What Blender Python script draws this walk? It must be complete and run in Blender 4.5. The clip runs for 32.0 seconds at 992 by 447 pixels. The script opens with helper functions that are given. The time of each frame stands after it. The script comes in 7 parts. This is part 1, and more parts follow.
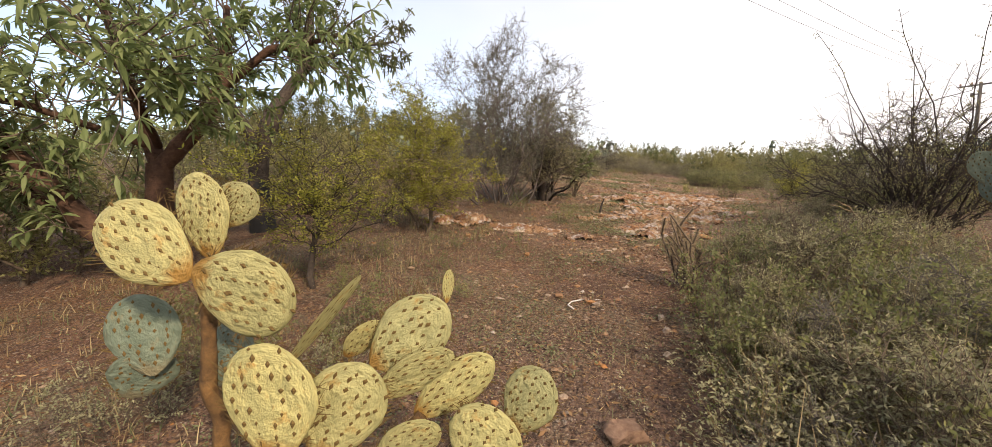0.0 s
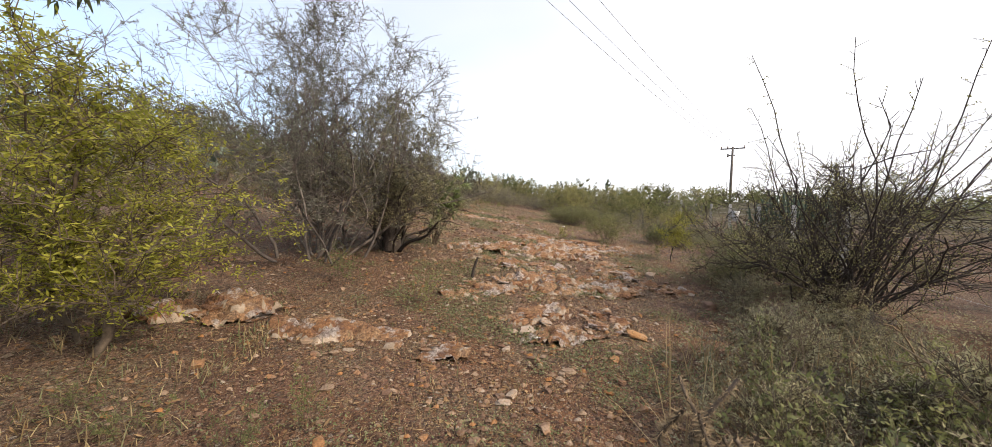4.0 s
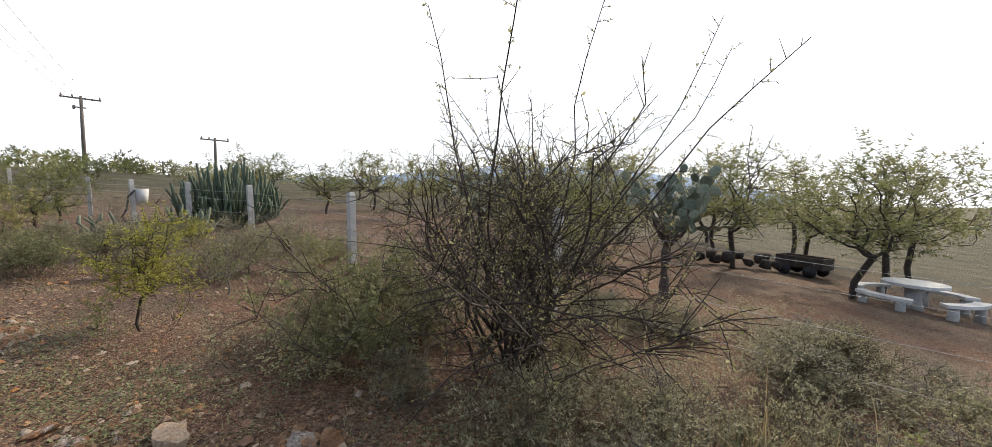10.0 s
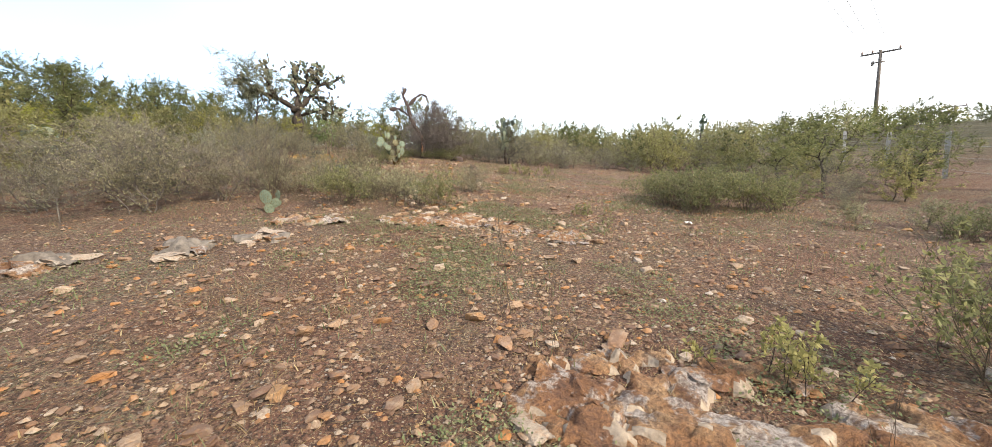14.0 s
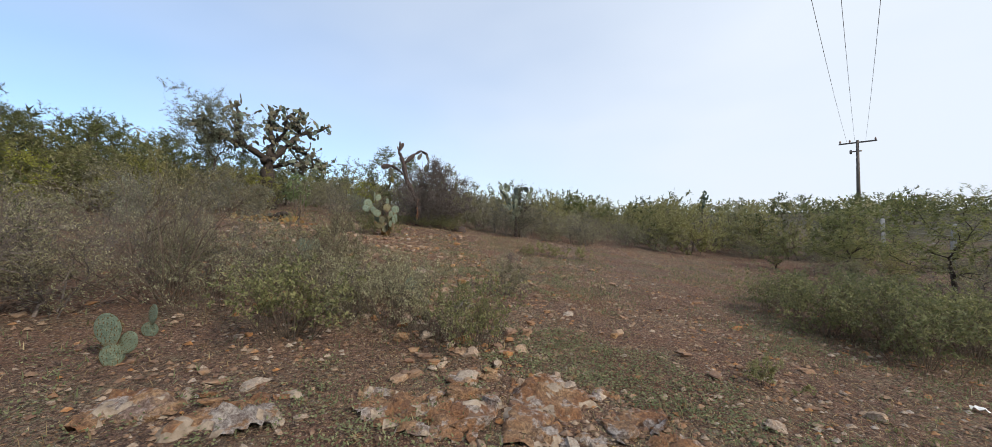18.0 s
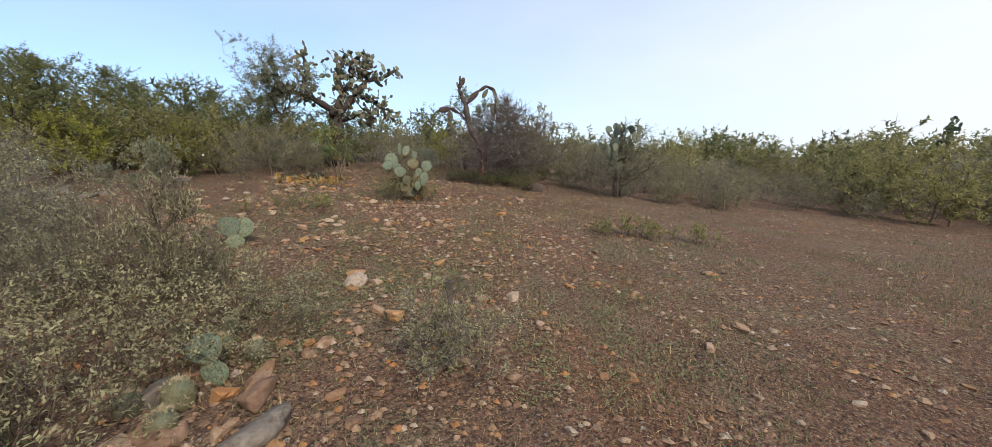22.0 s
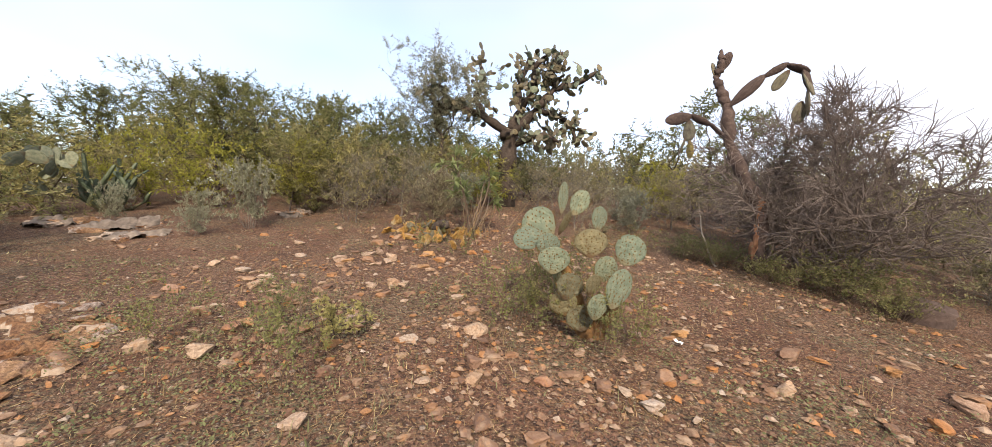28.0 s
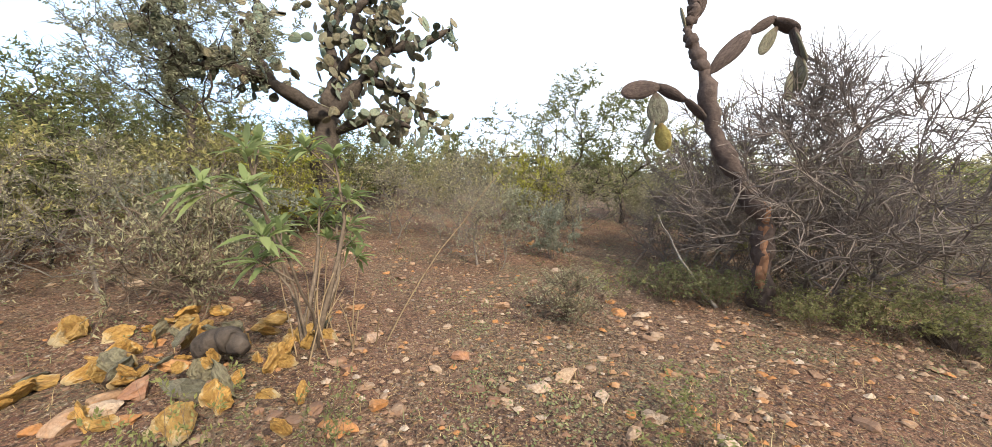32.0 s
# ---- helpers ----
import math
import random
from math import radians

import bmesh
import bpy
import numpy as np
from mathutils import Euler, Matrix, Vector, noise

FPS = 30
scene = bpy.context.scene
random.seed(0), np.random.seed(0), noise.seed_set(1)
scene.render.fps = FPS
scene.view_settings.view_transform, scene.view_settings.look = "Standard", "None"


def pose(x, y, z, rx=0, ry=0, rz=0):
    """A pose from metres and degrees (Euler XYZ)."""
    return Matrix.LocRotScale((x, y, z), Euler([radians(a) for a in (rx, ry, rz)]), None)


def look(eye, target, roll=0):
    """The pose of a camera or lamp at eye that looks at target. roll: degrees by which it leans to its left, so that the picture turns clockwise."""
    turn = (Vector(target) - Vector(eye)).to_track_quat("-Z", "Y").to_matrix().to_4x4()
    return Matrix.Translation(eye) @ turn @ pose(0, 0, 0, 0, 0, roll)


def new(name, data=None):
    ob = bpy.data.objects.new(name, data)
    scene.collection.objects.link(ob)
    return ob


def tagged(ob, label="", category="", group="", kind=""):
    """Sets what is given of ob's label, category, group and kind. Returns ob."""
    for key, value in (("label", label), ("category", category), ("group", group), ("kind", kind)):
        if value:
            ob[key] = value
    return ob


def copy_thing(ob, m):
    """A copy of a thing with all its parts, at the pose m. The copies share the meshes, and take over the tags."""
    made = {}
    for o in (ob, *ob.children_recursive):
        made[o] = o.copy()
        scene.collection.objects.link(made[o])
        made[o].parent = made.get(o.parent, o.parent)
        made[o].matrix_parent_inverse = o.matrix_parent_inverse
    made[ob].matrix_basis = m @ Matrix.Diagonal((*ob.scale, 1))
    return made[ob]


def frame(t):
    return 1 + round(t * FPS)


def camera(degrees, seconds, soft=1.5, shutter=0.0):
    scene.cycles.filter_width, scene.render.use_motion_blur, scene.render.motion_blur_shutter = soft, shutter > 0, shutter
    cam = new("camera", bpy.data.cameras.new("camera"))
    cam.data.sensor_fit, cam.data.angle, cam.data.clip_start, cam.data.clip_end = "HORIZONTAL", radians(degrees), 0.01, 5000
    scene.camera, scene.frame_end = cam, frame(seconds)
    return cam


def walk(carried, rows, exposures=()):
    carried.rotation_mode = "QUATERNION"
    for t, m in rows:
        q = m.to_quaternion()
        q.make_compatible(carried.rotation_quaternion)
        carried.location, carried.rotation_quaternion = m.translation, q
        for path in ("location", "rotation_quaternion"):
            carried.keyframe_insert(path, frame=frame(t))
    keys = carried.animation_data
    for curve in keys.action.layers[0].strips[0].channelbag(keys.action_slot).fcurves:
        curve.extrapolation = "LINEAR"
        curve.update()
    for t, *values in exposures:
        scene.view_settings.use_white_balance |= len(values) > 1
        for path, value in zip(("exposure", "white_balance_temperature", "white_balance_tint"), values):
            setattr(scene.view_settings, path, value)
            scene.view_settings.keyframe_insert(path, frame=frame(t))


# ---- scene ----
cam = camera(105.7, 32.0, soft=0.65)
PATH = [
    (0, (0.711, -3.857, 0.899), (-0.037, -2.014, 0.688), -0.7),
    (0.5, (0.577, -3.425, 1.003), (-0.087, -1.547, 0.822), -0.6),
    (1, (0.5, -3.194, 1.08), (0.123, -1.238, 0.906), -1.6),
    (1.5, (0.544, -2.859, 0.996), (0.303, -0.897, 0.693), -0.7),
    (2, (0.676, -2.194, 1.0), (0.571, -0.218, 0.713), 1.5),
    (2.5, (0.594, -1.628, 1.069), (0.57, 0.364, 0.897), 3.6),
    (4.5, (0.007, -0.052, 1.454), (0.008, 1.947, 1.397), 0.4),
    (5, (0.048, 0.458, 1.562), (0.398, 2.427, 1.545), 0.8),
    (5.5, (-0.009, 0.862, 1.583), (0.513, 2.788, 1.458), 1.5),
    (6, (-0.002, 1.264, 1.574), (0.86, 3.056, 1.36), 0.2),
    (6.5, (0.222, 1.691, 1.605), (1.146, 3.456, 1.429), -2.9),
    (7, (0.274, 2.101, 1.562), (1.258, 3.829, 1.342), -0.9),
    (7.5, (0.4, 2.492, 1.647), (1.782, 3.929, 1.487), -0.4),
    (8, (0.583, 2.945, 1.711), (1.953, 4.394, 1.559), -2.0),
    (8.5, (0.743, 3.452, 1.652), (2.444, 4.504, 1.659), -0.3),
    (9, (1.082, 3.773, 1.641), (2.938, 4.506, 1.497), -1.3),
    (9.5, (1.217, 4.198, 1.642), (2.891, 5.236, 1.295), -0.2),
    (10, (1.205, 4.558, 1.652), (3.165, 4.927, 1.498), 1.2),
    (10.5, (1.268, 5.056, 1.689), (2.749, 6.344, 1.306), -0.3),
    (11, (1.287, 5.719, 1.656), (1.901, 7.585, 1.282), -1.3),
    (11.5, (1.088, 6.238, 1.724), (1.418, 8.196, 1.483), -4.3),
    (12, (1.064, 6.768, 1.685), (1.214, 8.76, 1.596), -5.2),
    (12.5, (0.908, 7.379, 1.689), (0.887, 9.363, 1.438), -2.2),
    (13, (0.883, 7.791, 1.832), (0.968, 9.759, 1.483), -1.2),
    (13.5, (0.88, 8.3, 1.857), (0.709, 10.284, 1.676), -3.9),
    (14, (0.655, 8.629, 1.847), (0.268, 10.567, 1.542), -3.6),
    (14.5, (0.5, 9.02, 1.875), (0.322, 10.979, 1.512), -1.0),
    (15, (0.239, 9.469, 1.937), (-0.652, 11.221, 1.567), -0.1),
    (15.5, (-0.109, 9.935, 2.002), (-1.183, 11.615, 2.156), -3.4),
    (17.5, (-1.205, 11.264, 2.238), (-1.584, 13.227, 2.168), -2.6),
    (18, (-1.124, 11.843, 2.324), (-1.398, 13.824, 2.344), -0.7),
    (18.5, (-1.072, 12.401, 2.31), (-1.058, 14.401, 2.317), -0.1),
    (19, (-0.795, 12.754, 2.303), (-0.604, 14.74, 2.169), -2.4),
    (19.5, (-0.58, 13.384, 2.393), (-0.511, 15.368, 2.154), -3.1),
    (20, (-0.487, 13.836, 2.45), (-0.383, 15.813, 2.162), -1.3),
    (20.5, (-0.323, 14.248, 2.477), (-0.109, 16.229, 2.304), -1.5),
    (21, (-0.1, 14.776, 2.534), (-0.178, 16.761, 2.302), -0.3),
    (21.5, (-0.18, 15.332, 2.551), (-0.747, 17.249, 2.496), 1.0),
    (22, (-0.238, 15.818, 2.586), (-1.174, 17.569, 2.345), -1.6),
    (22.5, (-0.402, 16.19, 2.555), (-1.527, 17.841, 2.463), -2.2),
    (23, (-0.64, 16.592, 2.622), (-1.759, 18.249, 2.598), -2.1),
    (23.5, (-0.843, 17.14, 2.648), (-2.045, 18.738, 2.597), -2.4),
    (24, (-1.11, 17.585, 2.591), (-2.259, 19.207, 2.37), -1.4),
    (24.5, (-1.407, 18.042, 2.705), (-2.387, 19.777, 2.538), 2.4),
    (26.5, (-2.428, 19.709, 2.952), (-3.993, 20.924, 2.678), 0.6),
    (27, (-2.894, 19.85, 3.003), (-4.587, 20.9, 2.828), 5.6),
    (27.5, (-3.334, 19.972, 3.131), (-5.052, 20.982, 2.97), 6.2),
    (28, (-3.795, 20.226, 3.19), (-5.471, 21.314, 3.101), 3.3),
    (28.5, (-4.269, 20.371, 3.265), (-5.995, 21.381, 3.289), 3.8),
    (29, (-4.728, 20.41, 3.336), (-6.448, 21.419, 3.185), 2.8),
    (29.5, (-5.185, 20.572, 3.33), (-6.899, 21.59, 3.169), -2.6),
    (30, (-5.578, 20.682, 3.361), (-7.246, 21.743, 3.061), -0.5),
    (30.5, (-6.16, 20.833, 3.455), (-7.75, 22.042, 3.346), -1.0),
    (31, (-6.511, 21.098, 3.501), (-7.777, 22.643, 3.394), 1.3),
    (31.5, (-6.834, 21.469, 3.718), (-8.026, 23.065, 3.896), -1.3),
    (32, (-6.997, 21.655, 3.681), (-7.917, 23.426, 3.552), -1.8),
]
EXPOSURES = ((0, 0.38, 7250, 17), (1, 0.8, 7050, 17), (2, 0.9, 7050, 17), (3, 0.7, 6850, 15), (4.5, 0.15, 6600, 13), (5.2, 0.0, 6550, 12), (6.0, 0.45, 6650, 13),
             (6.8, 0.7, 6650, 13), (8, -0.1, 6300, 10), (9, -0.25, 6250, 10), (10, 0.35, 6400, 11), (11, 0.78, 6430, 11), (12, 0.34, 6300, 9), (13, 0.56, 6420, 10),
             (14, 0.8, 6420, 9), (15.5, 0.44, 6480, 12), (18, -0.14, 5950, 9), (19, -0.17, 6100, 9), (20, 0.5, 6300, 10), (21, 0.3, 6270, 10), (22, 0.02, 6150, 10),
             (23.2, 0.05, 6050, 9), (24, 0.44, 6600, 14), (26.5, 0.6, 6850, 18), (28, 0.58, 6920, 18), (29, 0.55, 6950, 17), (30, 0.72, 7150, 19), (31, 0.8, 6950, 16),
             (32, 0.96, 6500, 10))
walk(cam, [(t, look(eye, target, roll)) for t, eye, target, roll in PATH], EXPOSURES)

# ---- light ----
SUN_DIR = Vector((0.80, -0.45, 0.62)).normalized()
world = bpy.data.worlds.new("sky")
scene.world = world
world.use_nodes = True
wn = world.node_tree
sky = wn.nodes.new("ShaderNodeTexSky")
sky.sky_type = "NISHITA"
sky.sun_disc = False
sky.sun_elevation = math.asin(SUN_DIR.z)
sky.sun_rotation = math.atan2(SUN_DIR.x, SUN_DIR.y)
dim = wn.nodes.new("ShaderNodeVectorMath")
dim.operation = "MULTIPLY"
dim.inputs[1].default_value = (0.165, 0.20, 0.22)
wn.links.new(sky.outputs[0], dim.inputs[0])
coord = wn.nodes.new("ShaderNodeTexCoord")
squash = wn.nodes.new("ShaderNodeMapping")
squash.inputs["Scale"].default_value = (1.0, 1.0, 2.6)
wn.links.new(coord.outputs["Generated"], squash.inputs[0])
puffs = wn.nodes.new("ShaderNodeTexNoise")
puffs.inputs["Scale"].default_value = 1.3
puffs.inputs["Detail"].default_value = 3
wn.links.new(squash.outputs[0], puffs.inputs["Vector"])
cover = wn.nodes.new("ShaderNodeMapRange")
cover.inputs["From Min"].default_value = -0.15
cover.inputs["From Max"].default_value = 0.42
cover.inputs["To Min"].default_value = 0.28
cover.inputs["To Max"].default_value = 0.97
# the haze is whiter towards the sun
glare = wn.nodes.new("ShaderNodeVectorMath")
glare.operation = "DOT_PRODUCT"
wn.links.new(coord.outputs["Generated"], glare.inputs[0])
glare.inputs[1].default_value = (0.85, -0.15, 0.0)
tilt = wn.nodes.new("ShaderNodeMath")
tilt.operation = "MULTIPLY_ADD"
tilt.inputs[1].default_value = 0.42
wn.links.new(glare.outputs["Value"], tilt.inputs[0])
soften = wn.nodes.new("ShaderNodeMath")
soften.operation = "MULTIPLY"
soften.inputs[1].default_value = 0.5
wn.links.new(puffs.outputs[0], soften.inputs[0])
wn.links.new(soften.outputs[0], tilt.inputs[2])
wn.links.new(tilt.outputs[0], cover.inputs[0])
veil = wn.nodes.new("ShaderNodeMix")
veil.data_type = "RGBA"
veil.inputs["B"].default_value = (0.99, 1.01, 1.04, 1)
wn.links.new(cover.outputs[0], veil.inputs["Factor"])
wn.links.new(dim.outputs[0], veil.inputs["A"])
wn.links.new(veil.outputs["Result"], wn.nodes["Background"].inputs[0])
wn.nodes["Background"].inputs[1].default_value = 1.0

sun_data = bpy.data.lights.new("sun", "SUN")
sun_data.energy = 4.2
sun_data.angle = radians(4)
sun_data.color = (1.0, 0.86, 0.66)
sun = new("sun", sun_data)
sun.matrix_world = look(SUN_DIR * 50, (0, 0, 0))


# ---- materials ----
def shader(name, rough=0.85):
    m = bpy.data.materials.new(name)
    m.use_nodes = True
    nt = m.node_tree
    b = nt.nodes["Principled BSDF"]
    b.inputs["Roughness"].default_value = rough
    b.inputs["Specular IOR Level"].default_value = 0.25
    return m, nt, b


def tex_pos(nt, local=False):
    if local:
        return nt.nodes.new("ShaderNodeTexCoord").outputs["Object"]
    return nt.nodes.new("ShaderNodeNewGeometry").outputs["Position"]


def noise_tex(nt, pos, scale, detail=4.0, rough=0.55):
    n = nt.nodes.new("ShaderNodeTexNoise")
    n.inputs["Scale"].default_value = scale
    n.inputs["Detail"].default_value = detail
    n.inputs["Roughness"].default_value = rough
    nt.links.new(pos, n.inputs["Vector"])
    return n.outputs[0]


def ramp(nt, fac, stops):
    r = nt.nodes.new("ShaderNodeValToRGB")
    while len(r.color_ramp.elements) < len(stops):
        r.color_ramp.elements.new(0.5)
    for e, (p, c) in zip(r.color_ramp.elements, stops):
        e.position = p
        e.color = (*c, 1)
    nt.links.new(fac, r.inputs[0])
    return r.outputs[0]


def mixed(nt, fac, a, b, blend="MIX"):
    n = nt.nodes.new("ShaderNodeMix")
    n.data_type = "RGBA"
    n.blend_type = blend
    for key, v in (("Factor", fac), ("A", a), ("B", b)):
        if isinstance(v, (int, float)):
            n.inputs[key].default_value = v
        elif isinstance(v, tuple):
            n.inputs[key].default_value = (*v, 1)
        else:
            nt.links.new(v, n.inputs[key])
    return n.outputs["Result"]


def span(nt, v, a, b, lo=0.0, hi=1.0):
    n = nt.nodes.new("ShaderNodeMapRange")
    n.inputs["From Min"].default_value = a
    n.inputs["From Max"].default_value = b
    n.inputs["To Min"].default_value = lo
    n.inputs["To Max"].default_value = hi
    nt.links.new(v, n.inputs[0])
    return n.outputs[0]


def relief(nt, b, height, dist, strength=0.8):
    n = nt.nodes.new("ShaderNodeBump")
    n.inputs["Distance"].default_value = dist
    n.inputs["Strength"].default_value = strength
    nt.links.new(height, n.inputs["Height"])
    nt.links.new(n.outputs[0], b.inputs["Normal"])


def grainy(name, dark, light, scale=30.0, rough=0.85, bump=0.004, local=True, per_object=0.0):
    """A mottled surface between two colours, with stains at a larger scale."""
    m, nt, b = shader(name, rough)
    pos = tex_pos(nt, local)
    fine = noise_tex(nt, pos, scale, 6, 0.65)
    big = noise_tex(nt, pos, scale * 0.14, 3)
    col = ramp(nt, fine, [(0.28, dark), (0.72, light)])
    col = mixed(nt, span(nt, big, 0.3, 0.75, 0.0, 0.6), col, tuple(0.55 * v for v in dark))
    if per_object:
        info = nt.nodes.new("ShaderNodeObjectInfo")
        col = mixed(nt, 1.0, col, ramp(nt, info.outputs["Random"], [(0, (1 - per_object,) * 3), (1, (1 + per_object,) * 3)]), "MULTIPLY")
    nt.links.new(col, b.inputs["Base Color"])
    relief(nt, b, fine, bump)
    return m


def leafy(name, a, b_col, c_col, thin=0.48, rough=0.6):
    """Leaves: colour varies from leaf to leaf and from plant to plant; some light shines through."""
    m, nt, b = shader(name, rough)
    geo = nt.nodes.new("ShaderNodeNewGeometry")
    info = nt.nodes.new("ShaderNodeObjectInfo")
    col = ramp(nt, geo.outputs["Random Per Island"], [(0.0, a), (0.55, b_col), (1.0, c_col)])
    patch = noise_tex(nt, tex_pos(nt), 1.3, 3)
    col = mixed(nt, span(nt, patch, 0.35, 0.7, 0.0, 0.55), col, a)
    col = mixed(nt, 1.0, col, ramp(nt, info.outputs["Random"], [(0, (0.78, 0.8, 0.8)), (1, (1.2, 1.15, 1.0))]), "MULTIPLY")
    nt.links.new(col, b.inputs["Base Color"])
    tr = nt.nodes.new("ShaderNodeBsdfTranslucent")
    nt.links.new(col, tr.inputs[0])
    mx = nt.nodes.new("ShaderNodeMixShader")
    mx.inputs[0].default_value = thin
    nt.links.new(b.outputs[0], mx.inputs[1])
    nt.links.new(tr.outputs[0], mx.inputs[2])
    nt.links.new(mx.outputs[0], nt.nodes["Material Output"].inputs[0])
    return m


def grit(nt, pos, scale, lo, hi, cover_scale, tones):
    """A layer of small stones: their colours, and where they lie."""
    vor = nt.nodes.new("ShaderNodeTexVoronoi")
    vor.inputs["Scale"].default_value = scale
    nt.links.new(pos, vor.inputs["Vector"])
    tone = ramp(nt, vor.outputs["Color"], tones)
    pick = nt.nodes.new("ShaderNodeMath")
    pick.operation = "MULTIPLY"
    nt.links.new(span(nt, vor.outputs["Distance"], 0.48, 0.34), pick.inputs[0])
    nt.links.new(span(nt, noise_tex(nt, pos, cover_scale, 5, 0.7), lo, hi), pick.inputs[1])
    return tone, pick.outputs[0]


def soil_material():
    m, nt, b = shader("red_stony_soil", 0.95)
    pos = tex_pos(nt)
    big = noise_tex(nt, pos, 0.22, 4)
    mid = noise_tex(nt, pos, 1.4, 6, 0.68)
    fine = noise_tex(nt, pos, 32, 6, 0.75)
    col = ramp(nt, mid, [(0.30, (0.088, 0.043, 0.030)), (0.5, (0.166, 0.085, 0.057)), (0.70, (0.240, 0.144, 0.102))])
    # orange clay patches
    where = nt.nodes.new("ShaderNodeSeparateXYZ")
    nt.links.new(pos, where.inputs[0])
    clay_sum = nt.nodes.new("ShaderNodeMath")
    clay_sum.operation = "ADD"
    nt.links.new(noise_tex(nt, pos, 0.55, 6, 0.7), clay_sum.inputs[0])
    nt.links.new(span(nt, where.outputs["Y"], 3.0, 9.0, 0.13, 0.0), clay_sum.inputs[1])
    clay = clay_sum.outputs[0]
    col = mixed(nt, span(nt, clay, 0.56, 0.70, 0, 0.7), col, (0.219, 0.101, 0.047))
    # grey-brown dusty stretches
    col = mixed(nt, span(nt, big, 0.46, 0.64, 0, 0.7), col, (0.159, 0.110, 0.088))
    # mats of low grey-green weeds and dry litter
    mat_n = noise_tex(nt, pos, 0.8, 6, 0.7)
    spots = noise_tex(nt, pos, 26, 5, 0.75)
    green = nt.nodes.new("ShaderNodeMath")
    green.operation = "MULTIPLY"
    nt.links.new(span(nt, mat_n, 0.47, 0.60, 0, 0.9), green.inputs[0])
    nt.links.new(span(nt, spots, 0.44, 0.56), green.inputs[1])
    col = mixed(nt, green.outputs[0], col, (0.152, 0.155, 0.094))
    straw = noise_tex(nt, pos, 60, 3, 0.7)
    col = mixed(nt, span(nt, straw, 0.57, 0.61, 0, 0.8), col, (0.318, 0.242, 0.159))
    tones = [(0.0, (0.064, 0.040, 0.032)), (0.35, (0.155, 0.094, 0.068)), (0.6, (0.269, 0.155, 0.082)), (0.8, (0.311, 0.238, 0.180)), (1.0, (0.410, 0.360, 0.314))]
    tone1, pick1 = grit(nt, pos, 52, 0.36, 0.46, 7, tones)
    col = mixed(nt, pick1, col, tone1)
    tone2, pick2 = grit(nt, pos, 21, 0.47, 0.54, 5, tones)
    col = mixed(nt, pick2, col, tone2)
    # shade in the pits of the fine bump, painted as near-black soil
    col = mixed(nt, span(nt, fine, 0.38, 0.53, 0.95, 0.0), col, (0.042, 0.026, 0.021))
    # dry scrub covers the ground far from the trail
    away = nt.nodes.new("ShaderNodeVectorMath")
    away.operation = "DISTANCE"
    away.inputs[1].default_value = (0.0, 14.0, 0.0)
    nt.links.new(pos, away.inputs[0])
    scrub = ramp(nt, noise_tex(nt, pos, 0.35, 6, 0.7), [(0.32, (0.045, 0.045, 0.026)), (0.52, (0.085, 0.08, 0.045)), (0.7, (0.15, 0.115, 0.07))])
    col = mixed(nt, span(nt, away.outputs["Value"], 22.0, 36.0, 0.0, 0.92), col, scrub)
    nt.links.new(col, b.inputs["Base Color"])
    h = nt.nodes.new("ShaderNodeMath")
    h.operation = "ADD"
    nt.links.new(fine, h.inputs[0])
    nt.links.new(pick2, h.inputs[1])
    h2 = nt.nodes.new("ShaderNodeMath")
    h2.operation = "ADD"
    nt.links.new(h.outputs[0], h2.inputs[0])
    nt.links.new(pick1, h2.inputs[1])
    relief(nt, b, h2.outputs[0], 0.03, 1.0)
    return m


def stone_material(name, tones, rough=0.9):
    m, nt, b = shader(name, rough)
    pos = tex_pos(nt, False)
    info = nt.nodes.new("ShaderNodeObjectInfo")
    geo = nt.nodes.new("ShaderNodeNewGeometry")
    pick = nt.nodes.new("ShaderNodeMath")
    pick.operation = "ADD"
    nt.links.new(info.outputs["Random"], pick.inputs[0])
    nt.links.new(geo.outputs["Random Per Island"], pick.inputs[1])
    wrap = nt.nodes.new("ShaderNodeMath")
    wrap.operation = "FRACT"
    nt.links.new(pick.outputs[0], wrap.inputs[0])
    base = ramp(nt, wrap.outputs[0], tones)
    fine = noise_tex(nt, pos, 55, 6, 0.7)
    stain = noise_tex(nt, pos, 9, 4, 0.6)
    col = mixed(nt, span(nt, fine, 0.32, 0.62, 0.7, 0.0), base, (0.13, 0.07, 0.042))
    col = mixed(nt, span(nt, noise_tex(nt, pos, 21, 4, 0.7), 0.52, 0.68, 0.0, 0.4), col, (0.38, 0.19, 0.075))
    col = mixed(nt, span(nt, stain, 0.52, 0.75, 0.0, 0.45), col, (0.44, 0.36, 0.27))
    nt.links.new(col, b.inputs["Base Color"])
    relief(nt, b, fine, 0.015)
    return m


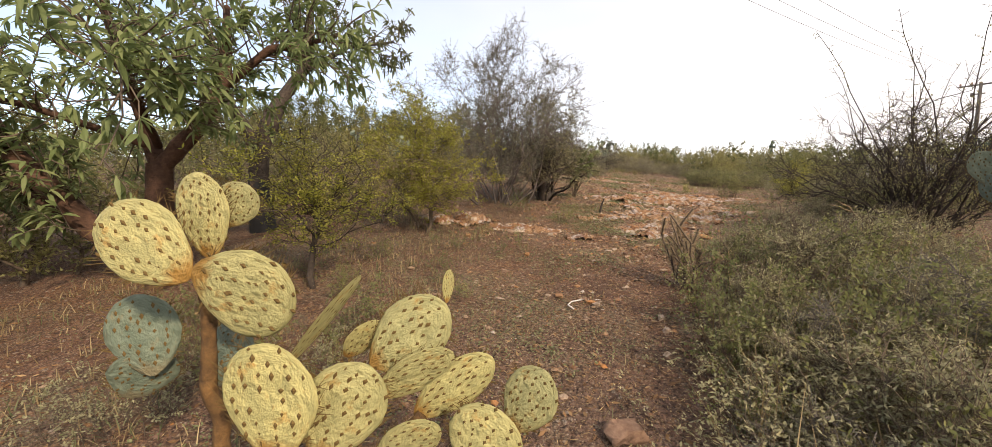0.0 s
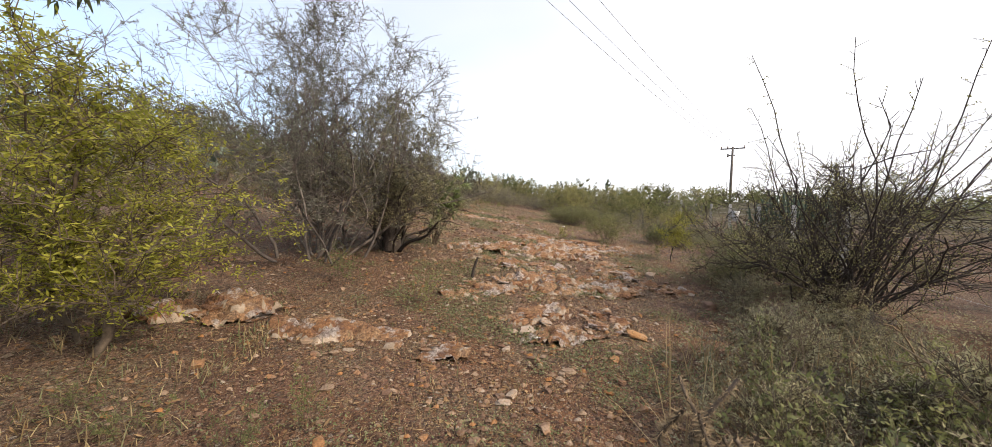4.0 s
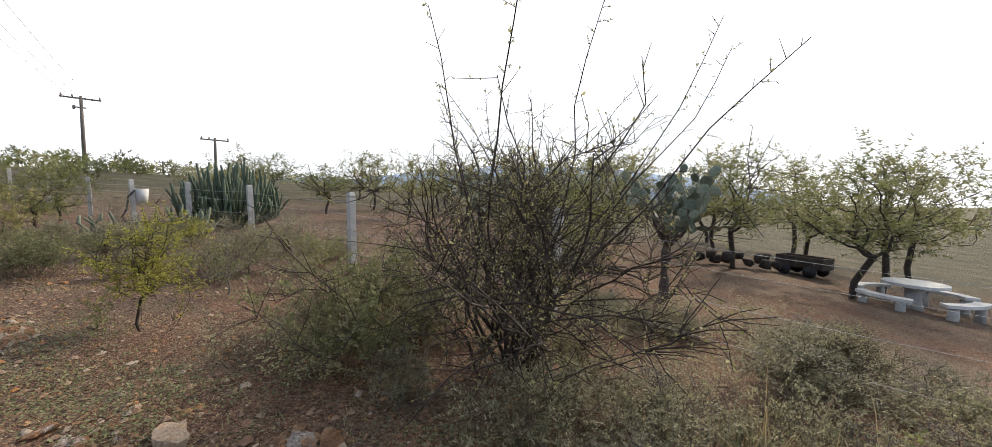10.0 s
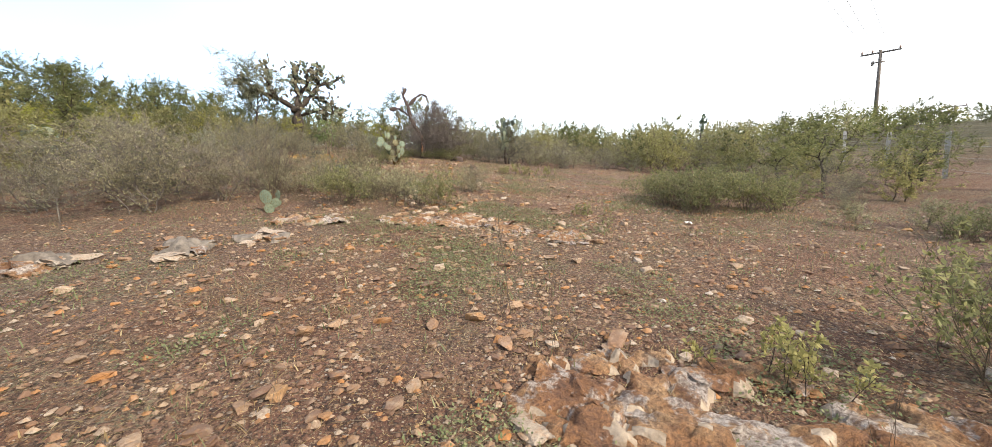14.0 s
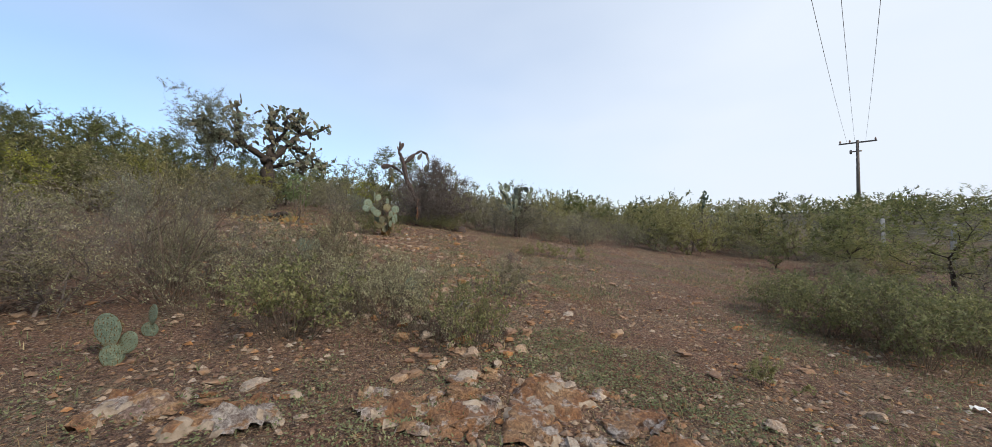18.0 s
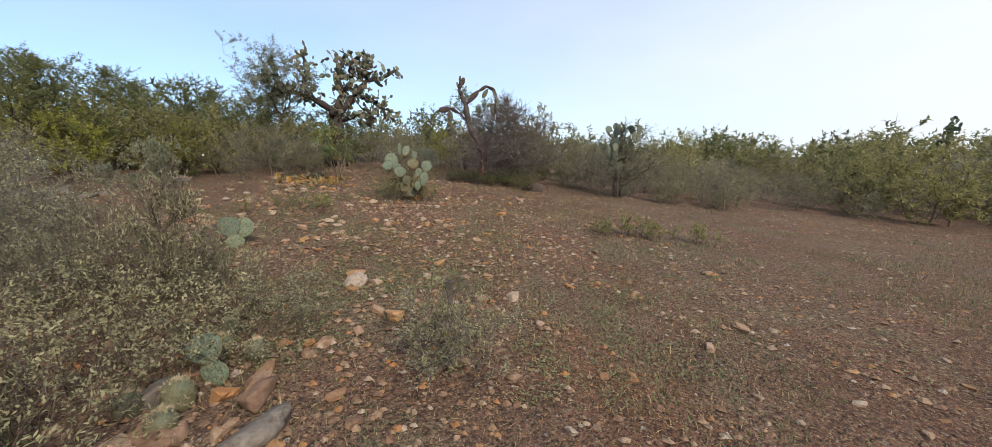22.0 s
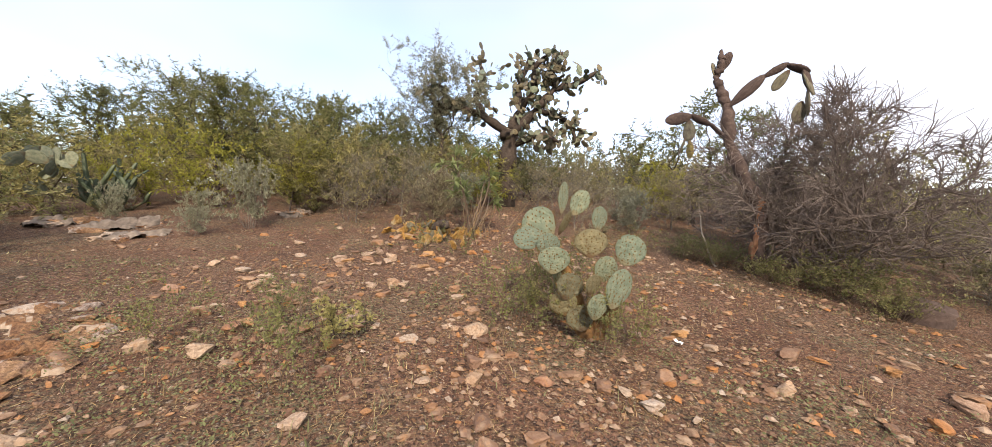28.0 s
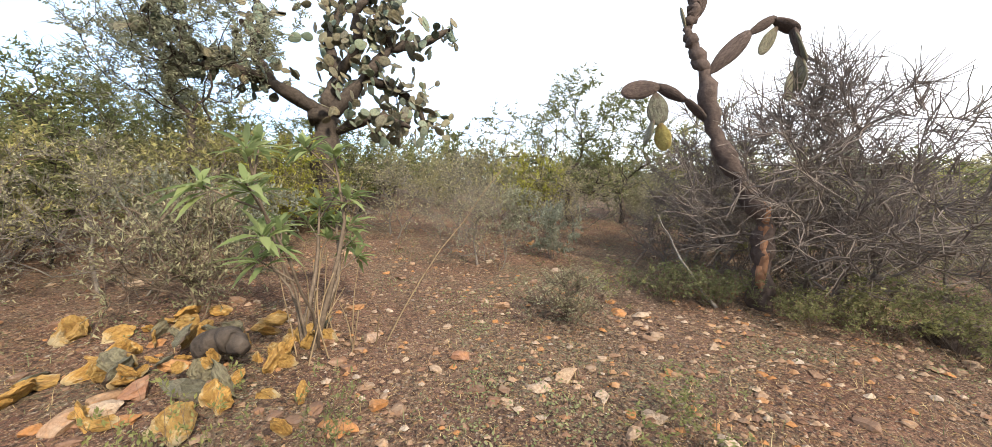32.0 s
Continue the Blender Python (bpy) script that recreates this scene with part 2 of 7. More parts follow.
def ledge_material():
    m, nt, b = shader("ochre_ledge_rock", 0.9)
    pos = tex_pos(nt)
    a = noise_tex(nt, pos, 2.2, 6, 0.65)
    w = noise_tex(nt, pos, 3.1, 5, 0.7)
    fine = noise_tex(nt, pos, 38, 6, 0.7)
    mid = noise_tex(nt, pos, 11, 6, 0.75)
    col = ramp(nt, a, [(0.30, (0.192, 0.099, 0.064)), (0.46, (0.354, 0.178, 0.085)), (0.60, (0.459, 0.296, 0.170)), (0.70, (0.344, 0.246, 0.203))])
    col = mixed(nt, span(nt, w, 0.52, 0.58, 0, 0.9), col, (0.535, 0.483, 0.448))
    # crevice shade painted in: both bump noises darken the rock at their lows
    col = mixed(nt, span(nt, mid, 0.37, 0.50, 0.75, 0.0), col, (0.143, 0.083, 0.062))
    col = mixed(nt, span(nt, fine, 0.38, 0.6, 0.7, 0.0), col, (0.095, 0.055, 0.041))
    nt.links.new(col, b.inputs["Base Color"])
    both = nt.nodes.new("ShaderNodeMath")
    both.operation = "ADD"
    nt.links.new(mid, both.inputs[0])
    nt.links.new(fine, both.inputs[1])
    relief(nt, b, both.outputs[0], 0.05, 1.0)
    return m


def pad_material(name, a, b_col, scar):
    m, nt, b = shader(name, 0.55)
    pos = tex_pos(nt, True)
    info = nt.nodes.new("ShaderNodeObjectInfo")
    n = noise_tex(nt, pos, 5, 5, 0.6)
    col = ramp(nt, n, [(0.3, a), (0.7, b_col)])
    s = noise_tex(nt, pos, 2.4, 4, 0.7)
    col = mixed(nt, span(nt, s, 0.60, 0.70, 0, 0.8), col, scar)
    # corky scars at the joint
    sep = nt.nodes.new("ShaderNodeSeparateXYZ")
    nt.links.new(pos, sep.inputs[0])
    foot = nt.nodes.new("ShaderNodeMath")
    foot.operation = "MULTIPLY_ADD"
    foot.inputs[1].default_value = 0.55
    nt.links.new(n, foot.inputs[0])
    nt.links.new(sep.outputs["Z"], foot.inputs[2])
    col = mixed(nt, span(nt, foot.outputs[0], 0.50, 0.38, 0, 0.9), col, tuple(0.85 * v for v in scar))
    col = mixed(nt, span(nt, noise_tex(nt, pos, 9, 4, 0.65), 0.60, 0.70, 0, 0.4), col, tuple(0.8 * v for v in scar))
    col = mixed(nt, 1.0, col, ramp(nt, info.outputs["Random"], [(0, (0.72, 0.76, 0.80)), (1, (1.15, 1.10, 0.98))]), "MULTIPLY")
    nt.links.new(col, b.inputs["Base Color"])
    relief(nt, b, noise_tex(nt, pos, 7, 5, 0.65), 0.05, 0.7)
    return m


def plain(name, c, rough=0.7, metal=0.0):
    m, nt, b = shader(name, rough)
    n = noise_tex(nt, tex_pos(nt, True), 18, 5)
    nt.links.new(ramp(nt, n, [(0.3, tuple(0.75 * v for v in c)), (0.7, c)]), b.inputs["Base Color"])
    b.inputs["Metallic"].default_value = metal
    return m


SOIL = soil_material()
STONE = stone_material("loose_stone", [(0.0, (0.36, 0.16, 0.06)), (0.12, (0.42, 0.25, 0.11)), (0.24, (0.20, 0.13, 0.095)), (0.42, (0.30, 0.19, 0.125)), (0.62, (0.37, 0.275, 0.19)), (0.82, (0.41, 0.34, 0.27)), (1.0, (0.24, 0.12, 0.075))])
GRAVEL = stone_material("brown_gravel", [(0.0, (0.37, 0.17, 0.06)), (0.12, (0.31, 0.17, 0.085)), (0.22, (0.185, 0.11, 0.078)), (0.4, (0.135, 0.088, 0.068)), (0.62, (0.235, 0.155, 0.105)), (0.85, (0.31, 0.23, 0.165)), (1.0, (0.40, 0.335, 0.27))])
PALE_STONE = stone_material("pale_limestone", [(0.0, (0.379, 0.338, 0.289)), (0.6, (0.330, 0.269, 0.213)), (1.0, (0.427, 0.393, 0.358))])
LEDGE = ledge_material()
RIM = grainy("pale_limestone_rim", (0.20, 0.145, 0.10), (0.48, 0.40, 0.32), 17, 0.9, 0.03, False)
PALE_LEDGE = grainy("pale_pitted_limestone", (0.092, 0.076, 0.065), (0.277, 0.239, 0.206), 14, 0.9, 0.03, False)
BARK_DARK = grainy("dark_bark", (0.028, 0.022, 0.019), (0.101, 0.081, 0.068), 18, 0.9, 0.03)
BARK_RED = grainy("reddish_bark", (0.049, 0.027, 0.019), (0.143, 0.079, 0.053), 16, 0.9, 0.03)
BARK_GREY = grainy("grey_twig_bark", (0.095, 0.083, 0.073), (0.225, 0.196, 0.172), 40, 0.9, 0.003)
BARK_PURPLE = grainy("dry_bush_bark", (0.099, 0.082, 0.074), (0.225, 0.190, 0.170), 40, 0.9, 0.003)
BARK_BROWN = grainy("brown_twig_bark", (0.084, 0.063, 0.047), (0.190, 0.149, 0.113), 40, 0.9, 0.003)
DRIFTWOOD = grainy("bleached_driftwood", (0.15, 0.13, 0.115), (0.30, 0.275, 0.25), 30, 0.9, 0.004)
STRAW = grainy("dry_stalk", (0.180, 0.128, 0.075), (0.315, 0.240, 0.150), 40, 0.9, 0.002)
LEAF_YELLOW = leafy("yellow_green_leaf", (0.240, 0.259, 0.048), (0.403, 0.403, 0.072), (0.538, 0.509, 0.115), 0.55)
LEAF_GREEN = leafy("fresh_green_leaf", (0.129, 0.149, 0.061), (0.200, 0.214, 0.089), (0.280, 0.277, 0.137))
LEAF_OLIVE = leafy("olive_leaf", (0.20, 0.20, 0.088), (0.300, 0.288, 0.130), (0.405, 0.375, 0.185))
LEAF_GREY = leafy("grey_green_leaf", (0.228, 0.228, 0.140), (0.330, 0.317, 0.209), (0.444, 0.419, 0.279))
LEAF_SILVER = leafy("silver_green_leaf", (0.194, 0.211, 0.158), (0.273, 0.290, 0.229), (0.370, 0.378, 0.308))
LEAF_BROAD = leafy("broad_green_leaf", (0.176, 0.231, 0.094), (0.253, 0.314, 0.138), (0.352, 0.396, 0.188))
LEAF_DARK = leafy("dark_green_leaf", (0.076, 0.092, 0.040), (0.120, 0.132, 0.060), (0.176, 0.180, 0.088))
LEAF_SCRUB = leafy("dark_scrub_leaf", (0.11, 0.122, 0.058), (0.205, 0.215, 0.10), (0.33, 0.32, 0.165))
GRASS_DRY = leafy("dry_grass_blade", (0.216, 0.154, 0.082), (0.378, 0.288, 0.162), (0.540, 0.440, 0.270), 0.3, 0.8)
DEAD_LEAF = leafy("dead_leaf", (0.12, 0.065, 0.035), (0.24, 0.14, 0.075), (0.40, 0.28, 0.16), 0.15, 0.85)
GRASS_GREEN = leafy("weed_blade", (0.112, 0.131, 0.064), (0.173, 0.188, 0.101), (0.255, 0.255, 0.150), 0.25, 0.8)
PAD_PALE = pad_material("pale_cactus_skin", (0.300, 0.300, 0.150), (0.428, 0.407, 0.200), (0.328, 0.178, 0.043))
PAD_GREEN = pad_material("grey_green_cactus_skin", (0.115, 0.155, 0.12), (0.20, 0.245, 0.185), (0.24, 0.21, 0.13))
PAD_GREY = pad_material("dusty_cactus_skin", (0.098, 0.123, 0.098), (0.200, 0.230, 0.174), (0.178, 0.145, 0.093))
PAD_DARK = pad_material("dark_cactus_skin", (0.047, 0.072, 0.047), (0.098, 0.128, 0.089), (0.128, 0.119, 0.076))
PAD_OLD = pad_material("withered_cactus_skin", (0.087, 0.078, 0.061), (0.201, 0.192, 0.135), (0.114, 0.074, 0.057))
PAD_ROTTEN = pad_material("rotting_yellow_cactus_skin", (0.230, 0.119, 0.038), (0.425, 0.272, 0.085), (0.476, 0.383, 0.238))
CACTUS_BARK = grainy("corky_cactus_bark", (0.043, 0.031, 0.029), (0.140, 0.106, 0.095), 11, 0.95, 0.03)
CACTUS_STEM = grainy("weathered_cactus_stem", (0.055, 0.034, 0.021), (0.306, 0.170, 0.064), 13, 0.9, 0.03)
PAD_WORN = pad_material("worn_brownish_cactus_skin", (0.105, 0.095, 0.06), (0.19, 0.19, 0.125), (0.13, 0.085, 0.05))
PAD_YELLOWED = pad_material("yellowed_cactus_skin", (0.20, 0.165, 0.055), (0.36, 0.30, 0.10), (0.20, 0.13, 0.06))
CACTUS_SCAR = grainy("orange_torn_bark", (0.17, 0.08, 0.045), (0.36, 0.20, 0.12), 14, 0.9, 0.02)
AREOLE = plain("dark_areole", (0.13, 0.085, 0.03), 0.9)
SPINE = plain("pale_spine", (0.46, 0.38, 0.26), 0.6)
RUST_STONE = grainy("rust_brown_boulder", (0.13, 0.075, 0.052), (0.33, 0.215, 0.15), 16, 0.9, 0.02)
CONCRETE = grainy("weathered_concrete", (0.332, 0.320, 0.309), (0.508, 0.498, 0.474), 30, 0.9, 0.004, True, 0.15)
LIME = grainy("whitewashed_concrete", (0.468, 0.468, 0.459), (0.646, 0.646, 0.637), 24, 0.85, 0.003)
POLE_WOOD = grainy("weathered_pole_timber", (0.10, 0.085, 0.075), (0.20, 0.17, 0.15), 12, 0.9, 0.004)
STEEL = plain("rusty_steel", (0.20, 0.17, 0.15), 0.6, 0.4)
WIRE = plain("galvanised_wire", (0.42, 0.41, 0.40), 0.5, 0.5)
PORCELAIN = plain("insulator_porcelain", (0.30, 0.20, 0.16), 0.35)
ROPE = plain("bleached_rope", (0.62, 0.58, 0.55), 0.9)
PAPER = plain("white_litter", (0.78, 0.78, 0.77), 0.7)
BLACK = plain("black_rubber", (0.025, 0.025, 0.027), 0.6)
# the blue-grey of distant haze is painted into the mountain's colour
HAZE_HILL = grainy("haze_tinted_mountain", (0.24, 0.33, 0.47), (0.30, 0.40, 0.54), 0.004, 1.0, 0.0, False)


# ---- ground shape ----
def slope(x, y):
    """The lie of the land: a hillside that rises ahead and to the west, levelling out in the field to the east."""
    xs = 45 * math.tanh(x / 45) if x < 0 else 9 * math.tanh(x / 9)
    u = y - 10
    ys = 70 * math.tanh(u / 70)
    g = math.exp(-(x * x + u * u) / 900)
    hollow = math.exp(-((y - 27) ** 2 / 40 + (x + 8) ** 2 / 60))
    return 0.493 - 0.0785 * xs + 0.0807 * ys - 0.00567 * xs * ys * g - 0.00223 * ys * ys * g + 0.1405 * hollow


def gz(x, y):
    v = Vector((x, y, 0))
    return slope(x, y) + 0.045 * noise.noise(v * 0.8) + 0.016 * noise.noise(v * 3.1)


def fine_gz(x, y):
    return gz(x, y) + 0.007 * noise.noise(Vector((x, y, 0)) * 9.0)


# ---- geometry helpers ----
class Geo:
    """Vertices and faces gathered for one mesh."""

    def __init__(self):
        self.v, self.f = [], []

    def tube(self, pts, radii, n=3, cap=False):
        first = len(self.v)
        side = None
        for i, p in enumerate(pts):
            a, b = pts[max(i - 1, 0)], pts[min(i + 1, len(pts) - 1)]
            d = (b - a).normalized() if (b - a).length > 1e-6 else Vector((0, 0, 1))
            if side is None:
                side = d.orthogonal().normalized()
            else:
                side = (side - d * side.dot(d))
                side = side.normalized() if side.length > 1e-5 else d.orthogonal().normalized()
            other = d.cross(side)
            for k in range(n):
                t = 2 * math.pi * k / n
                self.v.append(p + radii[i] * (math.cos(t) * side + math.sin(t) * other))
        for i in range(len(pts) - 1):
            for k in range(n):
                a, b = first + i * n + k, first + i * n + (k + 1) % n
                self.f.append((a, b, b + n, a + n))
        if cap:
            self.f.append(tuple(range(first + n - 1, first - 1, -1)))
            last = first + (len(pts) - 1) * n
            self.f.append(tuple(range(last, last + n)))

    def gnarl(self, first, amount, scale=9.0):
        """Roughen the vertices from the given one on."""
        for k in range(first, len(self.v)):
            v = self.v[k]
            self.v[k] = v + amount * (noise.noise_vector(v * scale) + 0.6 * noise.noise_vector(v * scale * 2.7))

    def leaf(self, p, d, up, length, width):
        """A diamond leaf from p along d."""
        s = d.cross(up)
        s = s.normalized() if s.length > 1e-4 else d.orthogonal().normalized()
        i = len(self.v)
        m = p + d * (0.45 * length)
        self.v += [p, m + s * (width / 2), p + d * length, m - s * (width / 2)]
        self.f.append((i, i + 1, i + 2, i + 3))

    def chip(self, p, d, up, length, width):
        """A small pointed leaf of one face."""
        s = d.cross(up)
        s = s.normalized() if s.length > 1e-4 else d.orthogonal().normalized()
        i = len(self.v)
        self.v += [p + s * (width * 0.55), p - s * (width * 0.55), p + d * length]
        self.f.append((i, i + 1, i + 2))

    def bent_leaf(self, p, d, up, length, width, droop=0.35):
        """A long lance-shaped leaf, folded along its rib and bent down."""
        s = d.cross(up)
        s = s.normalized() if s.length > 1e-4 else d.orthogonal().normalized()
        nrm = s.cross(d).normalized()
        i = len(self.v)
        for t, w in ((0.0, 0.12), (0.35, 1.0), (0.7, 0.72), (1.0, 0.04)):
            c = p + d * (length * t) - Vector((0, 0, 1)) * (droop * length * t * t)
            self.v += [c + s * (w * width / 2) + nrm * (0.18 * w * width), c, c - s * (w * width / 2) + nrm * (0.18 * w * width)]
        for k in range(3):
            a = i + 3 * k
            self.f += [(a, a + 1, a + 4, a + 3), (a + 1, a + 2, a + 5, a + 4)]

    def lump(self, p, size, rnd, rings=5, n=8, rough=0.25, cuts=0):
        """An irregular stone of the given half sizes."""
        i = len(self.v)
        seed = Vector((rnd.uniform(-90, 90), rnd.uniform(-90, 90), rnd.uniform(-90, 90)))
        turn = Matrix.Rotation(rnd.uniform(0, 6.28), 3, "Z")
        planes = [(heading(rnd, 0, 130), rnd.uniform(0.5, 0.8)) for _ in range(cuts)]

        def at(a, b):
            u = Vector((math.cos(a) * math.cos(b), math.sin(a) * math.cos(b), math.sin(b)))
            k = 1 + rough * noise.noise(u * 1.4 + seed) * 2 + rough * 0.9 * noise.noise(u * 3.4 + seed)
            u = Vector((math.copysign(abs(u.x) ** 0.8, u.x), math.copysign(abs(u.y) ** 0.8, u.y), math.copysign(abs(u.z) ** 0.75, u.z)))
            u = u * k
            for face, off in planes:
                u = u - face * max(0.0, u.dot(face) - off)
            return p + turn @ Vector((u.x * size[0], u.y * size[1], u.z * size[2]))

        self.v.append(at(0, -math.pi / 2))
        for r in range(1, rings):
            b = -math.pi / 2 + math.pi * r / rings
            for k in range(n):
                self.v.append(at(2 * math.pi * (k + 0.5 * (r % 2)) / n, b))
        self.v.append(at(0, math.pi / 2))
        for k in range(n):
            self.f.append((i, i + 1 + (k + 1) % n, i + 1 + k))
            for r in range(rings - 2):
                a = i + 1 + r * n
                self.f.append((a + k, a + (k + 1) % n, a + n + (k + 1) % n, a + n + k))
            a = i + 1 + (rings - 2) * n
            self.f.append((a + k, a + (k + 1) % n, len(self.v) - 1))

    def box(self, a, b):
        i = len(self.v)
        for z in (a[2], b[2]):
            self.v += [Vector((a[0], a[1], z)), Vector((b[0], a[1], z)), Vector((b[0], b[1], z)), Vector((a[0], b[1], z))]
        for q in ((3, 2, 1, 0), (4, 5, 6, 7), (0, 1, 5, 4), (1, 2, 6, 5), (2, 3, 7, 6), (3, 0, 4, 7)):
            self.f.append(tuple(i + k for k in q))

    def mesh(self, name, mat, smooth=True):
        me = bpy.data.meshes.new(name)
        me.from_pydata(self.v, [], self.f)
        me.materials.append(mat)
        if smooth:
            me.polygons.foreach_set("use_smooth", [True] * len(me.polygons))
        me.update()
        return me


def part(name, geo, mat, parent, label="", smooth=True, at=None):
    me = geo if isinstance(geo, bpy.types.Mesh) else geo.mesh(name, mat, smooth)
    ob = new(name, me)
    ob.parent = parent
    if at is not None:
        ob.matrix_basis = at
    if label:
        tagged(ob, label)
    return ob


def thing(name, label, category, m, group="", kind=""):
    ob = new(name)
    ob.empty_display_size = 0.2
    ob.matrix_basis = m
    return tagged(ob, label, category, group, kind)


def single(name, geo, mat, label, category, m=None, group="", kind="", smooth=True):
    me = geo if isinstance(geo, bpy.types.Mesh) else geo.mesh(name, mat, smooth)
    ob = new(name, me)
    if m is not None:
        ob.matrix_basis = m
    return tagged(ob, label, category, group, kind)


def spot(x, y, turn=0.0, s=1.0, sz=None, sink=0.0):
    """A pose on the ground, turned about the vertical and scaled."""
    return Matrix.Translation((x, y, gz(x, y) - sink)) @ Matrix.Rotation(radians(turn), 4, "Z") @ Matrix.Diagonal((s, s, sz or s, 1))


def spread_copies(proto, rows, label=""):
    """Copies of a thing: rows of x, y, scale, upright scale."""
    for n, (x, y, s, sz) in enumerate(rows):
        ob = copy_thing(proto, spot(x, y, (n * 137.5 + x * 31) % 360, s, sz, 0.02))
        if label:
            tagged(ob, label)


def heading(rnd, tilt_lo, tilt_hi, turn=None):
    a = rnd.uniform(0, 2 * math.pi) if turn is None else turn
    t = radians(rnd.uniform(tilt_lo, tilt_hi))
    return Vector((math.sin(t) * math.cos(a), math.sin(t) * math.sin(a), math.cos(t)))


def off_axis(rnd, d, lo, hi):
    side = d.orthogonal().normalized()
    side.rotate(Matrix.Rotation(rnd.uniform(0, 6.283), 3, d))
    t = radians(rnd.uniform(lo, hi))
    return (d * math.cos(t) + side * math.sin(t)).normalized()


def limb(geo, rnd, p, d, length, r0, r1, segs=4, wander=0.16, lift=0.0, sides=3):
    """A wandering, tapering branch. Returns its points."""
    pts = [p.copy()]
    step = length / segs
    for _ in range(segs):
        d = (d + Vector((rnd.gauss(0, wander), rnd.gauss(0, wander), rnd.gauss(0, wander) + lift))).normalized()
        pts.append(pts[-1] + d * step)
    geo.tube(pts, [r0 + (r1 - r0) * i / segs for i in range(segs + 1)], sides)
    return pts


def along(pts, t):
    f = t * (len(pts) - 1)
    i = min(int(f), len(pts) - 2)
    return pts[i].lerp(pts[i + 1], f - i), (pts[i + 1] - pts[i]).normalized()


def grow(rnd, stems, height, tilt, kids, twigs, stem_r=0.02, kid_len=0.45, twig_len=0.16, lift=0.03, wander=0.14, base=0.15, low=0.25, whips=0, spread_deg=(25, 65), whip_lean=(0, 0, 0)):
    """Stems, side branches and twigs of a shrub. Returns the branch mesh and the twigs as (points)."""
    g, ends = Geo(), []
    stem_r *= 0.72
    for s in range(stems):
        a = 2 * math.pi * (s + rnd.random() * 0.8) / stems
        p = Vector((math.cos(a), math.sin(a), 0)) * rnd.uniform(0, base)
        p.z = -0.05
        d = heading(rnd, tilt[0], tilt[1], a + rnd.uniform(-0.4, 0.4))
        length = height * rnd.uniform(0.75, 1.1)
        st = limb(g, rnd, p, d, length, stem_r * rnd.uniform(0.7, 1.2), stem_r * 0.25, 5 if height < 1.6 else 8, wander, lift, 3 if stem_r < 0.012 else 5)
        for k in range(kids):
            q, qd = along(st, low + (1 - low) * (k + rnd.random()) / kids)
            kd = off_axis(rnd, qd, *spread_deg)
            kl = height * kid_len * rnd.uniform(0.5, 1.1)
            kp = limb(g, rnd, q, kd, kl, stem_r * 0.4, stem_r * 0.14, 3, wander * 1.2, lift)
            for w in range(twigs):
                tq, td = along(kp, 0.15 + 0.85 * (w + rnd.random()) / twigs)
                tp = limb(g, rnd, tq, off_axis(rnd, td, 25, 70), height * twig_len * rnd.uniform(0.4, 1.2), stem_r * 0.16, stem_r * 0.08, 1, wander * 1.4)
                ends.append(tp)
    for s in range(whips):
        d = (heading(rnd, 4, 46) + Vector(whip_lean) * rnd.uniform(0, 2.6)).normalized()
        p = Vector((rnd.uniform(-0.3, 0.3), rnd.uniform(-0.3, 0.3), 0.3))
        st = limb(g, rnd, p, d, height * rnd.uniform(1.15, 1.65), stem_r * 0.6, stem_r * 0.12, 9, 0.1, 0.0, 4)
        for w in range(26):
            tq, td = along(st, 0.3 + 0.7 * (w + rnd.random()) / 26)
            tp = limb(g, rnd, tq, off_axis(rnd, td, 40, 80), height * 0.045 * rnd.uniform(0.4, 1.3), stem_r * 0.12, stem_r * 0.06, 1, 0.1)
            ends.append(tp)
    return g, ends


def clothe(rnd, ends, per, length, ratio=0.45, feather=False, skip=0.0, coarse=False):
    """Leaves along the twigs; feather: paired leaflets on both sides."""
    g = Geo()
    put = g.chip if coarse else g.leaf
    per, length = round(per * 1.7), length * 1.7
    drift = Vector((rnd.uniform(-40, 40), rnd.uniform(-40, 40), 0))
    for tp in ends:
        if rnd.random() < skip or noise.noise(tp[-1] * 2.3 + drift) < -0.16:
            continue
        for k in range(per):
            q, d = along(tp, (k + rnd.random()) / per)
            up = Vector((rnd.gauss(0, 0.5), rnd.gauss(0, 0.5), 1)).normalized()
            if feather:
                side = d.cross(up).normalized()
                for sg in (1, -1):
                    ld = (side * sg + d * 0.5 + Vector((0, 0, rnd.uniform(-0.3, 0.2)))).normalized()
                    put(q, ld, up, length * rnd.uniform(0.7, 1.2), length * ratio)
            else:
                put(q, off_axis(rnd, d, 30, 85), up, length * rnd.uniform(0.6, 1.3), length * ratio * rnd.uniform(0.8, 1.2))
    return g


def thicket(name, label, m, seed, bark, leaf, stems, crown, leaves, leaf_len, ratio=0.4, feather=False, skip=0.0, category="shrub"):
    """A large bush: stems that fan out from the ground, and a woven crown of twigs among them."""
    rnd = random.Random(seed)
    top = thing(name, label, category, m)
    g, ends = grow(rnd, **stems)
    part("stemwork", g, bark, top)
    c, more = weave(rnd, **crown)
    part("branchwork", c, bark, top)
    part("foliage", clothe(rnd, ends + more, leaves, leaf_len, ratio, feather, skip), leaf, top, smooth=False)
    return top


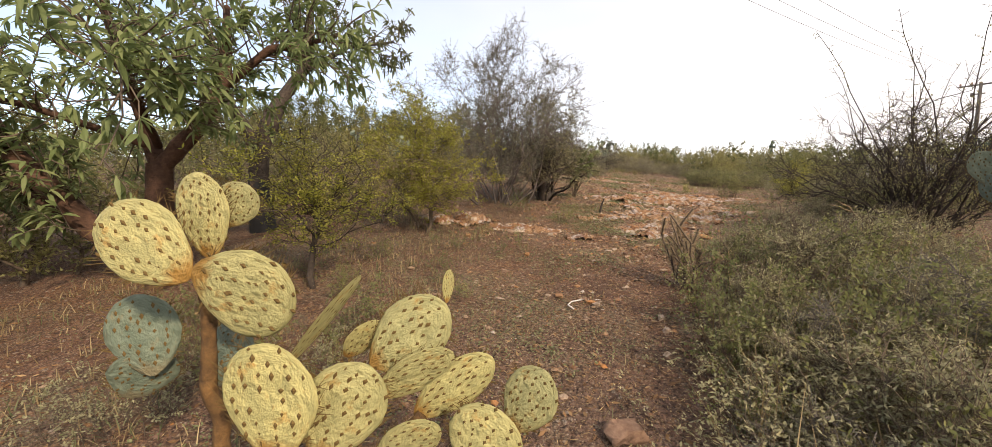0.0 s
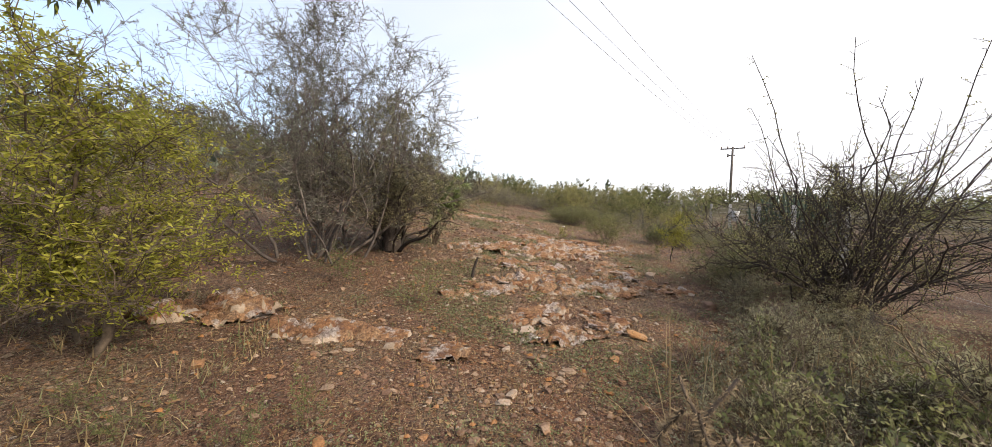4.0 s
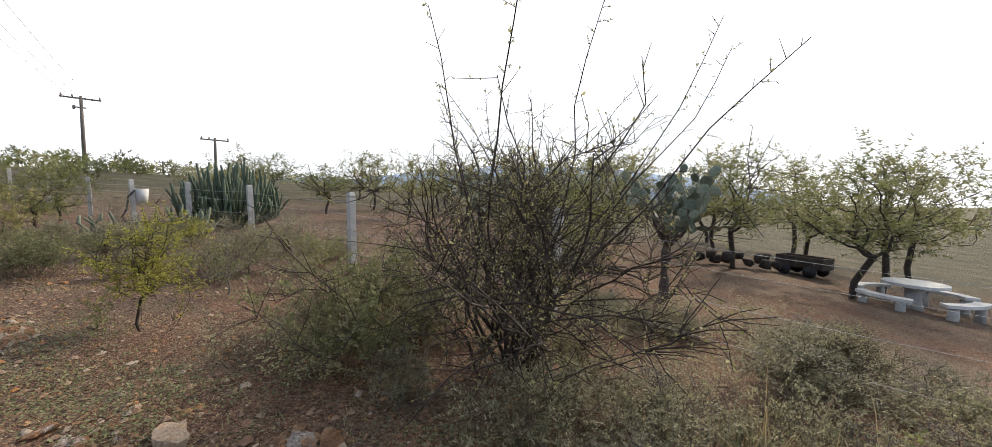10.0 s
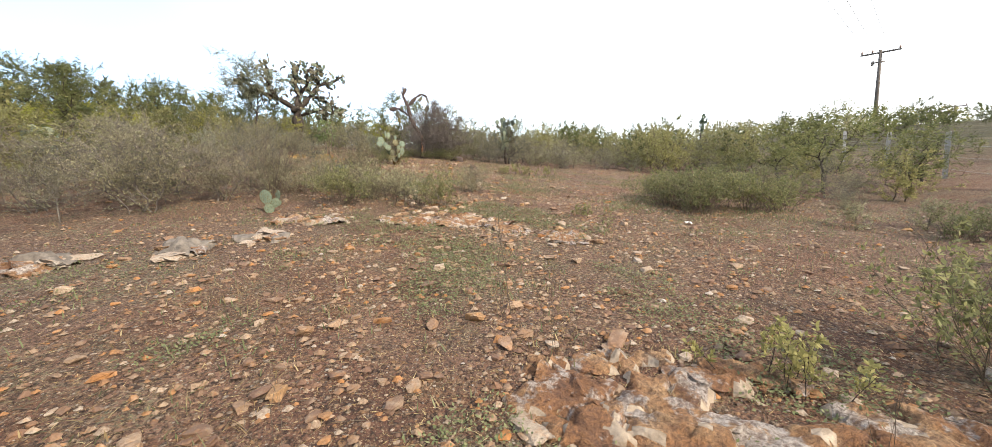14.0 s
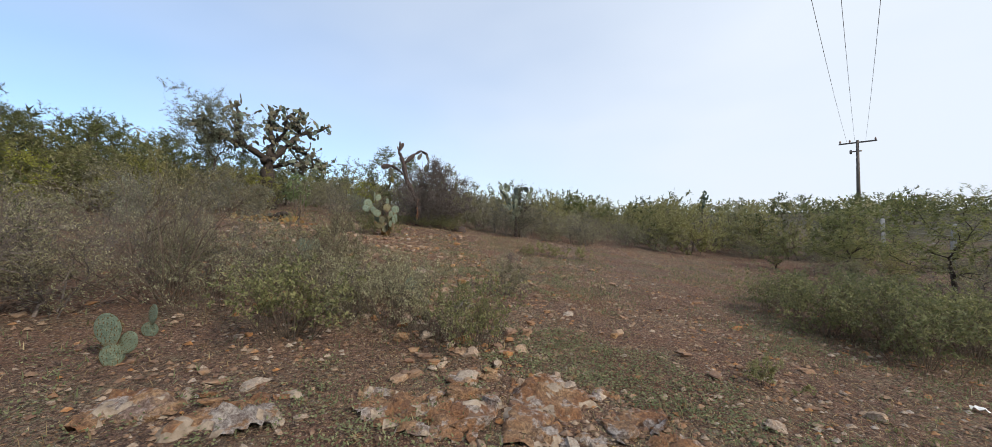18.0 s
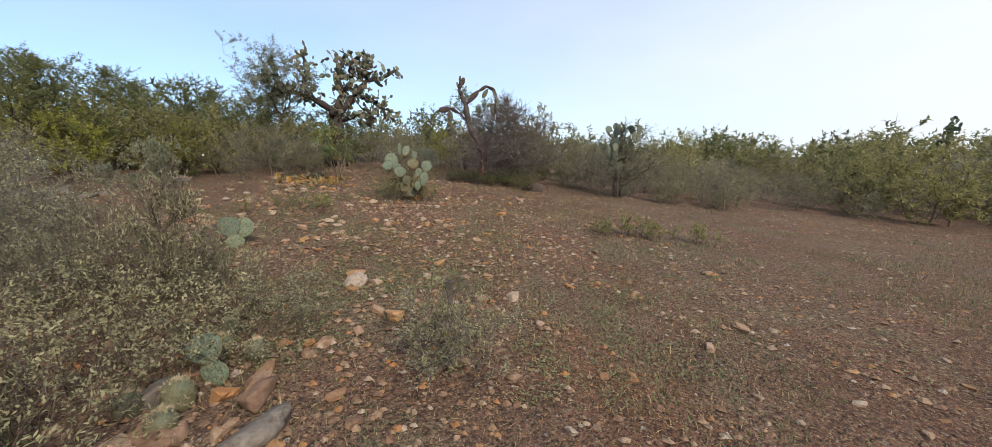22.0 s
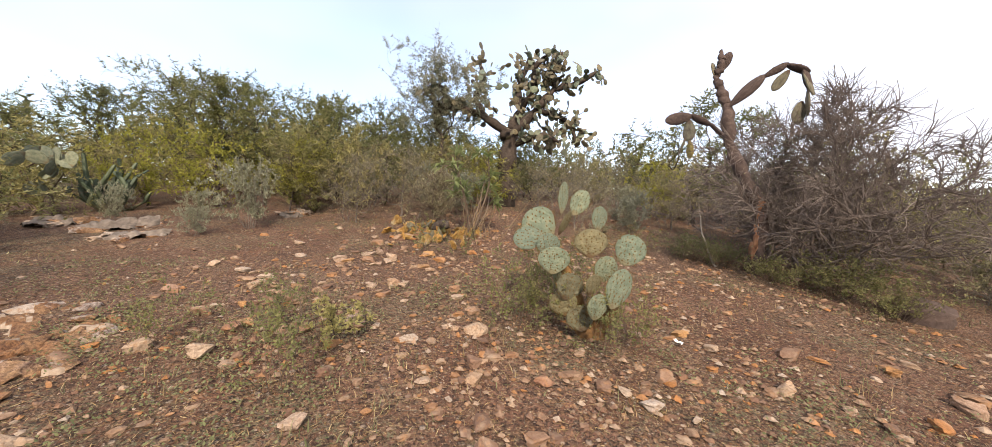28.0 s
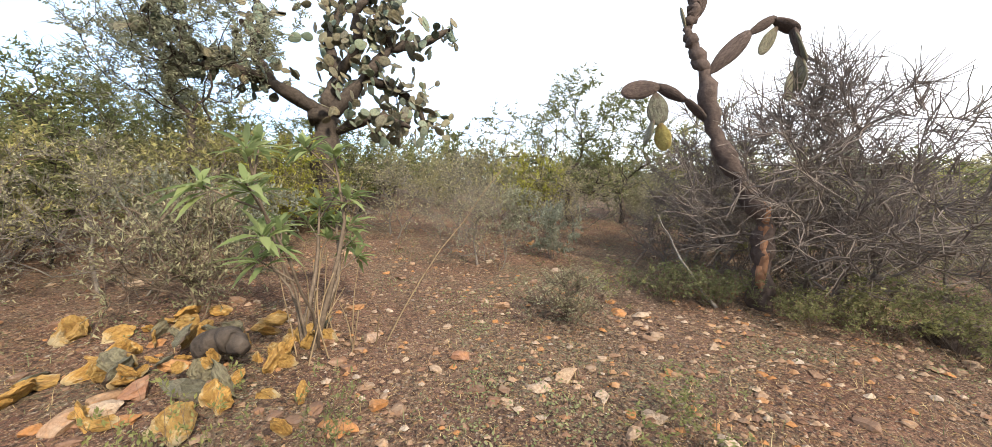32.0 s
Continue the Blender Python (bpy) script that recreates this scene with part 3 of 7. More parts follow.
def shrub(name, label, m, seed, bark, leaf, category="shrub", group="", stems=9, height=1.0, tilt=(5, 50), kids=7, twigs=6, leaves=5, leaf_len=0.03, ratio=0.45, feather=False, skip=0.0, **kw):
    rnd = random.Random(seed)
    g, ends = grow(rnd, stems, height, tilt, kids, twigs, **kw)
    top = thing(name, label, category, m, group)
    part("branchwork", g, bark, top)
    if leaf and leaves:
        part("foliage", clothe(rnd, ends, leaves, leaf_len, ratio, feather, skip), leaf, top, smooth=False)
    return top


def weave(rnd, stems, height, radius, nodes, twigs, low=0.15, stem_r=0.03, twig=0.2, base=0.3, shell=0.45, whips=0, thin=0.0026, drift=0.33, bends=1, fine=None):
    """A woven crown: points fill a lumpy dome, each joined to the nearest branch below. Returns the branch mesh and the twigs."""
    g, ends = Geo(), []
    seed = Vector((rnd.uniform(-50, 50), rnd.uniform(-50, 50), 0))
    goal = []
    for _ in range(nodes):
        u = heading(rnd, 0, 180)
        k = rnd.random() ** shell * (0.82 + 0.5 * noise.noise(u * 1.7 + seed))
        z = height * (low + (1 - low) * (0.42 + 0.58 * u.z * k if u.z > 0 else 0.42 + 0.42 * u.z * k))
        goal.append(Vector((u.x * k * radius * 1.08, u.y * k * radius * 1.08, z)))
    goal.sort(key=lambda p: p.length)
    place = np.zeros((nodes + stems, 3))
    path = np.zeros(nodes + stems)
    up, pts = [-1] * stems, []
    for s in range(stems):
        t = 2 * math.pi * (s + rnd.random()) / stems
        p = Vector((math.cos(t), math.sin(t), 0)) * base * rnd.random()
        p.z = -0.06
        pts.append(p)
        place[s] = p
    n = stems
    for p in goal:
        gap = np.linalg.norm(place[:n] - np.array(p), axis=1)
        j = int(np.argmin(gap + drift * path[:n]))
        up.append(j)
        pts.append(p)
        place[n] = p
        path[n] = path[j] + gap[j]
        n += 1
    load = [1] * n
    for k in range(n - 1, stems - 1, -1):
        load[up[k]] += load[k]
    top = max(load[stems:])
    rad = [max(thin, stem_r * (w / top) ** 0.55) for w in load]
    for k in range(stems, n):
        a, b = pts[up[k]], pts[k]
        d = b - a
        if d.length < 1e-4:
            continue
        side = off_axis(rnd, d.normalized(), 80, 100) * d.length * 0.10
        r0 = min(rad[up[k]], rad[k] * 1.35)
        g.tube([a, a.lerp(b, 0.4) + side, b], [r0, rad[k] * 1.1, rad[k]], 5 if rad[k] > 0.012 else 3)
        out = (d.normalized() + Vector((b.x, b.y, 0.35 * height)).normalized() * 0.7).normalized()
        for w in range(twigs):
            q = a.lerp(b, rnd.uniform(0.3, 1.0))
            ends.append(limb(fine or g, rnd, q, off_axis(rnd, out, 10, 85), twig * rnd.uniform(0.4, 1.25), thin, thin * 0.55, bends, 0.22))
    for s in range(whips):
        q = pts[rnd.randrange(stems, n)] * rnd.uniform(0.3, 0.8)
        d = (heading(rnd, 8, 58, math.atan2(q.y, q.x) + rnd.gauss(0, 0.5))).normalized()
        if d.x < -0.2:
            d.x, q.x = -0.6 * d.x, abs(q.x)
        st = limb(g, rnd, q, d, height * rnd.uniform(0.7, 1.2), 0.011, 0.003, 10, 0.10, 0.03, 4)
        for w in range(24):
            tq, td = along(st, 0.15 + 0.85 * (w + rnd.random()) / 24)
            ends.append(limb(g, rnd, tq, off_axis(rnd, td, 40, 85), rnd.uniform(0.03, 0.14), 0.003, 0.0015, 1, 0.1))
    return g, ends


def bush(name, label, m, seed, bark, leaf, height, radius, nodes, twigs, leaves=0, leaf_len=0.03, ratio=0.4, feather=False, skip=0.0, stems=6, category="shrub", group="", **kw):
    rnd = random.Random(seed)
    fine = Geo() if leaf is None else None
    g, ends = weave(rnd, stems, height, radius, nodes, twigs, fine=fine, **kw)
    top = thing(name, label, category, m, group)
    part("branchwork", g, bark, top)
    if fine:
        part("twigwork", fine, bark, top)
    if leaf and leaves:
        part("foliage", clothe(rnd, ends, leaves, leaf_len, ratio, feather, skip, bool(group)), leaf, top, smooth=False)
    return top


# ---- the ground: one sheet out to the horizon ----
def stepped(lo, hi, step, far, growth=1.13):
    mid = list(np.arange(lo, hi + 1e-6, step))
    s, out, x = step, [], hi
    while x < far:
        s *= growth
        x += s
        out.append(x)
    back, x, s = [], lo, step
    while x > -far:
        s *= growth
        x -= s
        back.append(x)
    return back[::-1] + mid + out


def build_ground():
    xs, ys = stepped(-15, 11, 0.14, 900), stepped(-6, 31, 0.14, 900)
    g = Geo()
    for y in ys:
        for x in xs:
            g.v.append(Vector((x, y, fine_gz(x, y))))
    n = len(xs)
    g.f = [(j * n + i, j * n + i + 1, (j + 1) * n + i + 1, (j + 1) * n + i) for j in range(len(ys) - 1) for i in range(n - 1)]
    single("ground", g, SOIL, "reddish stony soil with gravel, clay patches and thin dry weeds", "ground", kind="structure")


build_ground()


def build_mountain():
    g = Geo()
    n = 90
    for i in range(n + 1):
        az = radians(-46 - 72 * i / n)
        v = Vector((i * 0.11, 3.3, 0))
        s = i / n
        h = 2050 * math.tan(radians(1.2 + 3.2 * math.exp(-((s - 0.55) / 0.33) ** 2) + 0.55 * noise.noise(v) + 0.25 * noise.noise(v * 3)))
        h *= min(1, 0.25 + i / 6) * min(1, 0.2 + (n - i) / 12)
        d = Vector((-math.sin(az), math.cos(az), 0))
        g.v += [d * 1750 + Vector((0, 0, -40)), d * 1900 + Vector((0, 0, 0.55 * h)), d * 2050 + Vector((0, 0, max(h, 8))), d * 2500 + Vector((0, 0, -40))]
    for i in range(n):
        for k in range(3):
            a = 4 * i + k
            g.f.append((a, a + 4, a + 5, a + 1))
    single("mountain_backdrop", g, HAZE_HILL, "distant mountain range with blue haze put into its colour", "mountain", kind="structure")


build_mountain()


# ---- cactus parts ----
def pad_shape(seed, bend=0.06):
    """A prickly-pear pad of unit length along z, flat along y, and its spine cushions."""
    rnd = random.Random(seed)
    g = Geo()
    rings, n = 12, 16
    warp = rnd.uniform(-bend, bend)

    def half(s):
        return 0.5 * (1 - abs(2 * s - 1) ** 2.5) ** 0.55 * (0.6 + 0.4 * min(1.0, s / 0.5)) if 0 < s < 1 else 0.0

    def centre(s):
        return Vector((0.05 * warp * 10 * s * s, warp * math.sin(s * 2.4), s))

    g.v.append(Vector((0, 0, 0)))
    for r in range(1, rings):
        s = 0.5 - 0.5 * math.cos(math.pi * r / rings)
        w = max(half(s), 0.05)
        for k in range(n):
            t = 2 * math.pi * k / n
            g.v.append(centre(s) + Vector((w * math.cos(t), 0.5 * math.sin(t) * min(1.0, 2.4 * w), 0)))
    g.v.append(centre(1.0))
    for k in range(n):
        g.f.append((0, 1 + (k + 1) % n, 1 + k))
        for r in range(rings - 2):
            a = 1 + r * n
            g.f.append((a + k, a + (k + 1) % n, a + n + (k + 1) % n, a + n + k))
        a = 1 + (rings - 2) * n
        g.f.append((a + k, a + (k + 1) % n, len(g.v) - 1))
    for k, v in enumerate(g.v):
        g.v[k] = v + Vector((0.02 * noise.noise(v * 4 + Vector((seed, 0, 0))), 0.13 * noise.noise(v * 5 + Vector((0, 0, seed))), 0.015 * noise.noise(v * 4)))
    dots = Geo()
    row = 0
    s = 0.14
    while s < 0.97:
        w = half(s)
        cols = max(1, int(w * 2 / 0.165))
        for c in range(cols + 1):
            u = (c - cols / 2 + 0.5 * (row % 2)) * 0.165
            if abs(u) > w * 0.97 or rnd.random() < 0.12:
                continue
            y = 0.5 * math.sqrt(max(0.0, 1 - (u / w) ** 2)) * min(1.0, 2.4 * w)
            for sg in (1, -1):
                p = centre(s) + Vector((u, y * sg, 0)) + Vector((rnd.gauss(0, 0.02), 0, rnd.gauss(0, 0.02)))
                out = Vector((0.15 * u, sg, 0.1)).normalized()
                i = len(dots.v)
                a, b = rnd.uniform(0.022, 0.034), rnd.uniform(0.024, 0.044)
                dots.v += [p + Vector((a, 0, 0.006)), p + Vector((0.004, 0, b)), p - Vector((a, 0, -0.004)), p - Vector((0.006, 0, b)), p + out * 0.12]
                dots.f += [(i, i + 1, i + 4), (i + 1, i + 2, i + 4), (i + 2, i + 3, i + 4), (i + 3, i, i + 4)]
                for _ in range(2):
                    tip = p + off_axis(rnd, out, 10, 55) * Vector((1, 6, 1)) * rnd.uniform(0.05, 0.09)
                    i = len(dots.v)
                    dots.v += [p + Vector((0.003, 0, 0)), p - Vector((0.003, 0, 0)), tip]
                    dots.f.append((i, i + 1, i + 2))
        s += 0.10
        row += 1
    # longer spines round the rim
    for k in range(64):
        s = 0.15 + 0.84 * rnd.random()
        sg = rnd.choice((1, -1))
        p = centre(s) + Vector((half(s) * sg, 0, 0))
        tip = p + Vector((sg * rnd.uniform(0.05, 0.2), rnd.uniform(-0.5, 0.5), rnd.uniform(-0.03, 0.18)))
        i = len(dots.v)
        dots.v += [p + Vector((0, 0, 0.006)), p - Vector((0, 0, 0.006)), tip]
        dots.f.append((i, i + 1, i + 2))
    return g, dots


PAD_SHAPES = [pad_shape(40 + k) for k in range(4)]
PAD_MESHES = {}
LOOSE = {}


def pad(parent, skin, base, tip, width, face=0.0, thick=0.13, spiny=True, n=0, label="", joined=False):
    """One pad from base to tip (local places); face: degrees by which its flat side turns about its length, 0 facing local -y."""
    key = (skin.name, n % 4)
    if key not in PAD_MESHES:
        PAD_MESHES[key] = (PAD_SHAPES[n % 4][0].mesh("pad", skin), PAD_SHAPES[n % 4][1].mesh("spine_cover", AREOLE, False))
    b, t = Vector(base), Vector(tip)
    z = t - b
    length = z.length
    z.normalize()
    y = Vector((0, 1, 0))
    y = (y - z * y.dot(z))
    y = y.normalized() if y.length > 0.05 else z.orthogonal().normalized()
    y.rotate(Matrix.Rotation(radians(face), 3, z))
    x = y.cross(z)
    rot = Matrix((x, y, z)).transposed().to_4x4()
    if joined:
        g = LOOSE.setdefault(skin, Geo())
        m = Matrix.Translation(b) @ rot @ Matrix.Diagonal((width * 1.1, thick * width, length, 1))
        first = len(g.v)
        g.v += [m @ v for v in PAD_SHAPES[n % 4][0].v]
        g.f += [tuple(first + k for k in f) for f in PAD_SHAPES[n % 4][0].f]
        return None
    ob = part("pad", PAD_MESHES[key][0], skin, parent, label, at=Matrix.Translation(b) @ rot @ Matrix.Diagonal((width * 1.1, thick * width, length, 1)))
    if spiny:
        tagged(part("spine_cover", PAD_MESHES[key][1], AREOLE, ob), kind="stuff")
    return ob


def pear(name, label, m, skin, rows, group="", spiny=True, woody=(), bark=None, grey=(), old=()):
    """A prickly pear: rows of base x, z, tip x, z, width, face, depth; woody stems as (points, radii)."""
    top = thing(name, label, "cactus", m, group)
    for pts, radii in woody:
        g = Geo()
        fine, girth = [], []
        for k in range(8 * (len(pts) - 1) + 1):
            j, f = min(k // 8, len(pts) - 2), k / 8 - min(k // 8, len(pts) - 2)
            p = Vector(pts[j]).lerp(Vector(pts[j + 1]), f)
            fine.append(p + 0.025 * noise.noise_vector(p * 5))
            girth.append((radii[j] + (radii[j + 1] - radii[j]) * f) * (0.95 + 0.3 * noise.noise(p * 9 + Vector((3, 1, 2)))))
        g.tube(fine, girth, 8, True)
        part("stem", g, bark or CACTUS_BARK, top)
    for n, (bx, bz, tx, tz, w, face, dep) in enumerate(rows):
        pad(top, PAD_GREEN if n in grey else PAD_WORN if n in old else skin, (bx, dep, bz), (tx, dep, tz), w, face, 0.14, spiny, n)
    return top


def facing(x, y, yaw, sink=0.03):
    return Matrix.Translation((x, y, gz(x, y) - sink)) @ Matrix.Rotation(radians(yaw), 4, "Z")


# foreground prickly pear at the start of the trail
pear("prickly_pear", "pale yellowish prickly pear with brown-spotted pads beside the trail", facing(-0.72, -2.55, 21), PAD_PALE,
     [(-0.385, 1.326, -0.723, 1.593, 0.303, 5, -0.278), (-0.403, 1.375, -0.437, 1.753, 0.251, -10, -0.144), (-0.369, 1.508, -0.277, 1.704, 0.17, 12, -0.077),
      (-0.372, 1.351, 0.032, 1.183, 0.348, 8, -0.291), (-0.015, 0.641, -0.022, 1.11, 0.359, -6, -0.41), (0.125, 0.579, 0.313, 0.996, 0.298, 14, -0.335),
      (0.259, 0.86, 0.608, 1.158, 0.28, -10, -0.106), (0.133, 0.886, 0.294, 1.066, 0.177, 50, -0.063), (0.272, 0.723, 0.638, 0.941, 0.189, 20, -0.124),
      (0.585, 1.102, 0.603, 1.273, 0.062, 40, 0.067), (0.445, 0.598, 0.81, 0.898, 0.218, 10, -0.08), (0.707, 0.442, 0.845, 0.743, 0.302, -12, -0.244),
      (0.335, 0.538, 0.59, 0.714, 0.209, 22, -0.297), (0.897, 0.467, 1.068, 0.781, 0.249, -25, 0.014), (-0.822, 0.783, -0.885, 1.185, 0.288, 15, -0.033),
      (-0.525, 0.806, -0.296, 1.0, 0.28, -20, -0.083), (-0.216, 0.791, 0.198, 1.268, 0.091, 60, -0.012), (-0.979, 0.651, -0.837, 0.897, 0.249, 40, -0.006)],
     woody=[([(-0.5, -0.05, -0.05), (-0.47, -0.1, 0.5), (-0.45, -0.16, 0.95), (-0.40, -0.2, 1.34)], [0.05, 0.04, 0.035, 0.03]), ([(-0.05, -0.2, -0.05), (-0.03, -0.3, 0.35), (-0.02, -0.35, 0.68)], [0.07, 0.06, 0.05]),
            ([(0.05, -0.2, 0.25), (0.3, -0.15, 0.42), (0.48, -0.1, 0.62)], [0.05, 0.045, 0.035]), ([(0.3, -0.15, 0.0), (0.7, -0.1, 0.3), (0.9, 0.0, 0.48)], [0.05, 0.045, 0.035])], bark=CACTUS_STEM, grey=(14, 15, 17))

# prickly pear standing among the brush beyond the trail's right edge
pear("prickly_pear", "tall dusty-green prickly pear standing in dry brush by the fence", facing(4.07, 1.49, -40), PAD_GREY,
     [(0.0, 0.85, 0.016, 1.36, 0.2, 60, 0), (0.016, 1.28, -0.016, 1.7, 0.24, 75, 0), (-0.016, 1.62, -0.024, 2.0, 0.27, 10, 0), (0.048, 1.45, 0.16, 1.94, 0.27, -15, 0.06), (0.048, 1.25, 0.272, 1.59, 0.27, 25, 0.02), (-0.032, 1.1, -0.192, 1.44, 0.25, -20, 0), (-0.16, 1.32, -0.272, 1.68, 0.22, 15, 0.02), (0.08, 1.8, 0.176, 2.06, 0.2, 40, 0.1)],
     woody=[([(0, 0, -0.05), (0.03, 0, 0.35), (-0.02, 0, 0.65), (0.0, 0, 0.92)], [0.065, 0.055, 0.05, 0.045])])

# the full, spotted prickly pear near the end of the walk
pear("prickly_pear", "spotted grey-green prickly pear with white spines on stony ground", facing(-6.12, 22.76, 57), PAD_GREEN,
     [(-0.339, 0.846, -0.592, 1.049, 0.291, 8, 0.042), (-0.415, 0.838, -0.701, 0.814, 0.195, 20, -0.018), (-0.284, 1.054, -0.271, 1.34, 0.111, 35, 0.011),
      (-0.163, 1.044, -0.064, 1.277, 0.162, -30, 0.088), (-0.298, 0.864, -0.202, 1.077, 0.162, 60, 0.007), (-0.401, 0.671, -0.399, 0.885, 0.194, 10, -0.112),
      (-0.368, 0.556, -0.366, 0.783, 0.244, 0, -0.258), (-0.274, 0.36, -0.192, 0.576, 0.219, 15, -0.307), (-0.382, 0.656, -0.246, 0.407, 0.176, 70, -0.177),
      (-0.036, 0.933, -0.017, 1.135, 0.136, 20, -0.285), (-0.096, 0.721, -0.105, 0.951, 0.25, 5, -0.366), (0.192, 0.664, 0.295, 0.909, 0.226, -15, -0.281),
      (-0.017, 0.533, 0.083, 0.732, 0.215, 25, -0.351), (-0.098, 0.433, -0.054, 0.6, 0.169, 40, -0.415), (0.077, 0.335, 0.164, 0.655, 0.199, 12, -0.428),
      (-0.071, 0.23, -0.023, 0.415, 0.211, 50, -0.307), (-0.215, 0.219, -0.311, 0.411, 0.218, -20, -0.26), (-0.095, 0.098, -0.142, 0.314, 0.23, 10, -0.275),
      (-0.057, 0.244, -0.013, 0.453, 0.201, 30, -0.44)],
     woody=[([(0.0, -0.1, -0.06), (-0.05, -0.12, 0.15), (-0.16, -0.12, 0.4), (-0.3, -0.08, 0.66)], [0.09, 0.08, 0.065, 0.045]), ([(0.05, -0.1, -0.06), (0.12, -0.1, 0.15), (0.22, -0.1, 0.42)], [0.08, 0.075, 0.05])], bark=CACTUS_STEM, old=(4, 7, 10, 13, 15, 16, 17))

for x, y, yaw, label, rows in (
    (-4.6, 14.4, 10, "small pale prickly pear of two pads among stones", [(0, 0, 0.03, 0.20, 0.15, 20, 0), (0.0, 0.16, -0.03, 0.45, 0.20, 0, 0), (0.05, 0.12, 0.18, 0.28, 0.15, -10, 0.02)]),
    (-5.78, 18.62, 45, "small grey-green prickly pear with two round pads", [(0, -0.02, 0.0, 0.2, 0.2, 15, 0), (-0.02, 0.16, -0.10, 0.44, 0.25, 5, 0), (0.03, 0.15, 0.17, 0.41, 0.24, -8, 0.02)]),
    (-4.85, 14.9, 0, "small grey-green prickly pear at the foot of a shrub", [(0, 0, 0.02, 0.16, 0.13, 20, 0), (0.01, 0.13, 0.08, 0.32, 0.15, -20, 0)]),
    (-3.0, 17.0, 20, "small pale prickly pear half hidden by a shrub", [(0, 0, 0.0, 0.2, 0.17, 10, 0), (0.0, 0.17, -0.1, 0.36, 0.2, 25, 0)]),
):
    pear("prickly_pear", label, facing(x, y, yaw), PAD_GREEN, rows, "small prickly pears")


def pad_clump(name, label, x, y, height, width, skin, seed, count, group="", m=None):
    """A bushy prickly pear: pads stacked upwards and outwards from a short stem."""
    rnd = random.Random(seed)
    top = thing(name, label, "cactus", m or facing(x, y, seed * 40), group)
    g = Geo()
    g.tube([Vector((0, 0, -0.06)), Vector((0.02, 0, 0.2 * height)), Vector((0, 0.02, 0.4 * height))], [0.075, 0.07, 0.05], 7)
    part("stem", g, CACTUS_BARK, top)
    ends = [Vector((0, 0, 0.3 * height))] * 3
    for k in range(count):
        b = ends.pop(rnd.randrange(len(ends))) if len(ends) > 2 else ends[0]
        d = (heading(rnd, 0, 60) + Vector((b.x, b.y, 0)) * 0.4 / max(width, 0.2)).normalized()
        length = rnd.uniform(0.26, 0.38)
        t = b + d * length
        if t.z > height or math.hypot(t.x, t.y) > width / 2:
            t = b + Vector((d.x * 0.4, d.y * 0.4, -0.25 if b.z > 0.6 * height else 0.3)).normalized() * length
        pad(top, skin, b, t, length * rnd.uniform(0.62, 0.85), rnd.uniform(-90, 90), 0.13, False, k)
        ends += [t - (t - b) * 0.06] * 2
    return top


def cactus_limb(g, pts, radii):
    """A jointed, corky limb, pinched where old pads met."""
    out, rr = [], []
    for i in range(len(pts) - 1):
        a, b = Vector(pts[i]), Vector(pts[i + 1])
        for k in range(7):
            t = k / 7
            out.append(a.lerp(b, t) + Vector((0.014 * math.sin(9 * i + 2 * k), 0.014 * math.cos(5 * i + 2 * k), 0)))
            rr.append((radii[i] * (1 - t) + radii[i + 1] * t) * (0.76 + 0.4 * math.sin(math.pi * min(1, t * 1.15)) ** 0.7))
    out.append(Vector(pts[-1]))
    rr.append(radii[-1] * 0.8)
    first = len(g.v)
    g.tube(out, rr, 11, True)
    g.gnarl(first, 0.22 * radii[0], 7.0)


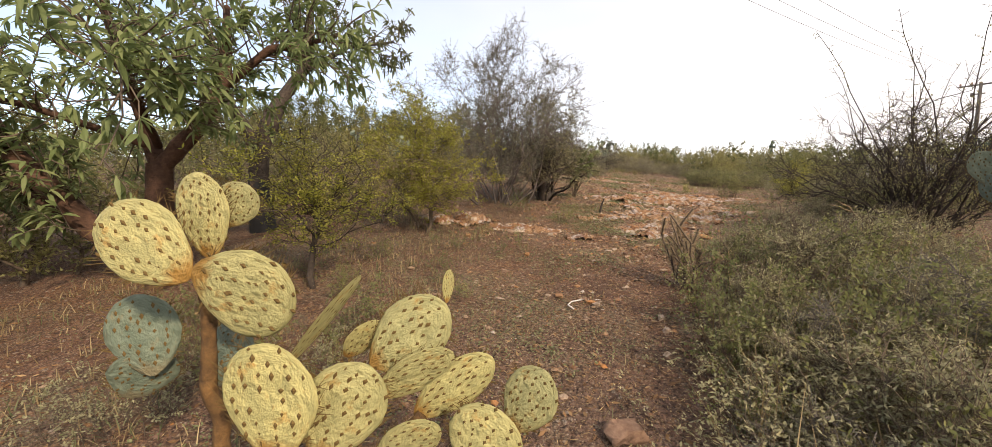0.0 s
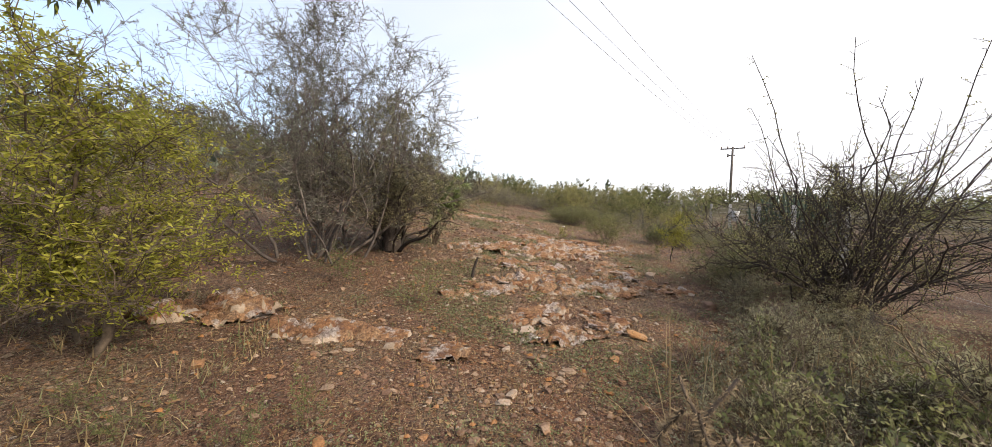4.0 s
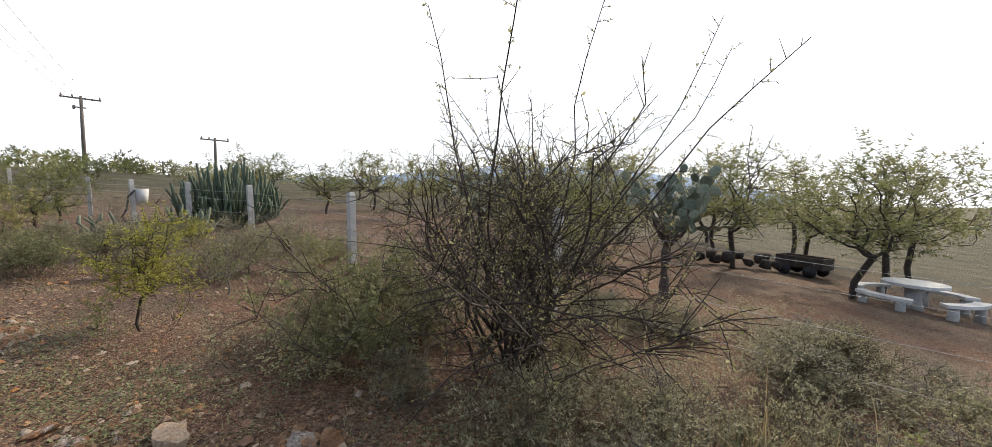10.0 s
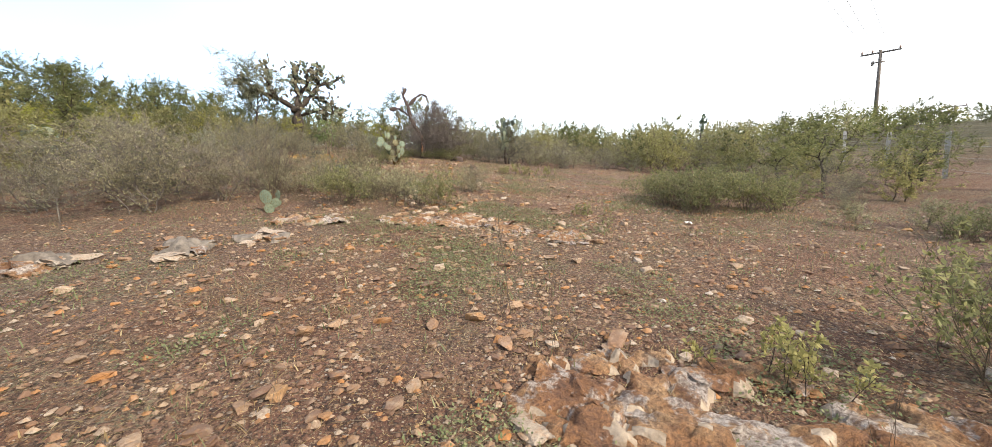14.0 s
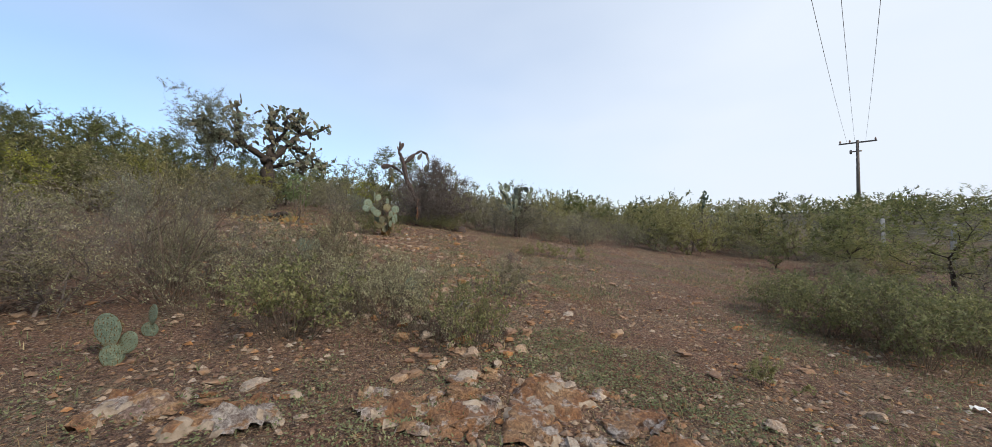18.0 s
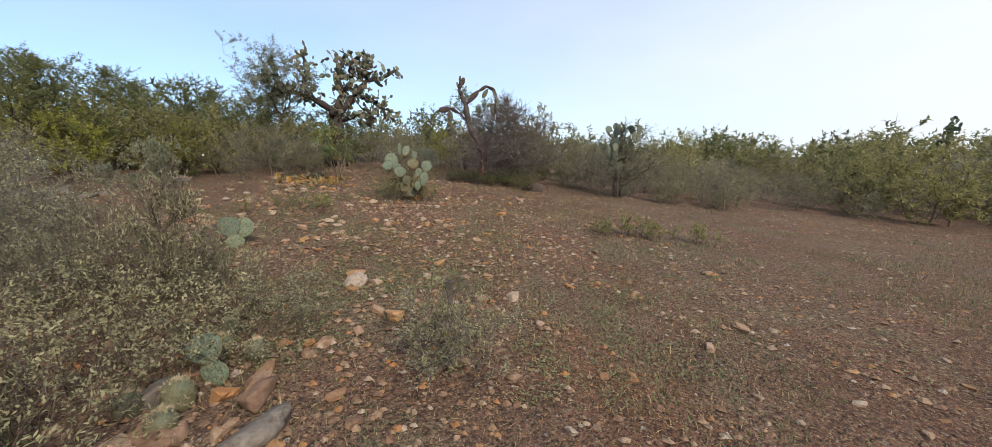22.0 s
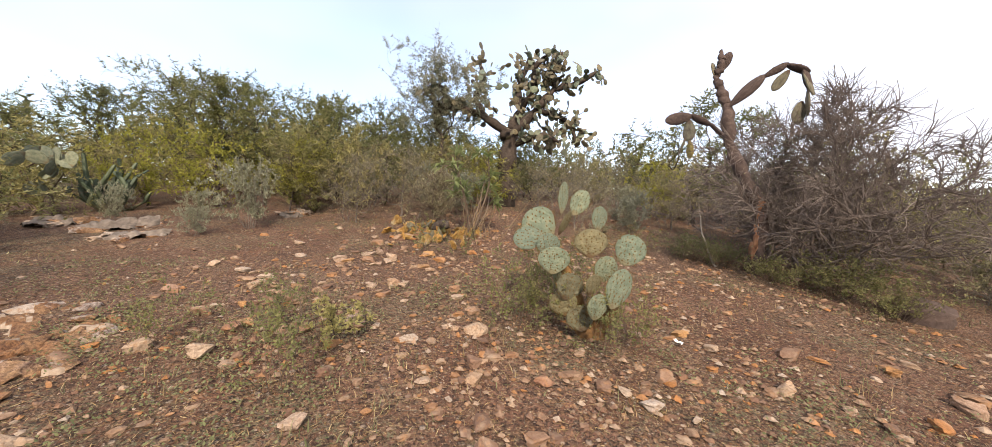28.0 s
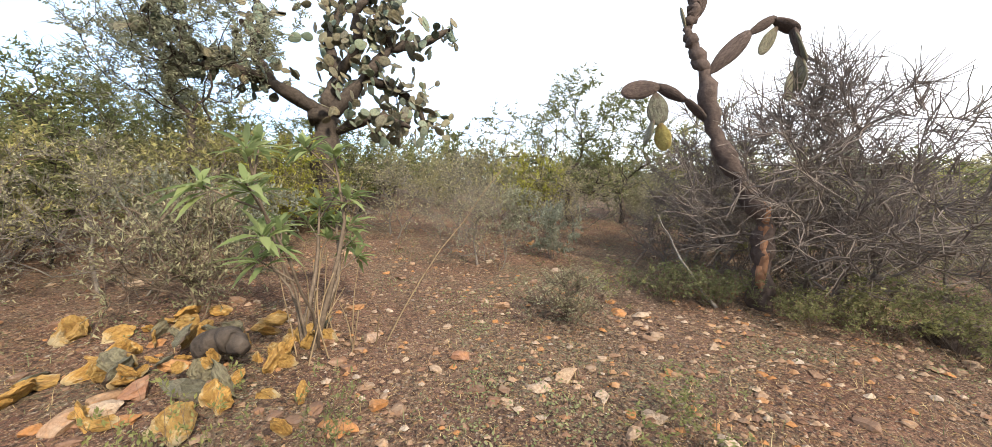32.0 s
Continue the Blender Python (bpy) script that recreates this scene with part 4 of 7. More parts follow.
def build_tree_cactus():
    """The great tree-like prickly pear: dark trunk, spreading limbs and hundreds of hanging pads."""
    rnd = random.Random(12)
    top = thing("tree_cactus", "large old tree-like prickly pear with a dark trunk and drooping pads", "cactus", facing(-13.05, 26.55, 48, 0.05) @ Matrix.Diagonal((1.2, 1.2, 1.03, 1)))
    limbs = [
        ([(0.0, 0, -0.1), (-0.05, 0, 0.7), (0.0, 0, 1.35), (-0.1, 0.05, 1.75)], [0.26, 0.23, 0.22, 0.19]),
        ([(-0.1, 0, 1.65), (-0.75, -0.1, 2.2), (-1.35, -0.2, 2.45), (-1.75, -0.2, 2.95)], [0.16, 0.13, 0.12, 0.08]),
        ([(-0.7, -0.1, 2.15), (-0.95, 0.2, 2.9), (-0.85, 0.3, 3.6), (-0.9, 0.3, 4.2)], [0.11, 0.11, 0.09, 0.06]),
        ([(0.0, 0, 1.7), (0.2, 0.2, 2.5), (0.1, 0.3, 3.3), (0.35, 0.3, 4.4)], [0.16, 0.14, 0.11, 0.06]),
        ([(0.05, 0, 1.5), (0.6, -0.1, 2.4), (1.0, -0.1, 3.1), (1.55, -0.1, 3.3), (2.05, -0.15, 3.75)], [0.15, 0.13, 0.11, 0.09, 0.05]),
        ([(0.6, -0.1, 2.4), (1.1, 0.2, 2.35), (1.5, 0.3, 2.0), (1.6, 0.3, 1.4)], [0.10, 0.09, 0.07, 0.05]),
        ([(1.0, -0.1, 3.1), (0.95, -0.2, 3.7), (1.15, -0.2, 4.3)], [0.09, 0.08, 0.05]),
        ([(0.1, 0.1, 1.2), (0.8, -0.4, 1.5), (1.2, -0.6, 1.2)], [0.11, 0.09, 0.06]),
        ([(-1.3, -0.2, 2.42), (-1.55, -0.3, 2.3), (-1.85, -0.35, 2.6), (-2.0, -0.35, 3.1)], [0.08, 0.08, 0.07, 0.05]),
        ([(0.2, 0.2, 2.5), (0.55, -0.2, 3.1), (0.5, -0.3, 3.7), (0.75, -0.3, 4.1)], [0.1, 0.09, 0.08, 0.05]),
    ]
    limbs = [([(x, y, 1.5 * z if z < 1.2 else 4.4 - 0.81 * (4.4 - z)) for x, y, z in pts], radii) for pts, radii in limbs]
    for pts, radii in limbs:
        g = Geo()
        cactus_limb(g, pts, [(0.9 if radii[0] > 0.2 else 0.72) * r for r in radii])
        part("limb", g, BARK_DARK, top)
    n = 0
    for li, (pts, radii) in enumerate(limbs[1:], 1):
        pv = [Vector(p) for p in pts]
        for k in range(62 if li in (3, 4, 5) else 46):
            b, _ = along(pv, 0.15 + 0.85 * rnd.random())
            hang = rnd.random() < (0.62 if b.x > 0.3 else 0.45)
            d = heading(rnd, 110, 170) if hang else heading(rnd, 10, 75)
            b = b + Vector((rnd.gauss(0, 0.17), rnd.gauss(0, 0.17), rnd.uniform(-0.12, 0.22)))
            length = rnd.uniform(0.15, 0.24)
            skin = PAD_OLD if rnd.random() < 0.62 else PAD_GREEN if rnd.random() < 0.6 else PAD_GREY
            pad(top, skin, b, b + d * length, length * rnd.uniform(0.5, 0.75), rnd.uniform(-80, 80), 0.16, False, n, joined=b.y > 0.12)
            if rnd.random() < 0.6:
                e = b + d * length * 0.95
                d2 = off_axis(rnd, d, 5, 60)
                pad(top, skin, e, e + d2 * length * 0.9, length * 0.6, rnd.uniform(-80, 80), 0.16, False, n + 1, joined=b.y > 0.12)
            n += 1
    for skin, g in LOOSE.items():
        tagged(part("pad_mass", g, skin, top), kind="stuff")


build_tree_cactus()


def build_dead_cactus():
    """A dying tree cactus: leaning corky trunk with a torn orange scar and three withered arms."""
    base = (-6.36, 26.52)
    z0 = gz(*base)
    top = thing("dead_tree_cactus", "withered tree cactus with corky trunk, torn orange bark and drooping arms", "cactus", Matrix.Translation((*base, z0)))

    def loc(pts):
        return [Vector((x + 0.06 - base[0], y - 0.1 - base[1], z - z0)) for x, y, z in pts]

    for name, pts, radii, mat in (
        ("trunk", [(-6.40, 26.62, z0 - 0.1), (-6.38, 26.58, 2.9), (-6.36, 26.55, 3.35), (-6.62, 26.52, 3.85), (-6.85, 26.48, 4.35), (-6.93, 26.45, 5.0)], [0.17, 0.15, 0.14, 0.13, 0.125, 0.12], CACTUS_BARK),
        ("top_arm", [(-6.93, 26.45, 4.98), (-7.04, 26.42, 5.25), (-7.10, 26.40, 5.42), (-7.02, 26.40, 5.60), (-7.06, 26.40, 5.82)], [0.11, 0.10, 0.06, 0.10, 0.05], CACTUS_BARK),
    ):
        g = Geo()
        cactus_limb(g, loc(pts), [0.68 * r for r in radii])
        part(name, g, mat, top)
    g = Geo()
    rnd = random.Random(4)
    for k in range(5):
        x, y, z = -6.34 + 0.01 * k, 26.40, 2.75 + 0.17 * k
        g.lump(Vector((x - base[0], y - base[1], z - z0)), (0.06, 0.04, 0.13), rnd, 5, 8, 0.3)
    part("torn_bark", g, CACTUS_SCAR, top, "orange torn bark")
    for n, (b, t, w, skin) in enumerate((
        ((-6.90, 26.45, 4.93), (-6.50, 26.63, 5.36), 0.17, CACTUS_BARK), ((-6.54, 26.61, 5.32), (-6.26, 26.76, 5.50), 0.10, CACTUS_BARK), ((-6.30, 26.74, 5.48), (-6.04, 26.88, 5.34), 0.15, CACTUS_BARK),
        ((-6.12, 26.84, 5.45), (-6.02, 26.90, 5.08), 0.17, CACTUS_BARK), ((-6.86, 26.48, 4.40), (-7.12, 26.37, 4.70), 0.12, CACTUS_BARK), ((-7.08, 26.39, 4.66), (-7.40, 26.26, 4.86), 0.12, CACTUS_BARK),
        ((-7.34, 26.28, 4.84), (-7.74, 26.12, 4.80), 0.19, CACTUS_BARK), ((-7.04, 26.42, 5.5), (-6.93, 26.44, 5.78), 0.13, CACTUS_BARK),
        ((-6.05, 26.86, 5.1), (-6.02, 26.87, 4.72), 0.18, PAD_OLD), ((-6.12, 26.84, 5.4), (-5.98, 26.88, 5.0), 0.2, PAD_OLD), ((-6.10, 26.86, 4.95), (-6.14, 26.84, 4.62), 0.2, PAD_OLD),
        ((-6.25, 26.76, 5.40), (-6.42, 26.68, 5.12), 0.13, PAD_OLD), ((-7.40, 26.25, 4.78), (-7.36, 26.24, 4.42), 0.2, PAD_OLD), ((-7.36, 26.24, 4.45), (-7.30, 26.22, 4.14), 0.19, PAD_YELLOWED),
        ((-7.42, 26.24, 4.5), (-7.50, 26.2, 4.22), 0.16, PAD_OLD), ((-7.1, 26.4, 5.4), (-7.16, 26.38, 5.66), 0.14, PAD_OLD))):
        lb, lt = loc([b, t])
        pad(top, skin, lb, lt, w, 30 * n, 0.5 if skin is CACTUS_BARK else 0.25, False, n)


build_dead_cactus()


def columns(name, label, m, seed, count, height, spread_r, radius, skin=PAD_DARK, branch=3):
    """A candelabra cactus: ribbed columns curving up from a common base."""
    rnd = random.Random(seed)
    top = thing(name, label, "cactus", m)
    for k in range(count):
        a = rnd.uniform(0, 6.283)
        r = spread_r * math.sqrt(rnd.random())
        h = height * rnd.uniform(0.45, 1.0) * (1 - 0.42 * (r / spread_r) ** 2)
        foot = Vector((0.25 * r * math.cos(a), 0.25 * r * math.sin(a), -0.05))
        knee = Vector((0.93 * r * math.cos(a), 0.93 * r * math.sin(a), rnd.uniform(0.3, 0.62) * h))
        tip = Vector((r * math.cos(a) + rnd.gauss(0, 0.12), r * math.sin(a) + rnd.gauss(0, 0.12), h))
        pts = [foot, foot.lerp(knee, 0.6), knee, knee.lerp(tip, 0.5) + Vector((rnd.gauss(0, 0.05), rnd.gauss(0, 0.05), 0)), tip]
        n = 12
        g = Geo()
        first = len(g.v)
        rr = [radius * 1.1, radius * 1.1, radius, radius, radius * 0.75]
        for i, p in enumerate(pts):
            for j in range(n):
                t = 2 * math.pi * j / n
                w = rr[i] * (1.0 if j % 2 else 0.72)
                g.v.append(p + Vector((w * math.cos(t), w * math.sin(t), 0)))
        for i in range(len(pts) - 1):
            for j in range(n):
                b = first + i * n + j
                c = first + i * n + (j + 1) % n
                g.f.append((b, c, c + n, b + n))
        g.v.append(tip + Vector((0, 0, radius * 0.6)))
        g.f += [(first + 4 * n + j, first + 4 * n + (j + 1) % n, len(g.v) - 1) for j in range(n)]
        part("column", g, skin, top)
    return top


columns("candelabra_cactus", "large dark candelabra cactus of many upright columns by the fence", spot(14.3, 17.9), 5, 170, 2.9, 1.9, 0.05)
PAD_MID = pad_material("grey_green_column_skin", (0.085, 0.11, 0.08), (0.155, 0.18, 0.13), (0.17, 0.15, 0.10))
columns("candelabra_cactus", "spreading grey-green candelabra cactus with curved arms", spot(11.2, 16.6), 6, 26, 1.15, 1.0, 0.045, PAD_MID)
columns("candelabra_cactus", "low tangled candelabra cactus among dry brush", spot(8.9, 16.2), 7, 22, 0.95, 0.85, 0.038, PAD_MID)
columns("candelabra_cactus", "dark candelabra cactus at the edge of the thicket", spot(-15.0, 17.7), 8, 26, 1.4, 0.6, 0.045)
columns("candelabra_cactus", "tall far candelabra cactus standing above the brush", spot(0.5, 47.6), 9, 7, 2.8, 0.7, 0.1)


def build_cholla(label, m, seed, arms, tilt, joints, girth, coat=SPINE, skin=None, lean=0.3):
    """A spiny jointed cactus: forking chains of slender joints under a coat of spines."""
    rnd = random.Random(seed)
    top = thing("cholla_cactus", label, "cactus", m)
    for k in range(arms):
        d = heading(rnd, *tilt, 2.4 * k)
        p = Vector((rnd.uniform(-0.08, 0.08), rnd.uniform(-0.08, 0.08), 0.0))
        for j in range(joints):
            g = Geo()
            pts = limb(g, rnd, p, d, rnd.uniform(0.26, 0.4), girth, girth * 0.8, 4, 0.12, 0.03, 7)
            g.gnarl(0, 0.25 * girth, 30.0)
            ob = part("joint", g, (skin or PAD_GREY) if j else CACTUS_BARK, top)
            s = Geo()
            for _ in range(260):
                q, qd = along(pts, rnd.random())
                o = off_axis(rnd, qd, 60, 110)
                q = q + o * girth * 0.8
                i = len(s.v)
                side = o.orthogonal().normalized() * 0.0022
                s.v += [q + side, q - side, q + off_axis(rnd, o, 0, 35) * rnd.uniform(0.02, 0.055)]
                s.f.append((i, i + 1, i + 2))
            tagged(part("spine_cover", s, coat, ob, smooth=False), kind="stuff")
            p = pts[-1] if rnd.random() < 0.7 else pts[2]
            d = (off_axis(rnd, d, 15, 55) + Vector((0, 0, lean))).normalized()


build_cholla("straggling cholla cactus with pale dense spines over dark stems", spot(4.1, 3.2, 35, 0.6, 0.55), 21, 7, (25, 70), 2, 0.026)
build_cholla("tall half-dead cholla cactus with grey jointed stems in dry grass", spot(1.15, 1.15, 0, 1.0), 22, 15, (3, 30), 3, 0.0115, STRAW, BARK_BROWN, 0.12)


def hedgehog(x, y, r, seed):
    """A small round cactus hidden under pale spines."""
    rnd = random.Random(seed)
    top = thing("hedgehog_cactus", "small round cactus bristling with pale spines among stones", "cactus", spot(x, y), "small round cacti")
    body, bristle = Geo(), Geo()
    body.lump(Vector((0, 0, r * 0.75)), (r, r, r * 1.25), rnd, 8, 12, 0.05)
    part("body", body, PAD_DARK, top)
    for _ in range(420):
        u = heading(rnd, 0, 115)
        p = Vector((u.x * r, u.y * r, r * 0.75 + u.z * r * 1.2))
        s = u.orthogonal().normalized() * 0.0016
        i = len(bristle.v)
        bristle.v += [p + s, p - s, p + off_axis(rnd, u, 5, 60) * rnd.uniform(0.02, 0.045)]
        bristle.f.append((i, i + 1, i + 2))
    tagged(part("spine_cover", bristle, SPINE, top, smooth=False), kind="stuff")


for k, (x, y, r) in enumerate(((-2.75, 16.62, 0.075), (-2.95, 16.78, 0.085), (-3.1, 16.6, 0.07), (-3.3, 17.2, 0.08), (-3.05, 17.3, 0.07), (-3.5, 17.35, 0.075), (-3.75, 17.15, 0.08), (-2.6, 16.25, 0.06))):
    hedgehog(x, y, r, 300 + k)


# ---- trees and shrubs beside the trail ----
def broad_tree(name, label, m, seed, bark, leaf, forks, leaf_len=0.16, tufts=14, trunk_sides=9):
    """A small tree: given trunk and limbs, twigs at their ends, whorls of long leaves."""
    rnd = random.Random(seed)
    top = thing(name, label, "tree", m)
    wood, twig, lv = Geo(), Geo(), Geo()
    for pts, radii, leafy_limb in forks:
        pv = [Vector(p) for p in pts]
        fine, fr = [], []
        for k in range(6 * (len(pv) - 1) + 1):
            u = k / 6
            i = min(int(u), len(pv) - 2)
            q, _ = along(pv, u / (len(pv) - 1))
            fine.append(q)
            fr.append(radii[i] + (radii[i + 1] - radii[i]) * (u - i))
        first = len(wood.v)
        wood.tube(fine, fr, trunk_sides)
        wood.gnarl(first, 0.16 * radii[0], 5.0)
        if not leafy_limb:
            continue
        for k in range(tufts):
            q, d = along(pv, 0.3 + 0.7 * (k + rnd.random()) / tufts)
            tp = limb(twig, rnd, q, off_axis(rnd, d, 25, 80), rnd.uniform(0.5, 1.1), 0.014, 0.006, 4, 0.2, 0.04)
            for j in range(3):
                b, bd = along(tp, rnd.uniform(0.3, 1.0))
                tw = limb(twig, rnd, b, off_axis(rnd, bd, 20, 70), rnd.uniform(0.15, 0.4), 0.006, 0.004, 2, 0.2)
                for w in range(9):
                    c, cd = along(tw, rnd.uniform(0.4, 1.0))
                    lv.bent_leaf(c, off_axis(rnd, cd, 35, 85), Vector((rnd.gauss(0, 0.4), rnd.gauss(0, 0.4), 1)).normalized(), leaf_len * rnd.uniform(0.6, 1.15), leaf_len * 0.24, 0.3)
    part("trunk", wood, bark, top)
    part("twigwork", twig, BARK_BROWN, top)
    part("foliage", lv, leaf, top)
    return top


broad_tree("tree", "broad-leaved small tree with reddish-brown forked trunk", facing(-5.5, -0.85, 30, 0.1), 31, BARK_RED, LEAF_BROAD, [
    ([(0, 0, -0.1), (0.02, 0, 0.9), (0.1, 0, 1.75)], [0.21, 0.17, 0.15], False),
    ([(0.1, 0, 1.7), (-0.1, 0.1, 2.3), (-0.25, 0.0, 3.2), (-0.5, 0.1, 4.2)], [0.11, 0.085, 0.065, 0.03], True),
    ([(0.1, 0, 1.7), (0.6, 0.0, 2.25), (0.95, 0.1, 2.9), (1.0, 0.2, 3.9)], [0.12, 0.11, 0.09, 0.04], True),
    ([(0.9, 0.1, 2.8), (1.6, 0, 3.3), (2.4, 0.1, 3.5)], [0.06, 0.05, 0.02], True),
    ([(0.0, 0, 0.3), (-0.7, -0.1, 0.9), (-1.4, -0.2, 1.9), (-1.9, -0.2, 2.9)], [0.16, 0.14, 0.12, 0.05], True),
    ([(-0.7, -0.1, 0.9), (-1.6, 0.0, 1.5), (-2.4, 0.1, 2.0)], [0.08, 0.06, 0.02], True),
    ([(0.0, 0, 2.0), (-0.8, -0.6, 2.4), (-1.5, -1.2, 2.5)], [0.05, 0.04, 0.015], True),
    ([(0.1, 0, 2.0), (0.5, -0.9, 2.5), (0.9, -1.7, 2.7)], [0.05, 0.04, 0.015], True),
    ([(-1.4, -0.2, 1.9), (-2.2, -0.4, 2.6), (-3.0, -0.5, 3.0)], [0.06, 0.05, 0.02], True)], 0.2, 38)
SECOND_TREE = broad_tree("tree", "leaning dark-trunked tree with sparse long leaves", facing(-7.0, 1.75, 40, 0.1), 32, BARK_DARK, LEAF_DARK, [
    ([(0, 0, -0.1), (-0.05, 0, 0.9), (0.05, 0, 1.9), (0.5, 0, 2.9)], [0.22, 0.20, 0.18, 0.15], False),
    ([(0.5, 0, 2.85), (1.1, 0, 3.7), (1.2, 0.1, 4.9)], [0.13, 0.11, 0.06], True),
    ([(0.05, 0, 1.9), (-0.5, 0.1, 2.8), (-0.8, 0.2, 4.2)], [0.12, 0.09, 0.05], True),
    ([(1.0, 0, 3.5), (1.9, 0, 4.1), (2.9, 0, 4.3)], [0.06, 0.05, 0.02], True)], 0.19, 22)

# black sleeve round the lowest 1.2 m of the second trunk
foot_sleeve = Geo()
foot_sleeve.tube([Vector((0, 0, -0.1)), Vector((-0.03, 0, 0.45)), Vector((-0.04, 0, 0.95)), Vector((-0.02, 0, 1.2))], [0.27, 0.24, 0.225, 0.2], 10)
foot_sleeve.gnarl(0, 0.03, 5.0)
part("charred_foot", foot_sleeve, BLACK, SECOND_TREE, "black foot of the trunk")

# yellow-green bush and its thin neighbour
bush("shrub", "bright yellow-green leafy bush beside the trail", spot(-3.55, 2.65), 51, BARK_BROWN, LEAF_YELLOW, 2.75, 1.75, 420, 6, 4, 0.032, 0.36, True, stems=9, stem_r=0.04, twig=0.34, low=0.08, bends=2, thin=0.0035)
bush("shrub", "thin yellow-green shrub with dark crooked stems", spot(-3.35, -0.2), 52, BARK_DARK, LEAF_YELLOW, 2.3, 1.35, 200, 6, 4, 0.03, 0.34, True, skip=0.2, stems=4, stem_r=0.04, twig=0.3, low=0.25, base=0.1, thin=0.0035, bends=2)

# the two large grey bushes on the left of the trail
thicket("thorn_bush", "large grey thorny bush with fine sparse leaves and many stems", spot(-3.3, 6.4), 53, BARK_PURPLE, LEAF_SILVER,
        dict(stems=17, height=3.0, tilt=(5, 46), kids=8, twigs=8, stem_r=0.042, kid_len=0.3, twig_len=0.1, lift=0.02, wander=0.2, base=0.9, low=0.3, spread_deg=(20, 60)),
        dict(stems=14, height=4.9, radius=2.8, nodes=980, twigs=7, low=0.08, stem_r=0.034, twig=0.4, base=0.9, bends=2, thin=0.0038), 3, 0.026, 0.32, True, 0.1)
G2 = thicket("thorn_bush", "spreading grey-green thorny bush on a short dark trunk", spot(-2.2, 7.2), 54, BARK_DARK, LEAF_GREY,
             dict(stems=9, height=1.8, tilt=(8, 52), kids=8, twigs=8, stem_r=0.05, kid_len=0.36, twig_len=0.13, lift=0.02, wander=0.2, base=0.2, low=0.25, spread_deg=(20, 65)),
             dict(stems=6, height=3.4, radius=1.85, nodes=540, twigs=7, low=0.1, stem_r=0.04, twig=0.36, base=0.3, bends=2, thin=0.0034), 3, 0.027, 0.36, True, 0.05)
tg = Geo()
tg.tube([Vector((0, 0, -0.1)), Vector((0.02, 0, 0.3)), Vector((-0.05, 0.02, 0.8)), Vector((0.05, 0, 1.2))], [0.2, 0.18, 0.15, 0.08], 9)
part("trunk", tg, BARK_DARK, G2)

# the big whip-branched thorn bush by the fence
thicket("thorn_bush", "tall grey thorn bush with long bare whips rising from many stems", spot(4.95, 5.05), 55, BARK_DARK, LEAF_OLIVE,
        dict(stems=17, height=2.4, tilt=(4, 62), kids=8, twigs=9, stem_r=0.036, kid_len=0.42, twig_len=0.12, lift=0.03, wander=0.2, base=0.3, low=0.28, spread_deg=(20, 65), whips=17, whip_lean=(0.2, -0.22, 0)),
        dict(stems=12, height=2.6, radius=2.3, nodes=340, twigs=8, low=0.08, stem_r=0.02, twig=0.3, base=0.35, bends=2, thin=0.004), 3, 0.017, 0.5, False, 0.15)

# low scrub, in a few forms that repeat along the walk
LOW_A = shrub("low_shrub", "low grey-green shrub with many upright leafy stems", spot(3.3, 11.25), 61, BARK_BROWN, LEAF_SCRUB, stems=44, height=0.9, tilt=(2, 44), kids=5, twigs=3, leaves=5, leaf_len=0.027,
              stem_r=0.007, kid_len=0.3, twig_len=0.13, base=0.32, low=0.25, group="low scrub", spread_deg=(15, 45))
LOW_B = bush("low_shrub", "low dull grey shrub with fine twigs and tiny leaves", spot(-1.75, 17.9), 62, BARK_GREY, LEAF_GREY, 0.75, 0.55, 130, 5, 4, 0.016, group="low scrub", stems=12, stem_r=0.012, twig=0.14, low=0.02, base=0.2)
LOW_C = bush("dry_shrub", "dry leafless grey-brown shrub of tangled twigs", spot(2.3, 1.0), 63, BARK_BROWN, LEAF_GREY, 0.95, 0.65, 120, 6, 4, 0.022, skip=0.15, group="dry scrub", stems=12, stem_r=0.014, twig=0.2, low=0.02, base=0.25, thin=0.0035)
WEED = shrub("weed_clump", "small green weedy plant on stony ground", spot(-6.45, 20.4), 64, BARK_BROWN, LEAF_GREEN, category="plant", stems=11, height=0.62, tilt=(4, 34), kids=4, twigs=3, leaves=4, leaf_len=0.018,
             stem_r=0.004, kid_len=0.3, twig_len=0.14, base=0.12, low=0.2, group="green weeds", spread_deg=(15, 45))
SILVER = shrub("silver_shrub", "silvery grey-green shrub with woolly leaves", spot(-11.75, 20.2, 0, 0.62, 0.95), 65, BARK_GREY, LEAF_SILVER, stems=20, height=1.2, tilt=(4, 45), kids=6, twigs=4, leaves=7, leaf_len=0.038, ratio=0.55,
               stem_r=0.008, kid_len=0.32, twig_len=0.14, base=0.2, low=0.2, group="silver shrubs")
LOW_W = shrub("weedy_shrub", "dense weedy grey-green shrub of fine upright stems among stones", spot(-2.9, 15.85), 72, BARK_BROWN, LEAF_GREY, stems=42, height=0.72, tilt=(3, 52), kids=4, twigs=4, leaves=3, leaf_len=0.017,
              stem_r=0.006, kid_len=0.32, twig_len=0.15, base=0.42, low=0.2, group="low scrub", spread_deg=(15, 50))
